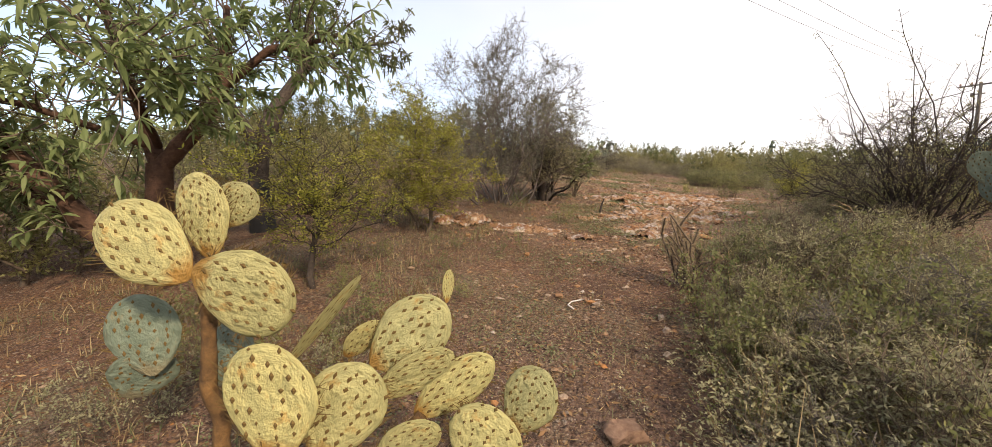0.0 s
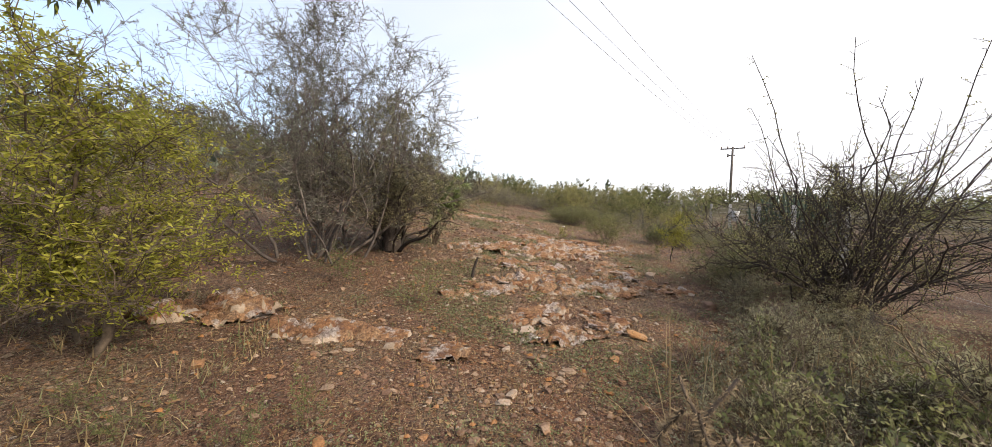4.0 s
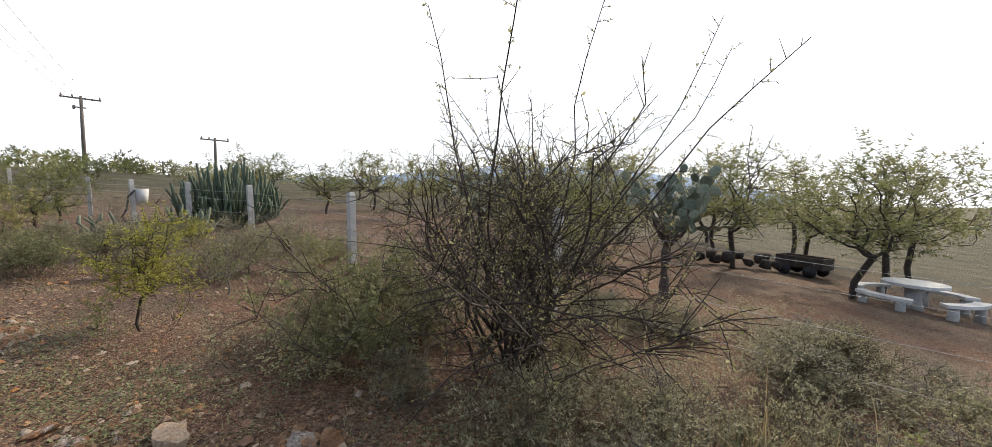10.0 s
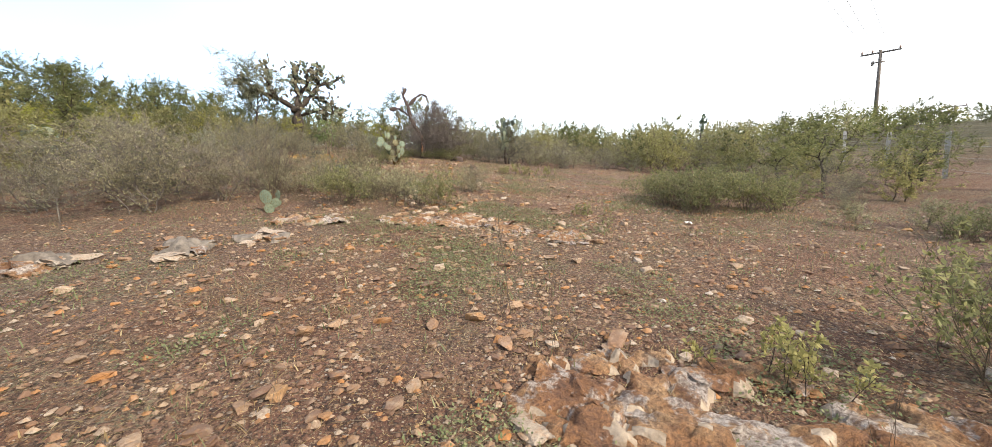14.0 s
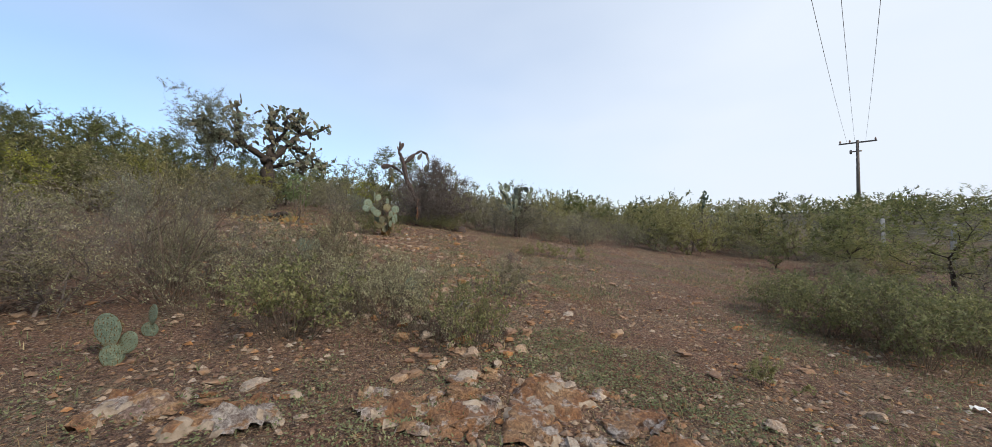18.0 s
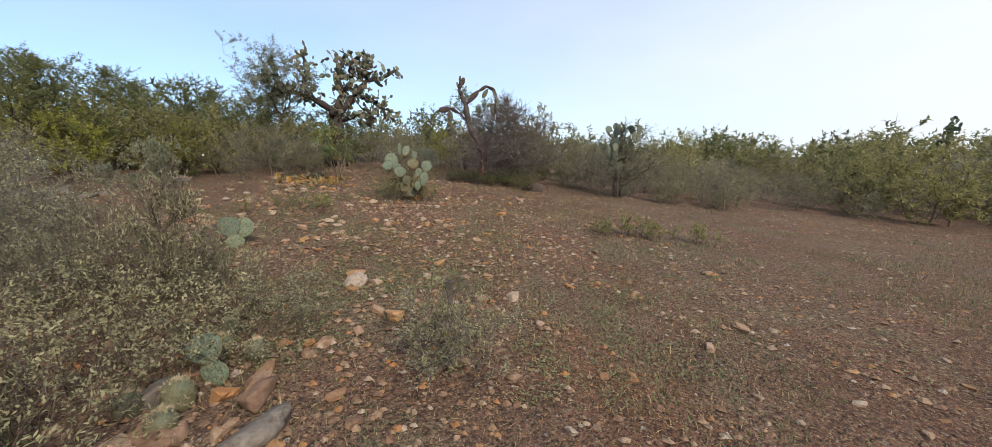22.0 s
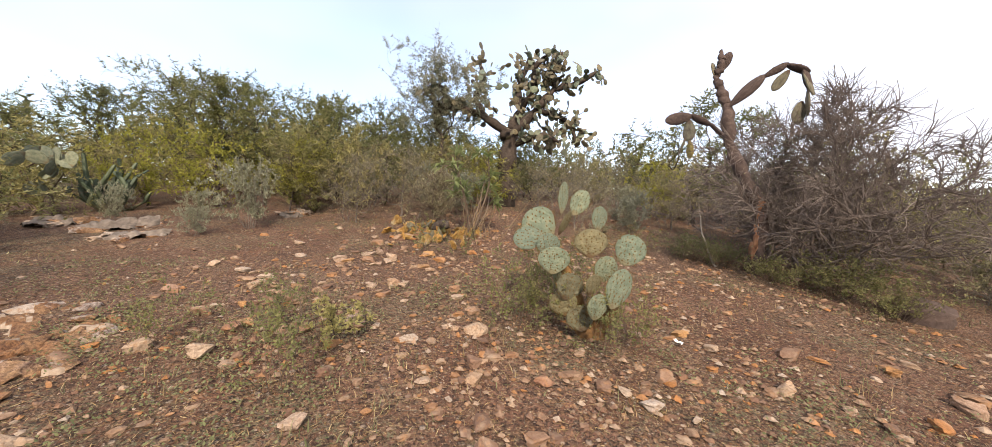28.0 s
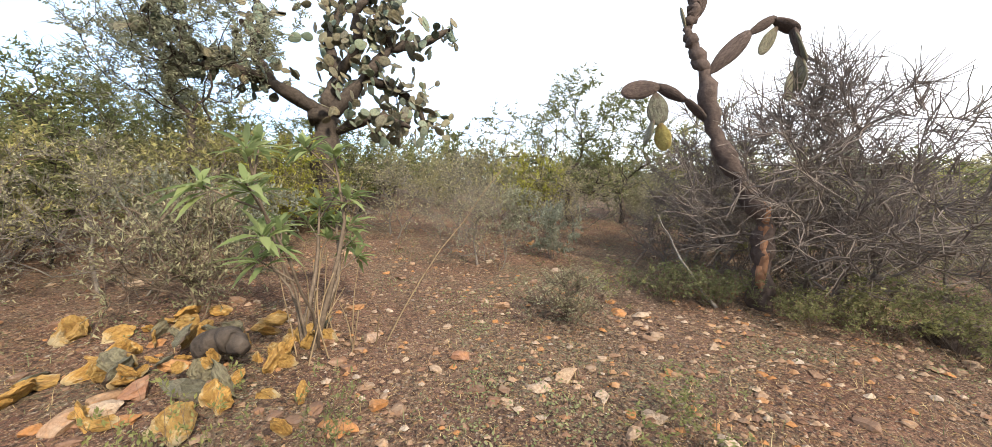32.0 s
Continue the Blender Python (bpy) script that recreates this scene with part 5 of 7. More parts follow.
spread_copies(LOW_W, [(-3.35, 16.25, 1.0, 0.95), (-3.55, 16.95, 1.1, 0.9), (-4.15, 16.55, 1.1, 1.0), (-4.7, 17.0, 1.2, 1.1), (-3.2, 17.45, 1.0, 0.75), (-4.1, 17.6, 1.1, 0.9), (-5.3, 17.3, 1.2, 1.2), (-2.35, 15.75, 0.8, 0.8),
                      (-5.6, 16.2, 1.2, 1.2), (-4.9, 15.7, 1.0, 0.9), (1.9, -0.9, 1.1, 0.9), (2.4, -1.5, 1.1, 1.0), (1.7, 0.6, 0.9, 0.8), (-1.6, -1.6, 0.7, 0.6), (-2.6, -2.6, 0.9, 0.7), (4.5, 6.7, 1.2, 0.9), (5.3, 7.1, 1.3, 1.1), (4.4, 7.5, 0.9, 0.7), (6.0, 6.4, 1.2, 1.0), (4.0, 3.9, 1.0, 0.8), (3.9, 4.6, 1.0, 0.8)])
spread_copies(LOW_A, [(4.9, 6.9, 1.15, 1.1), (5.6, 6.6, 1.2, 1.2), (4.35, 6.5, 0.9, 0.8), (3.35, 17.05, 1.0, 1.0), (2.9, 18.0, 0.95, 0.9), (3.0, 19.1, 1.0, 0.9), (3.7, 17.8, 1.1, 1.1), (4.5, 17.7, 1.05, 1.0), (3.9, 18.7, 1.1, 1.05), (5.2, 18.1, 1.0, 0.9), (3.7, 20.1, 1.0, 0.85), (9.8, 15.2, 0.9, 0.9), (6.0, 19.5, 1.0, 0.8), (5.2, 20.6, 1.2, 0.9),
                      (7.2, 13.6, 0.8, 0.7), (5.4, 12.5, 0.9, 0.7), (-1.9, 15.7, 0.7, 0.8), (-3.7, 15.3, 0.9, 0.9), (-5.4, 26.5, 0.8, 0.65), (-7.2, 26.2, 0.7, 0.5), (-6.0, 26.15, 0.55, 0.45), (-6.7, 26.25, 0.5, 0.5), (-4.9, 26.3, 0.7, 0.55)])
spread_copies(LOW_B, [(-1.0, 28.4, 1.4, 1.2), (0.3, 28.9, 1.3, 1.1), (-2.3, 28.8, 1.2, 1.2), (-3.5, 16.0, 0.9, 0.9), (-6.0, 16.3, 1.1, 1.5), (-6.9, 17.2, 1.0, 1.2), (1.9, -0.5, 1.0, 1.0), (2.9, 0.3, 1.1, 1.2),
                      (3.4, 4.1, 0.9, 0.7), (4.3, 3.8, 1.0, 0.8), (4.1, 5.9, 0.8, 0.7), (5.4, 6.2, 1.0, 0.8), (3.0, 3.3, 0.8, 0.7), (6.9, 18.6, 0.8, 0.7), (6.4, 22.0, 1.2, 0.9)])
spread_copies(LOW_C, [(3.1, 1.9, 1.1, 1.1), (2.5, 2.9, 0.9, 0.9), (3.7, -0.8, 1.2, 1.2), (2.2, -1.8, 0.9, 0.8), (3.2, -2.0, 1.1, 1.1), (3.6, 4.8, 0.9, 0.8), (4.6, 4.4, 0.9, 0.8), (4.6, 0.2, 1.2, 1.2), (-4.4, 17.3, 0.8, 1.4), (8.6, 15.8, 1.0, 0.7), (7.4, 15.6, 0.9, 0.7), (-8.0, 24.9, 0.7, 0.6), (-10.9, 23.3, 1.1, 1.3), (1.7, 0.1, 0.8, 0.8), (1.9, 1.9, 0.7, 0.8)])
spread_copies(WEED, [(-7.4, 19.7, 0.8, 0.8), (-7.2, 20.3, 0.9, 0.7), (-7.6, 20.5, 0.8, 0.6), (-6.55, 22.25, 1.0, 1.0), (-6.3, 22.4, 0.9, 0.9), (-5.8, 22.95, 1.0, 0.8), (-7.05, 23.8, 1.0, 0.6), (-7.65, 25.6, 0.9, 0.8),
                     (-8.9, 22.35, 0.8, 0.9), (-8.5, 22.7, 0.7, 0.8), (-6.6, 23.3, 0.7, 0.6), (1.3, -1.2, 1.0, 0.8), (1.6, -2.2, 1.1, 0.8), (1.7, -0.4, 1.0, 0.9), (2.3, -0.9, 1.1, 1.0), (1.9, 0.9, 1.0, 0.9), (2.2, -1.9, 1.1, 0.9), (-1.9, -0.9, 1.2, 0.9), (-2.4, -1.9, 1.3, 1.0), (-3.4, -1.6, 1.4, 1.0), (-1.0, 4.4, 0.9, 0.8), (-2.2, 4.9, 1.2, 1.0), (-13.6, 17.4, 1.2, 1.0), (4.0, 9.0, 0.8, 0.9), (1.2, 14.6, 0.6, 0.6), (2.9, 9.9, 0.6, 0.7)])
spread_copies(SILVER, [(-11.2, 19.5, 0.5, 0.4), (-12.7, 19.4, 0.6, 0.5), (-13.2, 18.1, 0.5, 0.6), (-12.6, 23.9, 0.9, 1.0), (-11.8, 24.3, 1.1, 0.9), (-8.8, 26.8, 0.8, 0.7), (-9.9, 27.8, 1.0, 0.8)])
DWARF = shrub("dwarf_shrub", "small dark leafy dwarf shrub on open soil", spot(-1.3, 23.0), 66, BARK_DARK, LEAF_OLIVE, category="plant", stems=9, height=0.42, tilt=(2, 30), kids=4, twigs=3, leaves=5, leaf_len=0.026,
              stem_r=0.006, kid_len=0.3, twig_len=0.16, base=0.3, low=0.3, group="dwarf shrubs")
spread_copies(DWARF, [(-0.9, 23.1, 0.9, 0.9), (-0.2, 23.4, 0.9, 1.0), (-1.7, 22.7, 0.8, 0.8), (1.9, 11.0, 0.9, 1.0), (0.9, 15.7, 0.7, 0.7), (-6.9, 20.8, 0.9, 0.8)])
rb = random.Random(58)
for k in range(26):
    copy_thing(WEED, spot(rb.uniform(-4.5, -0.5), rb.uniform(-2.2, 3.0), rb.uniform(0, 360), rb.uniform(0.5, 0.9), rb.uniform(0.35, 0.7), 0.02))
for k in range(40):
    x, y = rb.uniform(1.35, 4.6), rb.uniform(-3.0, 3.4)
    if x > 1.25 + 0.22 * max(0, y):
        copy_thing(rb.choice((LOW_W, LOW_C, LOW_W, LOW_B)), spot(x, y, rb.uniform(0, 360), rb.uniform(0.75, 1.1), rb.uniform(0.65, 0.95), 0.03))
shrub("dry_shrub", "tall brown half-dead shrub of thin branching stems", spot(-5.65, 15.75), 73, BARK_BROWN, LEAF_GREY, stems=15, height=1.55, tilt=(4, 50), kids=6, twigs=5, leaves=2, leaf_len=0.016, skip=0.3, stem_r=0.014, kid_len=0.36, twig_len=0.14, base=0.25, low=0.25, wander=0.18)
for k in range(24):
    x, y = rb.uniform(5.3, 8.6), rb.uniform(0.2, 4.3)
    copy_thing(rb.choice((LOW_C, LOW_C, LOW_B, LOW_W)), spot(x, y, rb.uniform(0, 360), rb.uniform(0.8, 1.25), rb.uniform(0.45, 0.85), 0.03))
for k in range(26):
    x, y = rb.uniform(1.3, 3.4), rb.uniform(-0.6, 2.6)
    if x > 1.2 + 0.2 * max(0, y):
        copy_thing(WEED, spot(x, y, rb.uniform(0, 360), rb.uniform(1.0, 1.5), rb.uniform(1.1, 1.6), 0.02))
for x, y, size in ((-6.5, 22.5, 1.2), (-6.35, 22.2, 1.1), (-5.75, 22.6, 1.0), (-6.6, 22.8, 1.1), (2.2, -2.4, 1.3), (2.8, -1.7, 1.3), (1.9, -1.4, 1.2), (3.3, -1.2, 1.4), (2.5, -0.2, 1.3), (3.4, 0.6, 1.3), (1.75, 0.2, 1.2), (2.1, -2.9, 1.2)):
    copy_thing(WEED, spot(x, y, 71 * x, size, size, 0.02))
# thin dry twigs standing singly
TWIG = shrub("dry_twig", "thin bare dead twig standing in open ground", spot(0.1, 11.6), 67, BARK_BROWN, None, category="plant", stems=3, height=1.0, tilt=(2, 22), kids=4, twigs=2, leaves=0,
             stem_r=0.006, kid_len=0.3, twig_len=0.14, base=0.06, low=0.35, group="dry twigs")
spread_copies(TWIG, [(0.5, 11.1, 0.7, 0.7), (-0.7, 9.9, 0.6, 0.5), (2.0, 10.4, 0.5, 0.6), (-3.1, 12.2, 0.7, 0.9), (2.4, 2.3, 0.9, 1.1), (-4.7, 16.8, 1.0, 1.3), (-5.0, 15.4, 1.0, 1.2)])
# yellow-green saplings
SAPLING = bush("sapling", "slender yellow-green sapling with thin dark stems", spot(4.4, 8.9), 69, BARK_DARK, LEAF_YELLOW, 1.45, 0.6, 120, 6, 5, 0.017, 0.35, True, group="saplings", stems=5, stem_r=0.014, twig=0.2, low=0.2, base=0.16, thin=0.0026)
spread_copies(SAPLING, [(9.5, 14.4, 0.7, 0.6), (-12.9, 21.0, 1.3, 1.3)])

# dome of bare twigs behind the dead cactus
bush("bare_bush", "dense leafless dome of fine purplish-grey twigs", spot(-5.75, 27.1), 70, BARK_PURPLE, None, 2.75, 2.1, 680, 9, stems=16, stem_r=0.035, twig=0.36, low=0.02, base=0.6, thin=0.0055, bends=3)
bush("bare_bush", "low leafless bush of grey twigs leaning outward", spot(-6.7, 27.9), 71, BARK_PURPLE, LEAF_GREY, 2.3, 1.4, 300, 8, 1, 0.02, skip=0.5, stems=10, stem_r=0.025, twig=0.34, low=0.02, base=0.4, thin=0.005, bends=2)
lean = Geo()
limb(lean, random.Random(8), Vector((0, 0, 0)), Vector((-0.75, -0.1, 0.55)), 1.25, 0.02, 0.007, 8, 0.14, 0.02, 5)
single("fallen_branch", lean, DRIFTWOOD, "bleached dead branch leaning out of the bare bush", "branch", spot(-6.75, 26.2))


rf = random.Random(61)
for x, y, turn in ((4.4, 2.75, 30), (5.1, 3.3, 120), (3.6, 2.5, 200), (3.2, 1.6, 75), (2.9, 3.0, 320), (6.1, 3.6, 10)):
    bleached = Geo()
    trunk_pts = limb(bleached, rf, Vector((-0.5, 0, 0.06)), Vector((0.9, 0.1, 0.25)), rf.uniform(0.9, 1.5), 0.016, 0.006, 6, 0.16, 0.0, 5)
    for k in range(5):
        q, qd = along(trunk_pts, rf.uniform(0.3, 0.95))
        limb(bleached, rf, q, off_axis(rf, qd, 30, 60), rf.uniform(0.2, 0.5), 0.008, 0.003, 3, 0.15, 0.02, 4)
    single("fallen_branch", bleached, STRAW, "bleached dead branch lying in the dry brush", "branch", spot(x, y, turn), "fallen branches")


def leafy_herb(name, label, m, seed, stems, height, lean=45, spray=12, leaf=0.2, bias=(0, 0, 0)):
    """A lanky herb: woody crooked stems with rosettes of long soft leaves at their ends."""
    rnd = random.Random(seed)
    top = thing(name, label, "plant", m)
    wood, lv = Geo(), Geo()
    for k in range(stems):
        d = (heading(rnd, 5, lean, 2 * math.pi * k / stems + rnd.uniform(-0.3, 0.3)) + Vector(bias)).normalized()
        st = limb(wood, rnd, Vector((rnd.uniform(-0.06, 0.06), rnd.uniform(-0.06, 0.06), -0.03)), d, height * rnd.uniform(0.6, 1.1), 0.024 if k < 3 else 0.011, 0.007, 6, 0.13, 0.06, 6)
        heads = [along(st, 1.0)] + [along(st, t) for t in (0.55, 0.72, 0.88)]
        for h, (q, qd) in enumerate(heads):
            if h:
                br = limb(wood, rnd, q, off_axis(rnd, qd, 25, 55), height * rnd.uniform(0.08, 0.22), 0.008, 0.005, 2, 0.1, 0.1, 4)
                q, qd = along(br, 1.0)
            qd = (qd + Vector((0, 0, 0.6))).normalized()
            for w in range(spray):
                lv.bent_leaf(q - qd * rnd.uniform(0, 0.07), off_axis(rnd, qd, 25, 95), Vector((rnd.gauss(0, 0.2), rnd.gauss(0, 0.2), 1)).normalized(), rnd.uniform(0.5, 1.0) * leaf, leaf * rnd.uniform(0.14, 0.2), 0.32)
    part("stemwork", wood, BARK_BROWN, top)
    tagged(part("leafage", lv, LEAF_BROAD, top), kind="stuff")
    return top


leafy_herb("leafy_herb", "lanky green herb with rosettes of long pointed leaves", facing(-9.45, 23.4, 0), 81, 6, 1.5, 36, 16, 0.25)
leafy_herb("leafy_herb", "tall leafy green herb leaning towards the trail", facing(-1.5, 8.15, 0), 82, 11, 1.6, 18, 18, 0.26, (0.3, 0.05, 0))
stalks = thing("dry_stalks", "pale dry stalks standing among the herb's leaves", "plant", spot(-9.4, 23.45))
rs = random.Random(9)
for k in range(16):
    stalk = Geo()
    limb(stalk, rs, Vector((rs.uniform(-0.35, 0.35), rs.uniform(-0.3, 0.3), -0.02)), heading(rs, 0, 40), rs.uniform(0.5, 1.7) if k < 5 else rs.uniform(0.3, 0.8), 0.006, 0.003, 6, 0.1, 0.0, 4)
    part("stalk", stalk, STRAW, stalks)



# heap of rotting yellow cactus pads
def build_heap():
    rnd = random.Random(17)
    crumpled = []
    for k in range(6):
        c = Geo()
        c.v = [v + 0.20 * noise.noise_vector(v * 2.6 + Vector((k * 9.1, 0, 0))) * Vector((1, 3.2, 1)) + 0.05 * noise.noise_vector(v * 8 + Vector((0, k * 5.3, 0))) for v in PAD_SHAPES[k % 4][0].v]
        c.f = PAD_SHAPES[k % 4][0].f
        crumpled.append(c.mesh("rotten_pad", PAD_OLD if k == 5 else PAD_ROTTEN, False))
    top = thing("rotting_pad_heap", "heap of rotting yellow-orange cactus pads around a dark stump", "cactus remains", spot(-9.9, 22.8))
    for n in range(84):
        x, y = rnd.gauss(-0.1, 0.45), rnd.gauss(0, 0.36)
        zz = gz(-9.9 + x, 22.8 + y) - gz(-9.9, 22.8)
        h = max(0.0, 0.24 - 0.42 * math.hypot(x, y)) * rnd.random() + 0.015
        d = Vector((rnd.gauss(0, 1), rnd.gauss(0, 1), rnd.uniform(-0.25, 0.75))).normalized()
        length = rnd.uniform(0.08, 0.25)
        b = Vector((x, y, zz + h))
        turn = d.to_track_quat("Z", "Y").to_matrix().to_4x4() @ Matrix.Rotation(rnd.uniform(0, 6.28), 4, "Z")
        part("rotten_pad", rnd.choice(crumpled), PAD_ROTTEN, top, at=Matrix.Translation(b) @ turn @ Matrix.Diagonal((length * rnd.uniform(0.6, 1.1), length * rnd.uniform(0.15, 0.3), length, 1)))
    g = Geo()
    cactus_limb(g, [(0.0, 0.1, 0.12), (0.25, 0.15, 0.24), (0.48, 0.12, 0.2)], [0.07, 0.08, 0.05])
    part("stump", g, BARK_DARK, top, "dark charred cactus stem")


build_heap()

# weathered stump by the trail
sg = Geo()
limb(sg, random.Random(3), Vector((0, 0, -0.05)), Vector((0.05, 0, 1)), 0.42, 0.035, 0.018, 4, 0.08, 0, 6)
single("stump", sg, BARK_DARK, "thin dark broken stump standing in red soil", "stump", spot(-0.41, 5.88))


# ---- thickets behind ----
MESQ = bush("mesquite", "feathery green mesquite bush with dark stems", spot(8.6, 22.4), 91, BARK_DARK, LEAF_GREEN, 2.8, 1.8, 150, 5, 4, 0.046, 0.35, True, group="green thicket", stems=5, stem_r=0.05, twig=0.34, low=0.15, base=0.15, thin=0.002)
MESQ_B = bush("mesquite", "rounded olive-green thicket bush", spot(-13.6, 22.4), 92, BARK_BROWN, LEAF_OLIVE, 2.2, 1.45, 150, 5, 5, 0.042, group="green thicket", stems=8, stem_r=0.03, twig=0.28, low=0.03, thin=0.002)
MESQ_C = bush("mesquite", "tall open mesquite tree with bright green feathery crown", spot(-16.6, 19.4), 93, BARK_DARK, LEAF_GREEN, 3.8, 2.1, 260, 6, 4, 0.045, 0.35, True, category="tree", group="green thicket", stems=5, stem_r=0.06, twig=0.36, low=0.2)
YEL_B = bush("mesquite", "yellowish-green rounded bush in the thicket", spot(-14.6, 19.2), 94, BARK_BROWN, LEAF_YELLOW, 2.1, 1.4, 140, 5, 5, 0.042, group="green thicket", stems=6, stem_r=0.026, twig=0.28, low=0.04)
BARE_B = bush("dry_shrub", "grey half-bare brush in the thicket", spot(-11.9, 23.1), 95, BARK_GREY, LEAF_GREY, 1.8, 1.2, 170, 6, 2, 0.022, group="dry thicket", stems=9, stem_r=0.018, twig=0.24, low=0.03, thin=0.002)
spread_copies(MESQ, [(10.6, 21.9, 0.75, 0.72), (9.2, 26.5, 1.0, 0.9), (-9.6, 30.6, 1.3, 1.25), (-8.6, 31.6, 1.2, 1.2), (-18.8, 15.2, 1.2, 0.95), (-15.4, 22.2, 1.1, 1.1), (-18.5, 24.5, 1.2, 1.3), (-20.5, 20.5, 1.4, 1.4), (12.4, 24.0, 0.8, 0.8), (10.6, 4.9, 0.9, 0.8), (12.8, 5.4, 1.0, 0.9)], "feathery green mesquite bush")
spread_copies(MESQ_C, [(-19.5, 22.5, 1.0, 0.95), (-23.5, 15.4, 1.3, 1.15), (-21.5, 13.2, 1.2, 1.0), (-23.5, 17.6, 1.4, 1.3), (-24.0, 19.8, 1.4, 1.35), (-18.2, 26.6, 1.0, 0.9), (-21.0, 26.0, 1.1, 1.0), (-22.5, 22.8, 1.2, 1.2), (-16.9, 29.5, 0.9, 0.8)])
spread_copies(MESQ_B, [(-7.6, -1.4, 1.3, 1.2), (-8.6, 0.6, 1.3, 1.2), (-6.8, 3.7, 1.1, 1.0), (-8.9, 3.0, 1.4, 1.3), (-7.5, -3.6, 1.3, 1.2), (-9.6, -1.5, 1.4, 1.4), (-10.2, 5.2, 1.4, 1.3), (-5.9, 4.9, 1.0, 0.9), (-10.5, 16.5, 1.1, 0.85), (-12.2, 15.5, 1.2, 0.85), (-13.2, 24.6, 1.0, 0.9), (-14.8, 24.9, 1.1, 1.0), (-17.0, 22.0, 1.2, 1.2), (-15.2, 16.4, 1.2, 0.95), (-17.5, 17.6, 1.1, 1.1)])
spread_copies(YEL_B, [(-16.0, 18.0, 1.0, 1.0), (-12.8, 25.6, 0.9, 0.8), (-10.3, 29.6, 0.9, 0.9), (-18.2, 20.8, 1.2, 1.1), (14.7, 4.3, 1.2, 1.1)])
spread_copies(BARE_B, [(-6.4, 16.7, 0.85, 0.85), (-7.4, 17.0, 0.9, 0.95), (-8.5, 17.4, 1.0, 1.0), (-5.2, 16.6, 0.7, 0.8), (-13.2, 25.2, 0.8, 0.7), (-2.9, 27.6, 0.8, 0.8), (-2.2, 27.8, 0.7, 0.7), (-10.4, 26.9, 1.0, 1.0), (-9.0, 28.5, 1.0, 0.9), (-7.6, 29.2, 1.0, 0.9), (-11.6, 26.6, 1.1, 0.9), (-3.4, 28.6, 0.9, 1.0), (-4.2, 29.6, 1.1, 1.1), (-1.8, 30.5, 1.2, 0.9), (0.8, 30.2, 1.1, 0.8), (-9.4, 25.9, 0.8, 0.7), (-13.4, 22.5, 0.8, 0.9), (-11.6, 21.9, 0.7, 0.9), (-6.2, 29.6, 1.2, 1.1), (2.6, 31.5, 1.1, 0.8), (10.4, 18.2, 1.0, 0.8), (7.9, 20.9, 1.0, 0.8)])
GREY_B = bush("shrub", "rounded silvery grey-green bush of dense crooked twigs", spot(-6.7, 13.9), 98, BARK_PURPLE, LEAF_GREY, 1.75, 1.3, 250, 6, 4, 0.02, group="grey bushes", stems=12, stem_r=0.022, twig=0.24, low=0.03, base=0.35, thin=0.003)
spread_copies(GREY_B, [(-7.7, 14.9, 1.0, 1.05), (-8.3, 13.6, 0.9, 0.85), (-6.2, 14.9, 0.8, 0.8), (-9.0, 15.3, 1.1, 1.1), (-9.4, 13.2, 0.7, 0.55)])
bush("tree", "slender feathery tree behind the tree cactus", spot(-13.9, 24.6), 96, BARK_DARK, LEAF_SILVER, 4.7, 1.75, 300, 5, 4, 0.042, 0.4, True, skip=0.05, category="tree", stems=4, stem_r=0.05, twig=0.36, low=0.4)
for k, (x, y, h, w, cnt) in enumerate(((-2.5, 28.0, 2.2, 1.7, 30), (-3.5, 33.2, 2.8, 2.4, 34), (-10.8, 13.6, 1.7, 2.0, 40), (-12.4, 13.5, 2.0, 2.4, 44), (-13.4, 12.4, 2.0, 2.2, 36), (-14.6, 16.9, 1.5, 1.2, 16), (14.6, 53.0, 4.6, 3.0, 40))):
    pad_clump("prickly_pear", "bushy grey-green prickly pear standing in the brush", x, y, h, w, PAD_DARK if k == 6 else PAD_GREEN if k in (2, 3, 4) else PAD_GREY, 70 + k, cnt, "background prickly pears")
def pear_tree(label, m, seed, height, spread_r, chains, skin=PAD_GREY):
    """A tree-like prickly pear: one bare trunk, a few thick limbs, and chains of pads that end them."""
    rnd = random.Random(seed)
    top = thing("prickly_pear", label, "cactus", m, "background prickly pears")
    trunk = Geo()
    cactus_limb(trunk, [(0, 0, -0.08), (0.04, 0.02, 0.2 * height), (-0.03, 0, 0.42 * height)], [0.095, 0.085, 0.08])
    part("trunk", trunk, CACTUS_BARK, top)
    n = 0
    for k in range(chains):
        a = 2 * math.pi * (k + rnd.random()) / chains
        fork = Vector((0.3 * spread_r * math.cos(a), 0.3 * spread_r * math.sin(a), rnd.uniform(0.45, 0.62) * height))
        arm = Geo()
        cactus_limb(arm, [(0, 0, 0.36 * height), tuple(fork)], [0.06, 0.04])
        part("limb", arm, CACTUS_BARK, top)
        for _ in range(4):
            p, d = fork.copy(), heading(rnd, 15, 75, a + rnd.gauss(0, 0.7))
            for _ in range(5):
                length = rnd.uniform(0.19, 0.29)
                q = p + d * length
                if q.z > height or math.hypot(q.x, q.y) > spread_r:
                    break
                pad(top, skin, p, q, length * rnd.uniform(0.62, 0.8), rnd.uniform(-90, 90), 0.15, False, n)
                n += 1
                p = q - d * 0.03
                d = (off_axis(rnd, d, 10, 50) + Vector((0, 0, 0.2))).normalized()
    return top


pear_tree("tree-like prickly pear with dark trunk in the fenced field", spot(9.85, 2.4), 80, 3.1, 1.25, 9)
pear_tree("tree-like prickly pear with dark trunk in the fenced field", spot(13.4, 7.3), 81, 2.9, 1.2, 8)


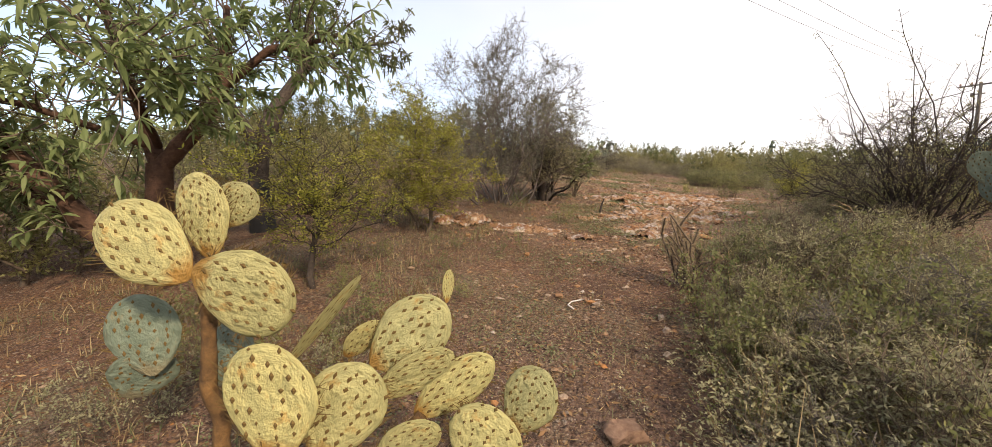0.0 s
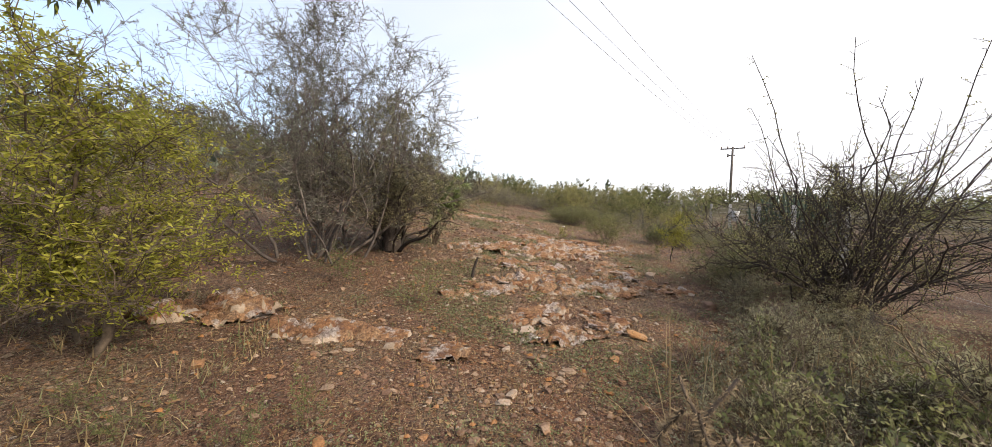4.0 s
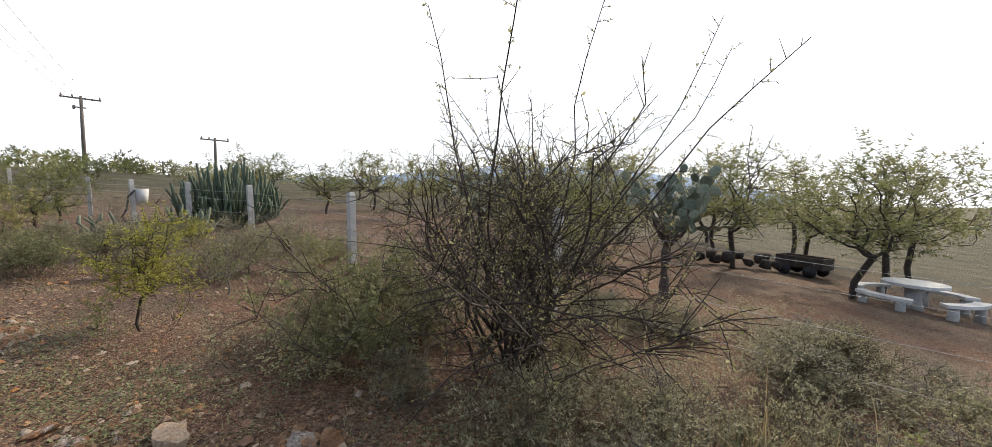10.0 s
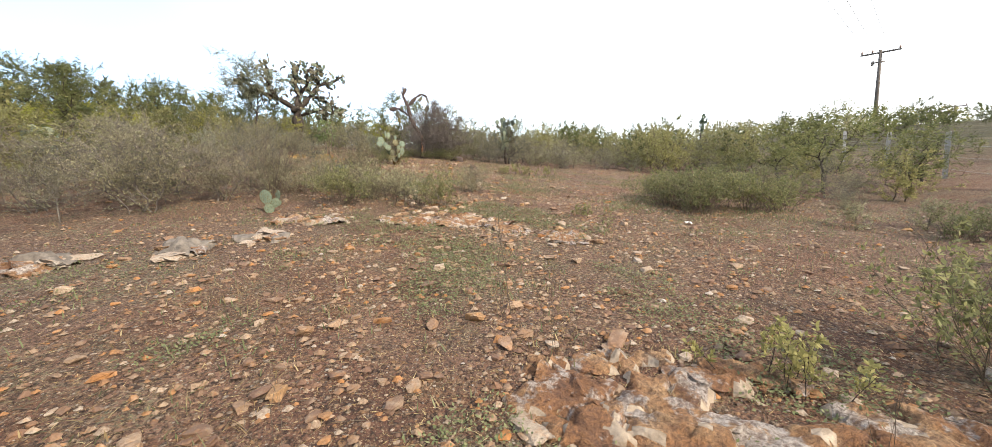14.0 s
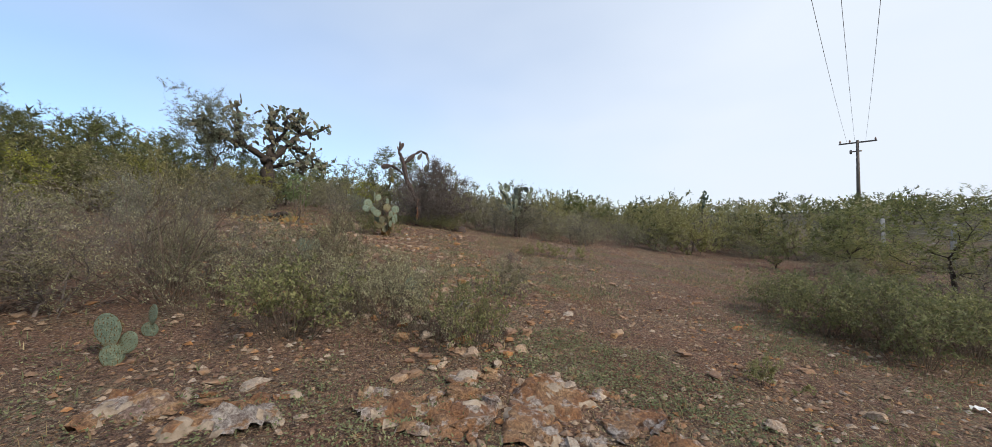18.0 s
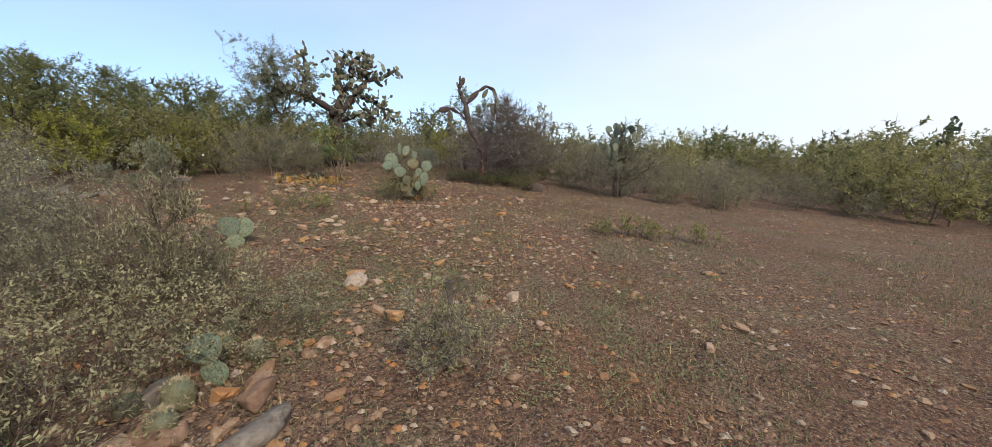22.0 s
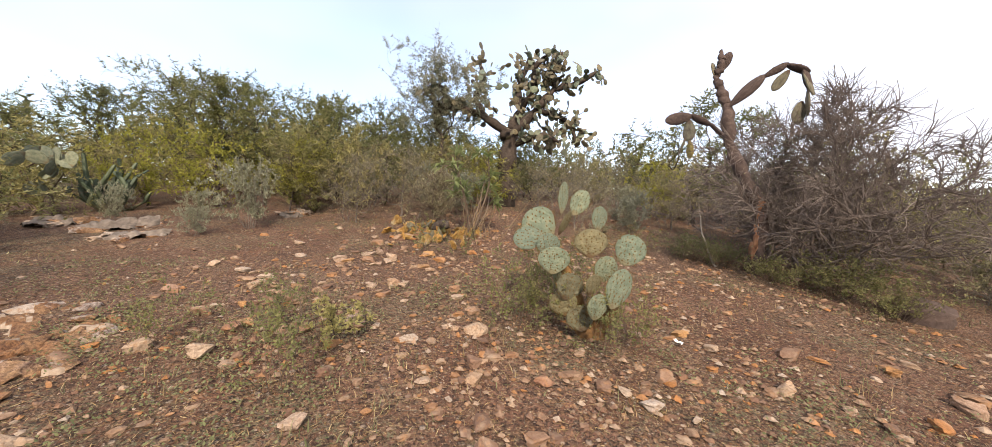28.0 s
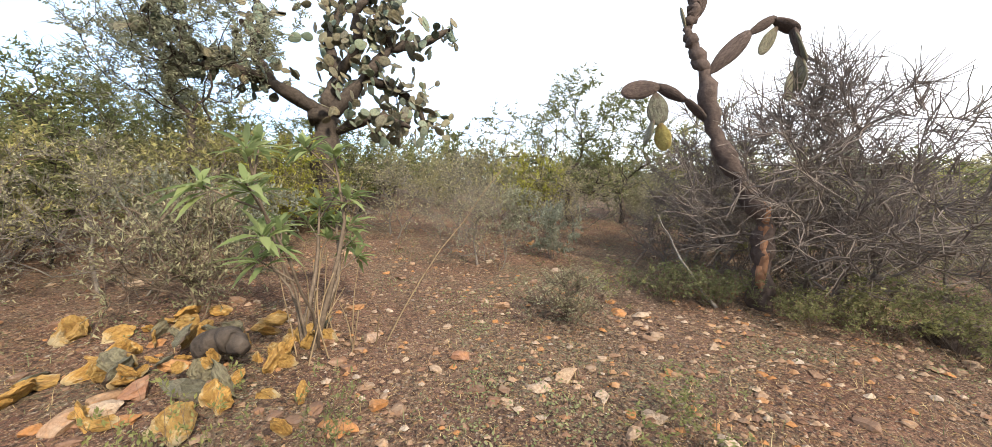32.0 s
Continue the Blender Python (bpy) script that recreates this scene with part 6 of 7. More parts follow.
bush("shrub", "grey-green spreading shrub with dark crooked branches", spot(-2.2, 28.1), 97, BARK_DARK, LEAF_GREY, 2.3, 1.5, 260, 7, 3, 0.02, stems=5, stem_r=0.045, twig=0.26, low=0.1, base=0.2)
THICK_A = bush("mesquite", "olive-green bush closing the thicket", spot(-21.5, 27.0), 121, BARK_BROWN, LEAF_OLIVE, 2.3, 1.45, 90, 4, 6, 0.058, group="green thicket", stems=6, stem_r=0.025, twig=0.3, low=0.03, thin=0.002)
THICK_B = bush("mesquite", "fresh green feathery bush closing the thicket", spot(-22.5, 23.0), 122, BARK_DARK, LEAF_GREEN, 2.7, 1.65, 84, 4, 3, 0.06, 0.35, True, group="green thicket", stems=5, stem_r=0.03, twig=0.34, low=0.08, thin=0.002)
THICK_C = bush("dry_shrub", "grey half-bare bush closing the thicket", spot(-8.0, 33.0), 123, BARK_GREY, LEAF_GREY, 1.7, 1.2, 100, 5, 2, 0.026, group="dry thicket", stems=8, stem_r=0.016, twig=0.26, low=0.03, thin=0.002)
THICK_D = bush("low_shrub", "low grey-green bush on the edge of the open ground", spot(7.5, 24.0), 124, BARK_GREY, LEAF_GREY, 0.9, 0.75, 90, 4, 4, 0.03, group="low scrub", stems=10, stem_r=0.01, twig=0.16, low=0.02)


def fill_brush():
    """Loose brush that closes the view behind the open ground."""
    rnd = random.Random(41)

    def fill(protos, x0, x1, y0, y1, count, gap, lo, hi, bare=None):
        got, tries = [], 0
        while len(got) < count and tries < 60 * count:
            tries += 1
            x, y = rnd.uniform(x0, x1), rnd.uniform(y0, y1)
            if any((x - a) ** 2 + (y - b) ** 2 < gap * gap for a, b in got):
                continue
            if any((x - p.x) ** 2 + (y - p.y) ** 2 < 9 for p in (Vector(e) for _, e, _, _ in PATH)):
                continue
            if bare and (x - bare[0]) ** 2 + (y - bare[1]) ** 2 < bare[2] ** 2:
                continue
            if abs(x - 3.6) < 2.6 and y < 31 and x > 0.5 and y > 20:
                continue
            got.append((x, y))
            s = rnd.uniform(lo, hi)
            copy_thing(rnd.choice(protos), spot(x, y, rnd.uniform(0, 360), s, s * rnd.uniform(0.8, 1.1), 0.03))

    fill([THICK_D, THICK_C, THICK_D, THICK_C, THICK_A], -12, 0.5, 28.5, 37, 44, 1.0, 0.8, 1.3)
    fill([THICK_A, THICK_C, THICK_A, THICK_B, THICK_B], -21, -13.4, 20.5, 33, 48, 1.25, 0.7, 1.15)
    fill([THICK_A, THICK_C, THICK_D, THICK_D, THICK_B], -20, -6.8, 9, 17.2, 40, 1.2, 0.5, 0.85, (-9.6, 12.2, 2.6))
    fill([THICK_D, THICK_C, THICK_D, THICK_A], -3, 13, 30.5, 46, 95, 1.0, 0.8, 1.25)
    fill([THICK_D, THICK_C, THICK_A, THICK_D, THICK_B], 7.4, 14, 19, 34, 28, 1.2, 0.5, 0.85, (13.2, 21.0, 3.4))
    fill([THICK_D, LOW_C, THICK_C, LOW_A], 5.6, 10.8, 8.5, 16.5, 34, 0.8, 0.5, 1.0)
    fill([THICK_D, THICK_C], 3.4, 5.4, -4.0, 1.2, 10, 0.9, 0.6, 1.0)
    fill([THICK_A, THICK_C, THICK_B, THICK_D], -19, -8.0, -5, 9, 34, 1.4, 0.7, 1.2)


fill_brush()


# ---- fence, poles and the field beyond ----
FENCE = [(2.7, -4.7), (4.9, 0.0), (7.1, 4.75), (8.9, 9.3), (11.5, 14.4), (12.6, 18.1), (13.5, 21.9), (14.4, 25.6), (15.4, 29.8), (16.5, 34.4)]


def build_fence():
    g = Geo()
    w = 0.07
    rows = ((-0.4, w), (1.68, w), (1.74, w * 0.72))
    for z, s in rows:
        g.v += [Vector((sx * s, sy * s, z)) for sx, sy in ((-1, -1), (1, -1), (1, 1), (-1, 1))]
    for r in range(2):
        for k in range(4):
            a, b = 4 * r + k, 4 * r + (k + 1) % 4
            g.f.append((a, b, b + 4, a + 4))
    g.f.append((8, 9, 10, 11))
    me = g.mesh("fence_post", CONCRETE, False)
    rnd = random.Random(2)
    tops = []
    for x, y in FENCE:
        m = Matrix.Translation((x, y, gz(x, y))) @ Matrix.Rotation(radians(rnd.gauss(0, 2.5)), 4, "X") @ Matrix.Rotation(radians(-24 + rnd.gauss(0, 4)), 4, "Z")
        single("fence_post", me, CONCRETE, "weathered square concrete fence post", "fence post", m, "field fence", smooth=False)
        tops.append(m)
    for h in (0.4, 0.85, 1.25, 1.52):
        wire = Geo()
        for a, b in zip(tops, tops[1:]):
            p, q = a @ Vector((-0.075, 0, h)), b @ Vector((-0.075, 0, h))
            pts = [p.lerp(q, t / 6) - Vector((0, 0, 0.05 * math.sin(math.pi * t / 6))) for t in range(7)]
            wire.tube(pts, [0.0035] * 7, 4)
            for t in range(1, 34):
                c = p.lerp(q, t / 34) - Vector((0, 0, 0.05 * math.sin(math.pi * t / 34)))
                wire.tube([c + Vector((rnd.uniform(-0.015, 0.015), 0, 0.02)), c - Vector((rnd.uniform(-0.015, 0.015), 0, 0.02))], [0.002, 0.002], 3)
        single("fence_wire", wire, WIRE, "sagging barbed wire strung between concrete posts", "fence wire", group="field fence")


build_fence()

# white bucket with a black hose hung on a post
bk = thing("bucket", "white plastic bucket with a black hose hung on the fence post", "bucket", facing(13.75, 21.8, 0, -0.75))
g = Geo()
g.tube([Vector((0, 0, 0)), Vector((0, 0, 0.3)), Vector((0, 0, 0.62))], [0.17, 0.2, 0.22], 14, True)
part("body", g, LIME, bk)
g = Geo()
g.tube([Vector((-0.25, 0, 0.55)), Vector((-0.5, 0, 0.3)), Vector((-0.55, 0.02, -0.2)), Vector((-0.75, 0, -0.5)), Vector((-0.6, 0, -0.74))], [0.035] * 5, 7)
part("hose", g, BLACK, bk)


def build_pole(x, y, top_z, arm, yaw, label, lower=True):
    z0 = slope(x, y)
    ob = thing("utility_pole", label, "utility pole", Matrix.Translation((x, y, z0)) @ Matrix.Rotation(radians(yaw), 4, "Z"), "power line")
    h = top_z - z0
    g = Geo()
    g.tube([Vector((0, 0, -1)), Vector((0, 0, h * 0.5)), Vector((0, 0, h))], [0.26, 0.22, 0.17], 10, True)
    part("pole", g, POLE_WOOD, ob)
    g = Geo()
    g.box((-arm / 2, -0.1, h - 0.45), (arm / 2, 0.1, h - 0.25))
    part("crossarm", g, POLE_WOOD, ob, smooth=False)
    for u in (-0.46, -0.2, 0.46):
        g = Geo()
        g.tube([Vector((u * arm, 0, h - 0.25)), Vector((u * arm, 0, h - 0.1)), Vector((u * arm, 0, h + 0.15))], [0.05, 0.13, 0.07], 8, True)
        part("insulator", g, PORCELAIN, ob)
    if lower:
        g = Geo()
        g.box((-0.9, -0.08, h - 1.75), (0.5, 0.08, h - 1.58))
        g.tube([Vector((-0.75, 0, h - 2.0)), Vector((-0.75, 0, h - 1.4))], [0.14, 0.14], 8, True)
        part("bracket", g, STEEL, ob)
    return ob


build_pole(45.3, 75.4, 14.8, 4.2, -36, "tall wooden power pole with a crossarm and insulators")
build_pole(55.2, 63.0, 10.1, 3.9, -36, "wooden power pole with a plain crossarm above the brush", False)
build_pole(88.0, 116.0, 9.0, 3.6, -36, "far wooden power pole on the horizon", False)
build_pole(-34.6, -33.6, 13.0, 4.2, -36, "wooden power pole with a crossarm behind the trail", False)
for off in (-1.2, -0.3, 0.9):
    g = Geo()
    a, b = Vector((45.3 + 0.8 * off, 75.4 - 0.59 * off, 14.8)), Vector((-34.6 + 0.8 * off, -33.6 - 0.59 * off, 13.0))
    g.tube([a.lerp(b, t / 30) - Vector((0, 0, 2.4 * math.sin(math.pi * t / 30))) for t in range(31)], [0.011] * 31, 5)
    single("power_line", g, STEEL, "thin dark overhead power wire", "power line", group="power line")


def build_picnic():
    """Whitewashed round table and curved benches in the field, under the trees."""
    m = Matrix.Translation((13.1, -4.7, gz(13.1, -4.7))) @ Matrix.Diagonal((0.8, 0.8, 0.95, 1))
    ob = thing("round_table", "round whitewashed concrete table on a thick pedestal", "table", m)
    g = Geo()
    g.tube([Vector((0, 0, 0.68)), Vector((0, 0, 0.76))], [0.8, 0.8], 24, True)
    part("tabletop", g, LIME, ob, smooth=False)
    g = Geo()
    g.tube([Vector((0, 0, -0.1)), Vector((0, 0, 0.3)), Vector((0, 0, 0.7))], [0.3, 0.2, 0.28], 12, True)
    part("pedestal", g, CONCRETE, ob)
    for k in range(4):
        bench = thing("bench", "low curved whitewashed concrete bench", "bench", m @ Matrix.Rotation(radians(90 * k + 20), 4, "Z"), "benches round the table")
        seat, legs = Geo(), Geo()
        for j in range(9):
            a = radians(-32 + 8 * j)
            for r in (1.25, 1.6):
                for z in (0.38, 0.46):
                    seat.v.append(Vector((r * math.cos(a), r * math.sin(a), z)))
        for j in range(8):
            o = 4 * j
            seat.f += [(o, o + 4, o + 5, o + 1), (o + 2, o + 3, o + 7, o + 6), (o + 1, o + 5, o + 7, o + 3), (o, o + 2, o + 6, o + 4)]
        seat.f += [(0, 1, 3, 2), (32, 34, 35, 33)]
        part("seat", seat, LIME, bench, smooth=False)
        for j in (-22, 22):
            leg = Geo()
            a = radians(j)
            leg.tube([Vector((1.42 * math.cos(a), 1.42 * math.sin(a), -0.08)), Vector((1.42 * math.cos(a), 1.42 * math.sin(a), 0.38))], [0.14, 0.12], 8, True)
            part("leg", leg, CONCRETE, bench)
    # added dark lumps that stand in for the shadowy band beneath the trees
    wall = Geo()
    rnd = random.Random(77)
    for k in range(15):
        x, y = 17.0 + rnd.gauss(0, 0.25) + 0.05 * k, -0.6 - 0.3 * k
        wall.lump(Vector((x, y, gz(x, y) + 0.28 + 0.2 * (k % 2))), (0.24, 0.22, 0.2), rnd, 5, 8, 0.2, 4)
    single("stone_wall", wall, BARK_DARK, "row of dark lumps added for the band of shade under the trees", "wall")


build_picnic()


def build_trailer():
    """Dark low trailer standing under the trees."""
    ob = thing("trailer", "dark weathered flat trailer parked under the trees", "trailer", facing(17.2, -4.3, 35, 0.0) @ Matrix.Diagonal((0.7, 0.7, 0.75, 1)))
    g = Geo()
    g.box((-1.1, -0.55, 0.42), (1.1, 0.55, 0.5))
    for x0, y0, x1, y1 in ((-1.1, -0.55, 1.1, -0.49), (-1.1, 0.49, 1.1, 0.55), (-1.1, -0.49, -1.04, 0.49), (1.04, -0.49, 1.1, 0.49)):
        g.box((x0, y0, 0.5), (x1, y1, 0.98))
    part("body", g, BARK_DARK, ob, smooth=False)
    for x in (-0.6, 0.6):
        for y in (-0.62, 0.62):
            w = Geo()
            w.tube([Vector((x, y - 0.08, 0.3)), Vector((x, y + 0.08, 0.3))], [0.3, 0.3], 14, True)
            part("wheel", w, BLACK, ob)


build_trailer()


def field_tree(m, seed, height, leaf, label):
    return bush("field_tree", label, m, seed, BARK_DARK, leaf, height, 0.58 * height, 190, 5, 3, 0.07, 0.4, True, category="tree", group="field trees", stems=4, stem_r=0.09, twig=0.5, low=0.3)


FT_A = field_tree(spot(15.5, -5.6), 101, 5.0, LEAF_OLIVE, "spreading mesquite tree with dark stems in the fenced field")
FT_B = field_tree(spot(16.8, -1.7), 102, 4.6, LEAF_GREEN, "flat-topped green mesquite tree in the fenced field")
spread_copies(FT_A, [(21, 3.5, 1.0, 1.0), (24, -3.5, 1.2, 1.2), (19.5, -9.5, 1.1, 1.1), (20.0, 9.5, 0.85, 0.8), (26, 7.0, 1.1, 1.1), (23, 14, 0.9, 0.85), (30, 0, 1.3, 1.3), (27, -9, 1.3, 1.3), (33, 10, 1.2, 1.2), (28, 19, 1.0, 0.9), (36, 25, 1.1, 1.0), (24, 27, 0.9, 0.8)])
spread_copies(FT_B, [(13.4, -3.4, 0.9, 0.9), (16.8, 5.0, 0.75, 0.7), (16.2, 3.2, 0.85, 0.8), (22, -7, 1.0, 1.0), (18.5, 5.8, 0.8, 0.8), (25, 2, 1.1, 1.1), (29, -5, 1.3, 1.2), (22.5, 19.5, 0.8, 0.7), (31, 15, 1.1, 1.0), (35, 5, 1.3, 1.2), (41, 18, 1.3, 1.1), (33, 32, 1.1, 0.9)])
rw = random.Random(13)
for k in range(14):
    deadwood = Geo()
    limb(deadwood, rw, Vector((0, 0, rw.uniform(0.02, 0.12))), Vector((rw.gauss(0, 1), rw.gauss(0, 1), 0.06)).normalized(), rw.uniform(0.8, 2.2), 0.06, 0.02, 5, 0.12, 0, 5)
    single("dead_branch", deadwood, BARK_DARK, "dark dead branch lying in the field", "branch", spot(12.1 + rw.uniform(-0.8, 0.8), 4.1 + rw.uniform(-0.5, 0.5)), "dead branches")



# ---- the wooded hillside in the distance ----
def far_bush(name, label, seed, leaf, height, m):
    return bush(name, label, m, seed, BARK_BROWN, leaf, 1.05 * height, 0.7 * height, 40, 3, 5, 0.11, 0.45, group="hillside brush", stems=5, stem_r=0.03, twig=0.45, low=0.02)


FAR = [far_bush("hillside_bush", "green bush on the brushy hillside", 111, LEAF_GREEN, 2.3, spot(-24, 24)), far_bush("hillside_bush", "olive bush on the brushy hillside", 112, LEAF_OLIVE, 2.1, spot(-22, 29)),
       far_bush("hillside_bush", "grey dry bush on the brushy hillside", 113, LEAF_GREY, 1.9, spot(-6, 38)), far_bush("hillside_bush", "dark green bush on the brushy hillside", 114, LEAF_DARK, 2.6, spot(6, 44))]


def scatter_hill():
    rnd = random.Random(7)
    placed, tries = [], 0
    while len(placed) < 270 and tries < 9000:
        tries += 1
        x, y = rnd.uniform(-62, 62), rnd.uniform(-6, 88)
        near = x > -19.5 and y < 32 and x < 18
        lane = abs(x - 3.5 - 0.09 * (y - 25)) < 4.0 and y < 31
        field = x > 15 + 0.22 * y - 4 and y < 40
        if near or lane or field or any((x - a) ** 2 + (y - b) ** 2 < 2.3 ** 2 for a, b in placed):
            continue
        if math.hypot(x, y - 15) > 50 and rnd.random() < 0.45:
            continue
        placed.append((x, y))
        s = rnd.uniform(0.75, 1.3) * (1.45 if x < -18 else 1.1)
        copy_thing(rnd.choice(FAR), spot(x, y, rnd.uniform(0, 360), s, s * rnd.uniform(0.75, 1.05), 0.05))


scatter_hill()


def far_woods():
    """Brush past the hillside: clumps of leaves too far off to count."""
    rnd = random.Random(19)
    for name, leaf, count in (("far_brush", LEAF_OLIVE, 700), ("far_brush", LEAF_DARK, 900), ("far_brush", LEAF_GREEN, 260)):
        g = Geo()
        for _ in range(count):
            a, r = rnd.uniform(-2.2, 1.9), 62 + 260 * rnd.random() ** 1.5
            x, y = r * math.sin(a), 15 + r * math.cos(a)
            z, h = slope(x, y), rnd.uniform(1.0, 2.3) * (1.2 if x < -20 else 1.0)
            w = h * rnd.uniform(0.6, 1.0)
            for k in range(64):
                u = heading(rnd, 0, 100)
                q = Vector((x + u.x * w * rnd.uniform(0.6, 1.0), y + u.y * w * rnd.uniform(0.6, 1.0), z + max(0.05, u.z) * h * rnd.uniform(0.6, 1.0)))
                g.leaf(q, heading(rnd, 20, 110), heading(rnd, 0, 90), h * 0.17, h * 0.13)
        single(name, g, leaf, "distant brush covering the far slopes", "brush", kind="stuff", smooth=False)


far_woods()


# ---- rock ledges and stones ----
def slab_shapes(mat, seed):
    out = []
    for k in range(9):
        g = Geo()
        rk = random.Random(seed + k)
        g.lump(Vector((0, 0, 0)), (1.0, rk.uniform(0.5, 0.9), rk.uniform(0.3, 0.5)), rk, 7, 11, 0.3, 6)
        out.append(g.mesh("slab", mat, False))
    return out


SLABS, PALE_SLABS = slab_shapes(LEDGE, 600), slab_shapes(PALE_STONE, 640)


def bedrock(x, y, w, d, h, turn, seed):
    """Bare rock breaking the soil: low terraced plates, cut by cracks."""
    c, s = math.cos(radians(turn)), math.sin(radians(turn))
    step = 0.032
    nx, ny = int(w / step), int(d / step)
    g, keep, step_at = Geo(), [], []
    o = Vector((seed * 7.3, seed * 3.1, 0))
    for j in range(ny + 1):
        for i in range(nx + 1):
            lx, ly = (i / nx - 0.5) * w, (j / ny - 0.5) * d
            px, py = c * lx - s * ly, s * lx + c * ly
            v = Vector((lx, ly, 0))
            jit = v + 0.05 * Vector((noise.noise(v * 5 + o), noise.noise(v * 5 - o), 0))
            edge = 1 - (2 * lx / w) ** 2 - (2 * ly / d) ** 2
            m = 0.42 * edge + 0.8 * noise.noise(v * 1.9 + o) + 0.45 * noise.noise(v * 5.0 + o) - 0.03
            dist = noise.voronoi(Vector((jit.x * 2.6, jit.y * 4.6, seed * 1.7)))[0]
            crack = max(0.0, 1 - (dist[1] - dist[0]) / 0.16)
            q = max(0.0, m) * 2.4
            tier = math.floor(q) + min(1.0, (q - math.floor(q)) / 0.3)
            z = h * min(1.5, tier * 0.6) - 0.06 * crack + 0.026 * noise.noise(v * 8 + o) + 0.022 * noise.noise(v * 17 + o)
            keep.append(m > 0.02 and edge > 0.0)
            step_at.append(q - math.floor(q) + (0.35 if noise.noise(v * 3.3 - o) < -0.12 else 0.0))
            g.v.append(Vector((px, py, fine_gz(x + px, y + py) - gz(x, y) + (z if m > 0.02 else -0.03))))
    n = nx + 1
    for j in range(ny):
        for i in range(nx):
            q = (j * n + i, j * n + i + 1, (j + 1) * n + i + 1, (j + 1) * n + i)
            if any(keep[k] for k in q):
                g.f.append(q)
    used = sorted({k for q in g.f for k in q})
    back = {k: i for i, k in enumerate(used)}
    pale = [int(sum(step_at[k] for k in q) < 1.15) for q in g.f]
    g.v = [g.v[k] for k in used]
    g.f = [tuple(back[k] for k in q) for q in g.f]
    return g, pale


def ledge(x, y, w, d, h, seed, label="low ochre rock ledge, cracked and worn, breaking the soil", pale=0.12, turn=0.0):
    """A worn outcrop with loose slabs lying on and round it."""
    rnd = random.Random(seed)
    top = thing("rock_ledge", label, "rock", Matrix.Translation((x, y, gz(x, y))), "rock ledges")
    c, s = math.cos(radians(turn)), math.sin(radians(turn))
    rock, rim = bedrock(x, y, w, d, h, turn, seed)
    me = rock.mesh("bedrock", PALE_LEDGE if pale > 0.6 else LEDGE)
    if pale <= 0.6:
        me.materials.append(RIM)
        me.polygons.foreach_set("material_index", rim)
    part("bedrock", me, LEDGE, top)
    for k in range(int(5 + 9 * w * d) + (6 if pale > 0.6 else 0)):
        a, r = rnd.uniform(0, 6.283), math.sqrt(rnd.random())
        lx, ly = r * math.cos(a) * w / 2, r * math.sin(a) * d / 2
        px, py = c * lx - s * ly, s * lx + c * ly
        size = (0.05 if pale > 0.6 else 0.035) + (0.16 if pale > 0.6 else 0.10) * rnd.random() ** 2
        z = gz(x + px, y + py) - gz(x, y) + h * 0.5 * (1 - r) + 0.1 * size
        m = Matrix.Translation((px, py, z)) @ Euler((rnd.gauss(0, 0.15), rnd.gauss(0, 0.15), radians(turn) + rnd.gauss(0, 0.8))).to_matrix().to_4x4() @ Matrix.Diagonal((size * 1.25, size, size * rnd.uniform(0.7, 1.1), 1))
        part("slab", rnd.choice(PALE_SLABS if rnd.random() < 0.6 * pale else SLABS), LEDGE, top, at=m)


for k, (x, y, w, d, h, t) in enumerate(((1.15, 8.7, 3.0, 1.8, 0.10, 20), (-0.6, 8.3, 1.4, 1.0, 0.08, 60), (1.2, 5.8, 2.6, 1.3, 0.09, 10), (0.9, 4.2, 2.0, 1.1, 0.06, 30), (1.9, 10.2, 3.2, 1.7, 0.08, -20),
                                        (-1.4, 14.65, 2.3, 0.9, 0.06, 12), (2.4, 7.2, 1.8, 1.0, 0.07, 70), (-1.4, 3.35, 2.4, 0.6, 0.08, -8), (-3.3, 3.75, 1.8, 0.8, 0.14, 10), (0.4, 7.0, 2.0, 0.9, 0.06, 0),
                                        (3.4, 9.8, 1.8, 1.0, 0.06, 40), (-3.45, 14.05, 1.3, 0.7, 0.07, 15), (2.9, 6.2, 1.2, 0.7, 0.06, 0), (-0.2, 5.3, 1.5, 0.8, 0.05, 45), (0.75, 10.6, 1.2, 0.7, 0.07, -25), (0.3, 14.2, 1.7, 0.7, 0.05, -15),
                                        (-7.9, 18.9, 1.5, 0.9, 0.04, 15))):
    ledge(x, y, w, d, h, k + 1, turn=t, pale=0.35 if k in (3, 7) else 0.1)
for k, (x, y, w, d, h) in enumerate(((-3.5, 13.0, 0.75, 0.5, 0.10), (-4.0, 12.35, 0.65, 0.55, 0.12), (-5.1, 11.6, 0.8, 0.6, 0.13), (-11.6, 18.7, 0.9, 0.5, 0.09), (-12.6, 18.3, 1.1, 0.6, 0.13), (-13.4, 17.5, 1.0, 0.6, 0.14), (-12.9, 21.0, 0.8, 0.6, 0.12), (-5.9, 11.0, 0.9, 0.6, 0.1))):
    ledge(x, y, w, d, h, k + 31, "pale limestone outcrop among red soil, cracked and pitted", 0.75, 25 * k)

STONE_SHAPES = []
for k in range(14):
    g = Geo()
    rk = random.Random(500 + k)
    g.lump(Vector((0, 0, 0)), (1.0, rk.uniform(0.62, 0.95), rk.uniform(0.36, 0.62)), rk, 9, 14, 0.26, 7)
    STONE_SHAPES.append(g.mesh("stone", STONE, False))
PALE_SHAPES = []
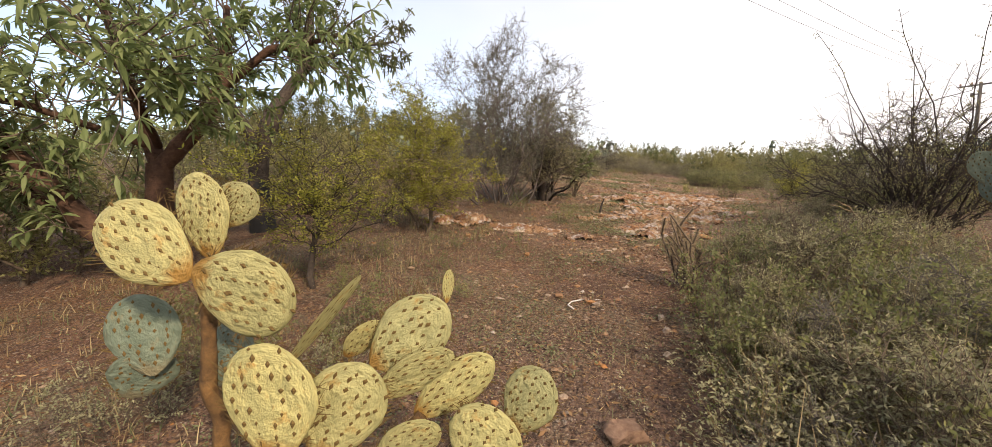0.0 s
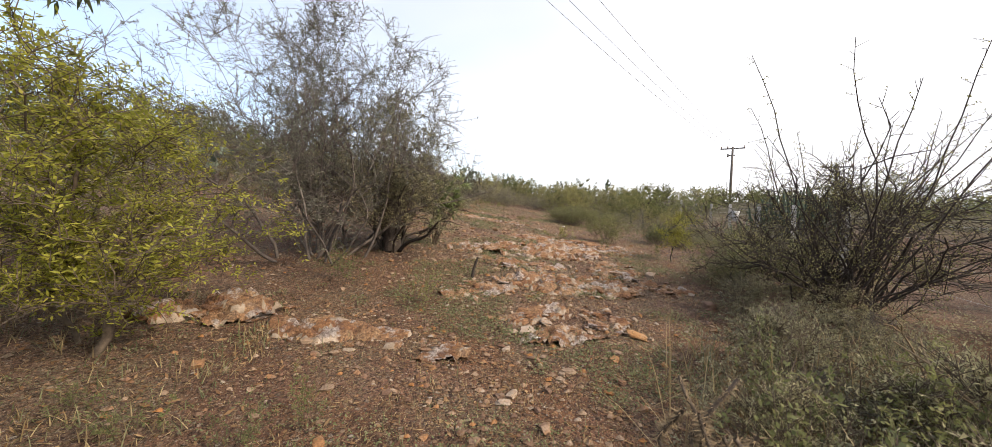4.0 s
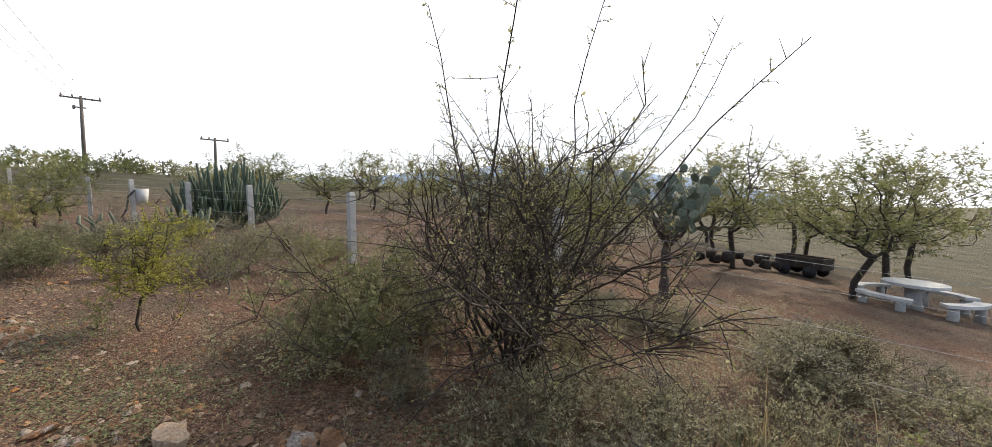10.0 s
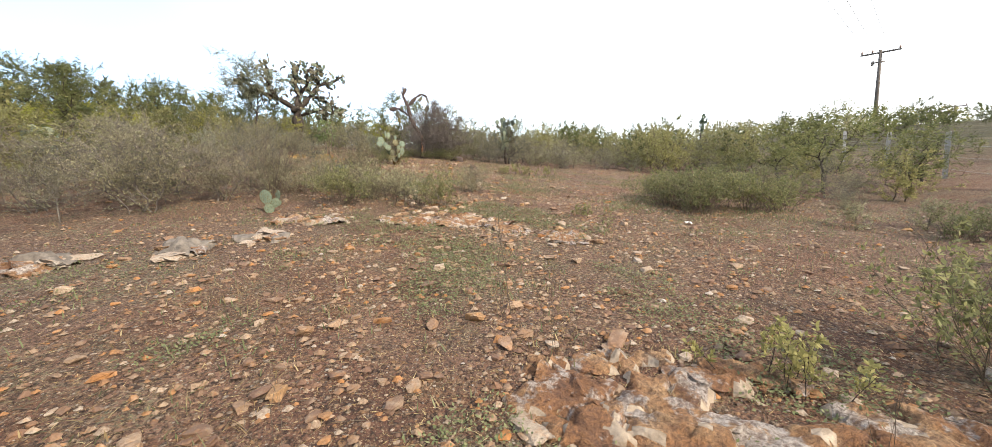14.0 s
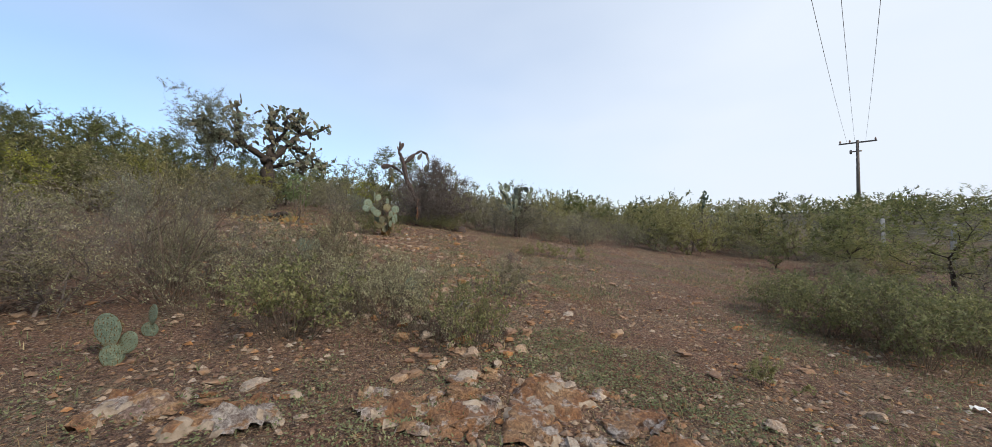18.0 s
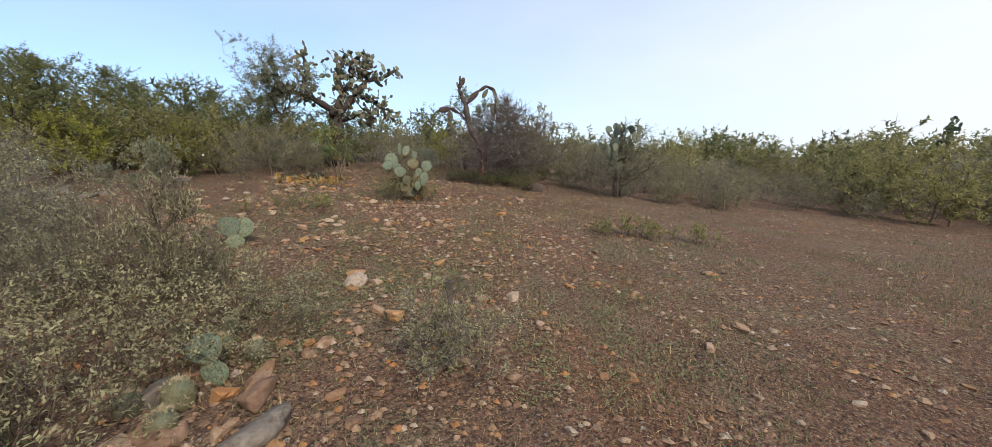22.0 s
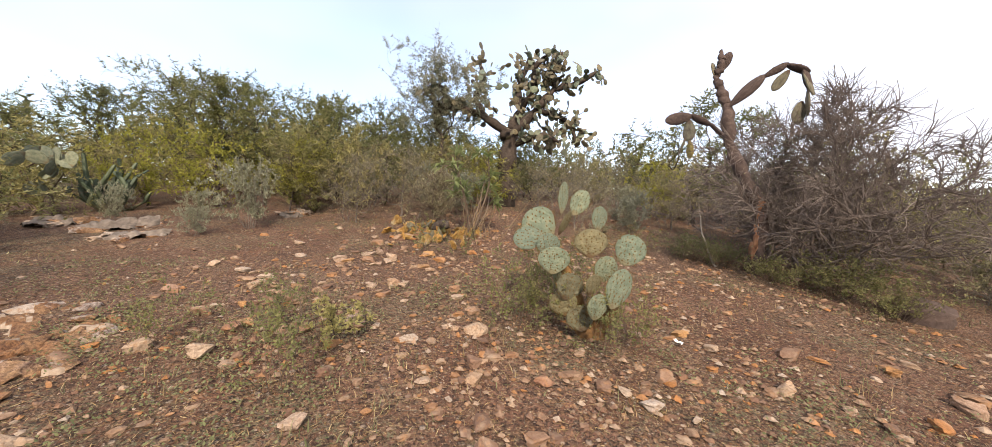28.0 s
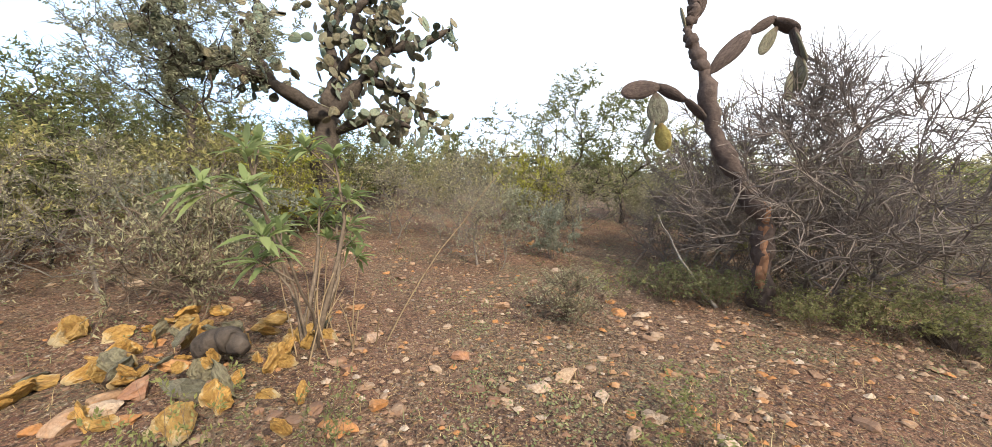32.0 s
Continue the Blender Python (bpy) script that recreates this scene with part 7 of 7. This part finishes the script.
for k in range(4):
    g = Geo()
    g.lump(Vector((0, 0, 0)), (1.0, 0.7, 0.42), random.Random(540 + k), 9, 14, 0.26, 6)
    PALE_SHAPES.append(g.mesh("stone", PALE_STONE, False))


def stone(x, y, r, rnd, pale=False, label="loose ochre stone lying on red soil", sink=0.25):
    m = Matrix.Translation((x, y, fine_gz(x, y) + r * (0.5 - sink))) @ Euler((rnd.uniform(-0.25, 0.25), rnd.uniform(-0.25, 0.25), rnd.uniform(0, 6.28))).to_matrix().to_4x4() @ Matrix.Diagonal((r, r, r, 1))
    single("stone", rnd.choice(PALE_SHAPES if pale else STONE_SHAPES), STONE, label, "stone", m, "loose stones", smooth=False)


TRAIL = [Vector(eye) for _, eye, _, _ in PATH]
TRAIL += [TRAIL[-1].lerp(Vector((-9.4, 25.8, 4.6)), k / 9) for k in range(1, 10)]


def beside(rnd, lo, hi, wide):
    """A place beside the trail between two fractions of its length."""
    f = rnd.uniform(lo, hi) * (len(TRAIL) - 1)
    i = min(int(f), len(TRAIL) - 2)
    p = TRAIL[i].lerp(TRAIL[i + 1], f - i)
    return p.x + rnd.gauss(0, wide), p.y + rnd.gauss(0, wide)


def lay_stones():
    rnd = random.Random(23)
    special = ((-3.5, 18.6, 0.15, "flat whitish stone on open ground"),
               (-3.6, 18.75, 0.12, "pale stone on open ground"))
    for x, y, r, label in special:
        stone(x, y, r, rnd, label.startswith("flat"), label, 0.2)
    for x, y, r in ((-2.14, 18.99, 0.1), (-1.5, 19.94, 0.07), (-2.61, 18.26, 0.1), (-2.35, 18.4, 0.07), (-3.49, 18.19, 0.075), (-4.79, 20.4, 0.085), (-5.22, 19.24, 0.1), (-5.93, 21.5, 0.075), (-4.13, 24.54, 0.11), (-5.36, 20.77, 0.08),
                    (-3.8, 22.7, 0.1), (-0.74, 16.53, 0.075), (-0.35, 16.6, 0.06), (0.35, 16.2, 0.08), (1.6, 16.3, 0.08), (-7.75, 24.08, 0.09), (-6.08, 21.58, 0.075), (-4.84, 23.42, 0.09), (-5.03, 24.0, 0.11), (-7.37, 19.57, 0.1),
                    (-6.02, 20.44, 0.075), (-4.1, 24.36, 0.11), (1.73, 3.93, 0.12), (-1.33, 10.96, 0.075), (-0.14, 11.44, 0.08), (0.98, 11.34, 0.11), (3.02, 6.93, 0.13), (-8.5, 23.9, 0.08)):
        stone(x, y, r, rnd, False, "rounded orange stone lying loose on red soil", 0.2)
    # cluster under the shrub where the trail bends
    for _ in range(30):
        stone(-1.9 + rnd.gauss(0, 0.55), 15.3 + rnd.gauss(0, 0.33), rnd.uniform(0.04, 0.10), rnd, rnd.random() < 0.12, "ochre stone in a small heap by the shrub")
    for _ in range(26):
        stone(-2.75 + rnd.gauss(0, 0.2), 16.75 + rnd.gauss(0, 0.4), rnd.uniform(0.04, 0.105), rnd, rnd.random() < 0.08, "reddish stone heaped beside the weedy shrub")
    for _ in range(64):
        stone(rnd.uniform(-9.6, -4.4), rnd.uniform(19.5, 21.9) + 0.2 * rnd.random(), 0.04 + 0.07 * rnd.random() ** 2, rnd, rnd.random() < 0.06, "loose ochre stone lying on red soil", 0.2)
    for _ in range(18):
        stone(-9.6 + rnd.gauss(0, 0.7), 22.3 + rnd.gauss(0, 0.45), rnd.uniform(0.045, 0.11), rnd, False, "orange stone beside the rotting cactus")
    rest = []
    for lo, hi, wide, count, big in ((0.1, 0.45, 1.7, 800, 0.06), (0.40, 0.76, 2.4, 1900, 0.065), (0.70, 1.0, 2.1, 1500, 0.065), (0.35, 0.85, 5.0, 700, 0.055)):
        for _ in range(count):
            x, y = beside(rnd, lo, hi, wide)
            if x > -1.8 and 16.3 < y < 27 and rnd.random() < 0.62:
                continue
            rest.append((0.018 + big * rnd.random() ** 3.2, x, y))
    rest.sort(reverse=True)
    for r, x, y in rest[:130]:
        stone(x, y, r, rnd, rnd.random() < 0.09)
    g = Geo()
    for r, x, y in rest[130:]:
        g.lump(Vector((x, y, fine_gz(x, y) + r * 0.2)), (r, r * rnd.uniform(0.55, 0.95), r * rnd.uniform(0.28, 0.55)), rnd, 5, 7, 0.28, 4)
    single("small_stones", g, GRAVEL, "small brown and tan stones strewn over the soil", "stones", kind="stuff", smooth=False)


lay_stones()
for x, y, s, label in ((-2.3, 16.85, 0.17, "pale grey boulder at the foot of the weedy shrub"), (-2.75, 16.6, 0.13, "rust-brown boulder in the heap by the weedy shrub"), (-2.62, 17.05, 0.12, "rust-brown boulder in the heap by the weedy shrub"), (-3.15, 16.75, 0.12, "grey boulder in the heap by the weedy shrub"),
                       (1.5, -0.6, 0.2, "tan boulder half buried in dry grass"), (0.62, -1.5, 0.13, "rust-brown boulder at the trail's edge"), (3.3, 5.3, 0.14, "round red-brown stone at the edge of the brush")):
    bg = Geo()
    bg.lump(Vector((0, 0, 0.3 * s)), (s * 1.3, s * 0.8, s * 0.6), random.Random(int(90 * s)), 9, 14, 0.3, 6)
    single("boulder", bg, PALE_LEDGE if "grey" in label else RUST_STONE, label, "boulder", spot(x, y, 40))
bg = Geo()
bg.lump(Vector((0, 0, 0.06)), (0.34, 0.22, 0.17), random.Random(88), 9, 14, 0.25)
single("boulder", bg, CACTUS_BARK, "dark grey weathered boulder beside the bare bush", "boulder", spot(-4.75, 26.7))


def lay_pebbles():
    rnd = random.Random(29)
    for name, stone_mat, count in (("pebbles", GRAVEL, 58000), ("pale_pebbles", PALE_STONE, 3000)):
        g = Geo()
        for _ in range(count):
            open_side = rnd.random() < 0.34
            x, y = (rnd.uniform(-7, 8), rnd.uniform(5, 30)) if open_side else beside(rnd, 0.0, 1.0, 2.4)
            dens = noise.noise(Vector((x, y, 5)) * 0.7)
            if dens < -0.25 or (y < 2 and rnd.random() < 0.6):
                continue
            r = (0.011 if open_side else 0.006) + 0.034 * rnd.random() ** 3
            c = Vector((x, y, fine_gz(x, y) + r * 0.2))
            i = len(g.v)
            a = rnd.uniform(0, 6.28)
            for k in range(5):
                t = a + k * 1.2566
                q = r * rnd.uniform(0.75, 1.25)
                g.v.append(c + Vector((q * math.cos(t), q * 0.8 * math.sin(t), rnd.uniform(-0.2, 0.15) * r)))
            g.v += [c + Vector((rnd.uniform(-0.3, 0.3) * r, rnd.uniform(-0.3, 0.3) * r, 0.6 * r)), c + Vector((0.3 * r, 0.2 * r, 0.5 * r))]
            g.f += [(i, i + 1, i + 6), (i + 1, i + 2, i + 5, i + 6), (i + 2, i + 3, i + 5), (i + 3, i + 4, i + 5), (i + 4, i, i + 6, i + 5)]
        single(name, g, stone_mat, "scattered small stones and gravel on the soil", "gravel", kind="stuff", smooth=False)


lay_pebbles()


# ---- weeds and grass ----
def lay_grass():
    rnd = random.Random(37)

    def blade(g, x, y, h, w, lean):
        p = Vector((x, y, fine_gz(x, y) - 0.01))
        d = heading(rnd, 0, lean)
        s = Vector((-d.y, d.x, 0))
        s = s.normalized() if s.length > 1e-3 else Vector((1, 0, 0))
        i = len(g.v)
        m = p + d * h * 0.55
        t = p + d * h + Vector((d.x, d.y, -0.3)) * h * 0.25
        g.v += [p - s * w, p + s * w, m + s * w * 0.7, m - s * w * 0.7, t]
        g.f += [(i, i + 1, i + 2, i + 3), (i + 3, i + 2, i + 4)]

    dry, green, mats = Geo(), Geo(), Geo()
    # tall dry grass to the right of the trail's start
    for _ in range(520):
        x, y = rnd.uniform(1.1, 4.4), rnd.uniform(-3.2, 3.6)
        if x < 1.3 + 0.25 * max(0, y):
            continue
        for _ in range(16):
            blade(dry if rnd.random() < 0.62 else green, x + rnd.gauss(0, 0.07), y + rnd.gauss(0, 0.07), rnd.uniform(0.15, 0.62), 0.006, 55)
    for _ in range(420):
        x, y = rnd.uniform(1.2, 4.6), rnd.uniform(-3.2, 3.2)
        blade(dry, x, y, rnd.uniform(0.5, 1.05), 0.004, 68)
    # thin tufts over the open ground
    for _ in range(4200):
        x, y = beside(rnd, 0.0, 1.0, 3.2)
        if noise.noise(Vector((x, y, 8)) * 0.6) < 0.02:
            continue
        for _ in range(7):
            blade(dry if rnd.random() < 0.5 else green, x + rnd.gauss(0, 0.05), y + rnd.gauss(0, 0.05), rnd.uniform(0.03, 0.13), 0.0025, 60)
    for _ in range(3400):
        x, y = rnd.uniform(-6, 8), rnd.uniform(6, 30)
        if noise.noise(Vector((x, y, 8)) * 0.45) < 0.0:
            continue
        for _ in range(6):
            blade(green if rnd.random() < 0.7 else dry, x + rnd.gauss(0, 0.09), y + rnd.gauss(0, 0.09), rnd.uniform(0.04, 0.12), 0.005, 70)
    # mats of tiny ground leaves
    for _ in range(52000):
        x, y = beside(rnd, 0.0, 1.0, 2.3)
        if noise.noise(Vector((x, y, 3)) * 0.75) + 0.5 * noise.noise(Vector((x, y, 7)) * 2.6) < 0.13 or ((y > 19.5 or y < 2.5) and rnd.random() < 0.62):
            continue
        for _ in range(9):
            q = Vector((x + rnd.gauss(0, 0.06), y + rnd.gauss(0, 0.06), 0))
            q.z = fine_gz(q.x, q.y) + rnd.uniform(0.006, 0.045)
            mats.leaf(q, heading(rnd, 40, 95), heading(rnd, 0, 40), rnd.uniform(0.014, 0.034), 0.015)
    # short olive grass worn into the open ground
    for _ in range(5200):
        x, y = rnd.uniform(-3.5, 5.5), rnd.uniform(16.5, 26.5)
        if noise.noise(Vector((x, y, 12)) * 0.5) + 0.5 * noise.noise(Vector((x, y, 4)) * 1.7) < 0.0:
            continue
        for _ in range(9):
            blade(green if rnd.random() < 0.72 else dry, x + rnd.gauss(0, 0.08), y + rnd.gauss(0, 0.08), rnd.uniform(0.03, 0.085), 0.0042, 78)
    # brush and litter left of the start
    for _ in range(800):
        x, y = rnd.uniform(-6.5, -0.9), rnd.uniform(-4.5, 4.5)
        if x > -1.4 - 0.25 * max(0, y) and y > -1.5:
            continue
        for _ in range(12):
            blade(dry if rnd.random() < 0.6 else green, x + rnd.gauss(0, 0.08), y + rnd.gauss(0, 0.08), rnd.uniform(0.05, 0.2), 0.0042, 82)
    single("dry_grass", dry, GRASS_DRY, "dry straw-coloured grass along the trail", "grass", kind="stuff", smooth=False)
    single("green_grass", green, GRASS_GREEN, "thin grey-green grass along the trail", "grass", kind="stuff", smooth=False)
    single("ground_weeds", mats, GRASS_GREEN, "mats of tiny grey-green ground weeds", "weeds", kind="stuff", smooth=False)
    chaff, fallen = Geo(), Geo()
    for _ in range(84000):
        x, y = beside(rnd, 0.0, 1.0, 2.3)
        q = Vector((x, y, fine_gz(x, y) + 0.006))
        chaff.leaf(q, heading(rnd, 74, 96), heading(rnd, 0, 30), rnd.uniform(0.015, 0.08), 0.0045)
    for _ in range(9000):
        x, y = rnd.uniform(-7, 4), rnd.uniform(-4.5, 6)
        q = Vector((x, y, fine_gz(x, y) + 0.008))
        fallen.leaf(q, heading(rnd, 65, 100), heading(rnd, 0, 50), rnd.uniform(0.03, 0.09), rnd.uniform(0.012, 0.03))
    single("straw_litter", chaff, GRASS_DRY, "fine bits of straw strewn over the soil", "litter", kind="stuff", smooth=False)
    single("fallen_leaves", fallen, DEAD_LEAF, "brown fallen leaves under the shrubs", "leaf litter", kind="stuff", smooth=False)
    lit = Geo()
    for _ in range(6000):
        x, y = beside(rnd, 0.0, 1.0, 2.6)
        z = fine_gz(x, y) + 0.008
        a = rnd.uniform(0, 6.28)
        length = rnd.uniform(0.03, 0.16)
        e = Vector((x + length * math.cos(a), y + length * math.sin(a), 0))
        e.z = fine_gz(e.x, e.y) + rnd.uniform(0.004, 0.03)
        lit.tube([Vector((x, y, z)), e], [0.0025, 0.0015], 3)
    single("twig_litter", lit, BARK_BROWN, "small fallen twigs littering the soil", "litter", kind="stuff")


lay_grass()


# ---- small things ----
g = Geo()
pts = [Vector((0.12, -0.18, 0.02)), Vector((0.0, -0.1, 0.02)), Vector((-0.03, 0.02, 0.02)), Vector((0.02, 0.12, 0.025)), Vector((0.10, 0.22, 0.02)), Vector((0.2, 0.28, 0.02))]
g.tube(pts, [0.008] * 6, 6, True)
single("rope", g, ROPE, "short bleached piece of rope lying on the path", "rope", spot(-0.05, 0.3, -20))
for x, y, s in ((2.75, 15.85, 0.08), (-5.6, 23.35, 0.05), (0.5, 3.6, 0.05)):
    g = Geo()
    rl = random.Random(int(x * 10))
    for j in range(5):
        for i in range(5):
            g.v.append(Vector(((i - 2) * s / 3, (j - 2) * s / 4, 0.02 + rl.uniform(0, 0.04))))
    g.f = [(5 * j + i, 5 * j + i + 1, 5 * j + i + 6, 5 * j + i + 5) for j in range(4) for i in range(4)]
    single("litter_scrap", g, PAPER, "crumpled white scrap of litter on the soil", "litter", spot(x, y, 40 * s))
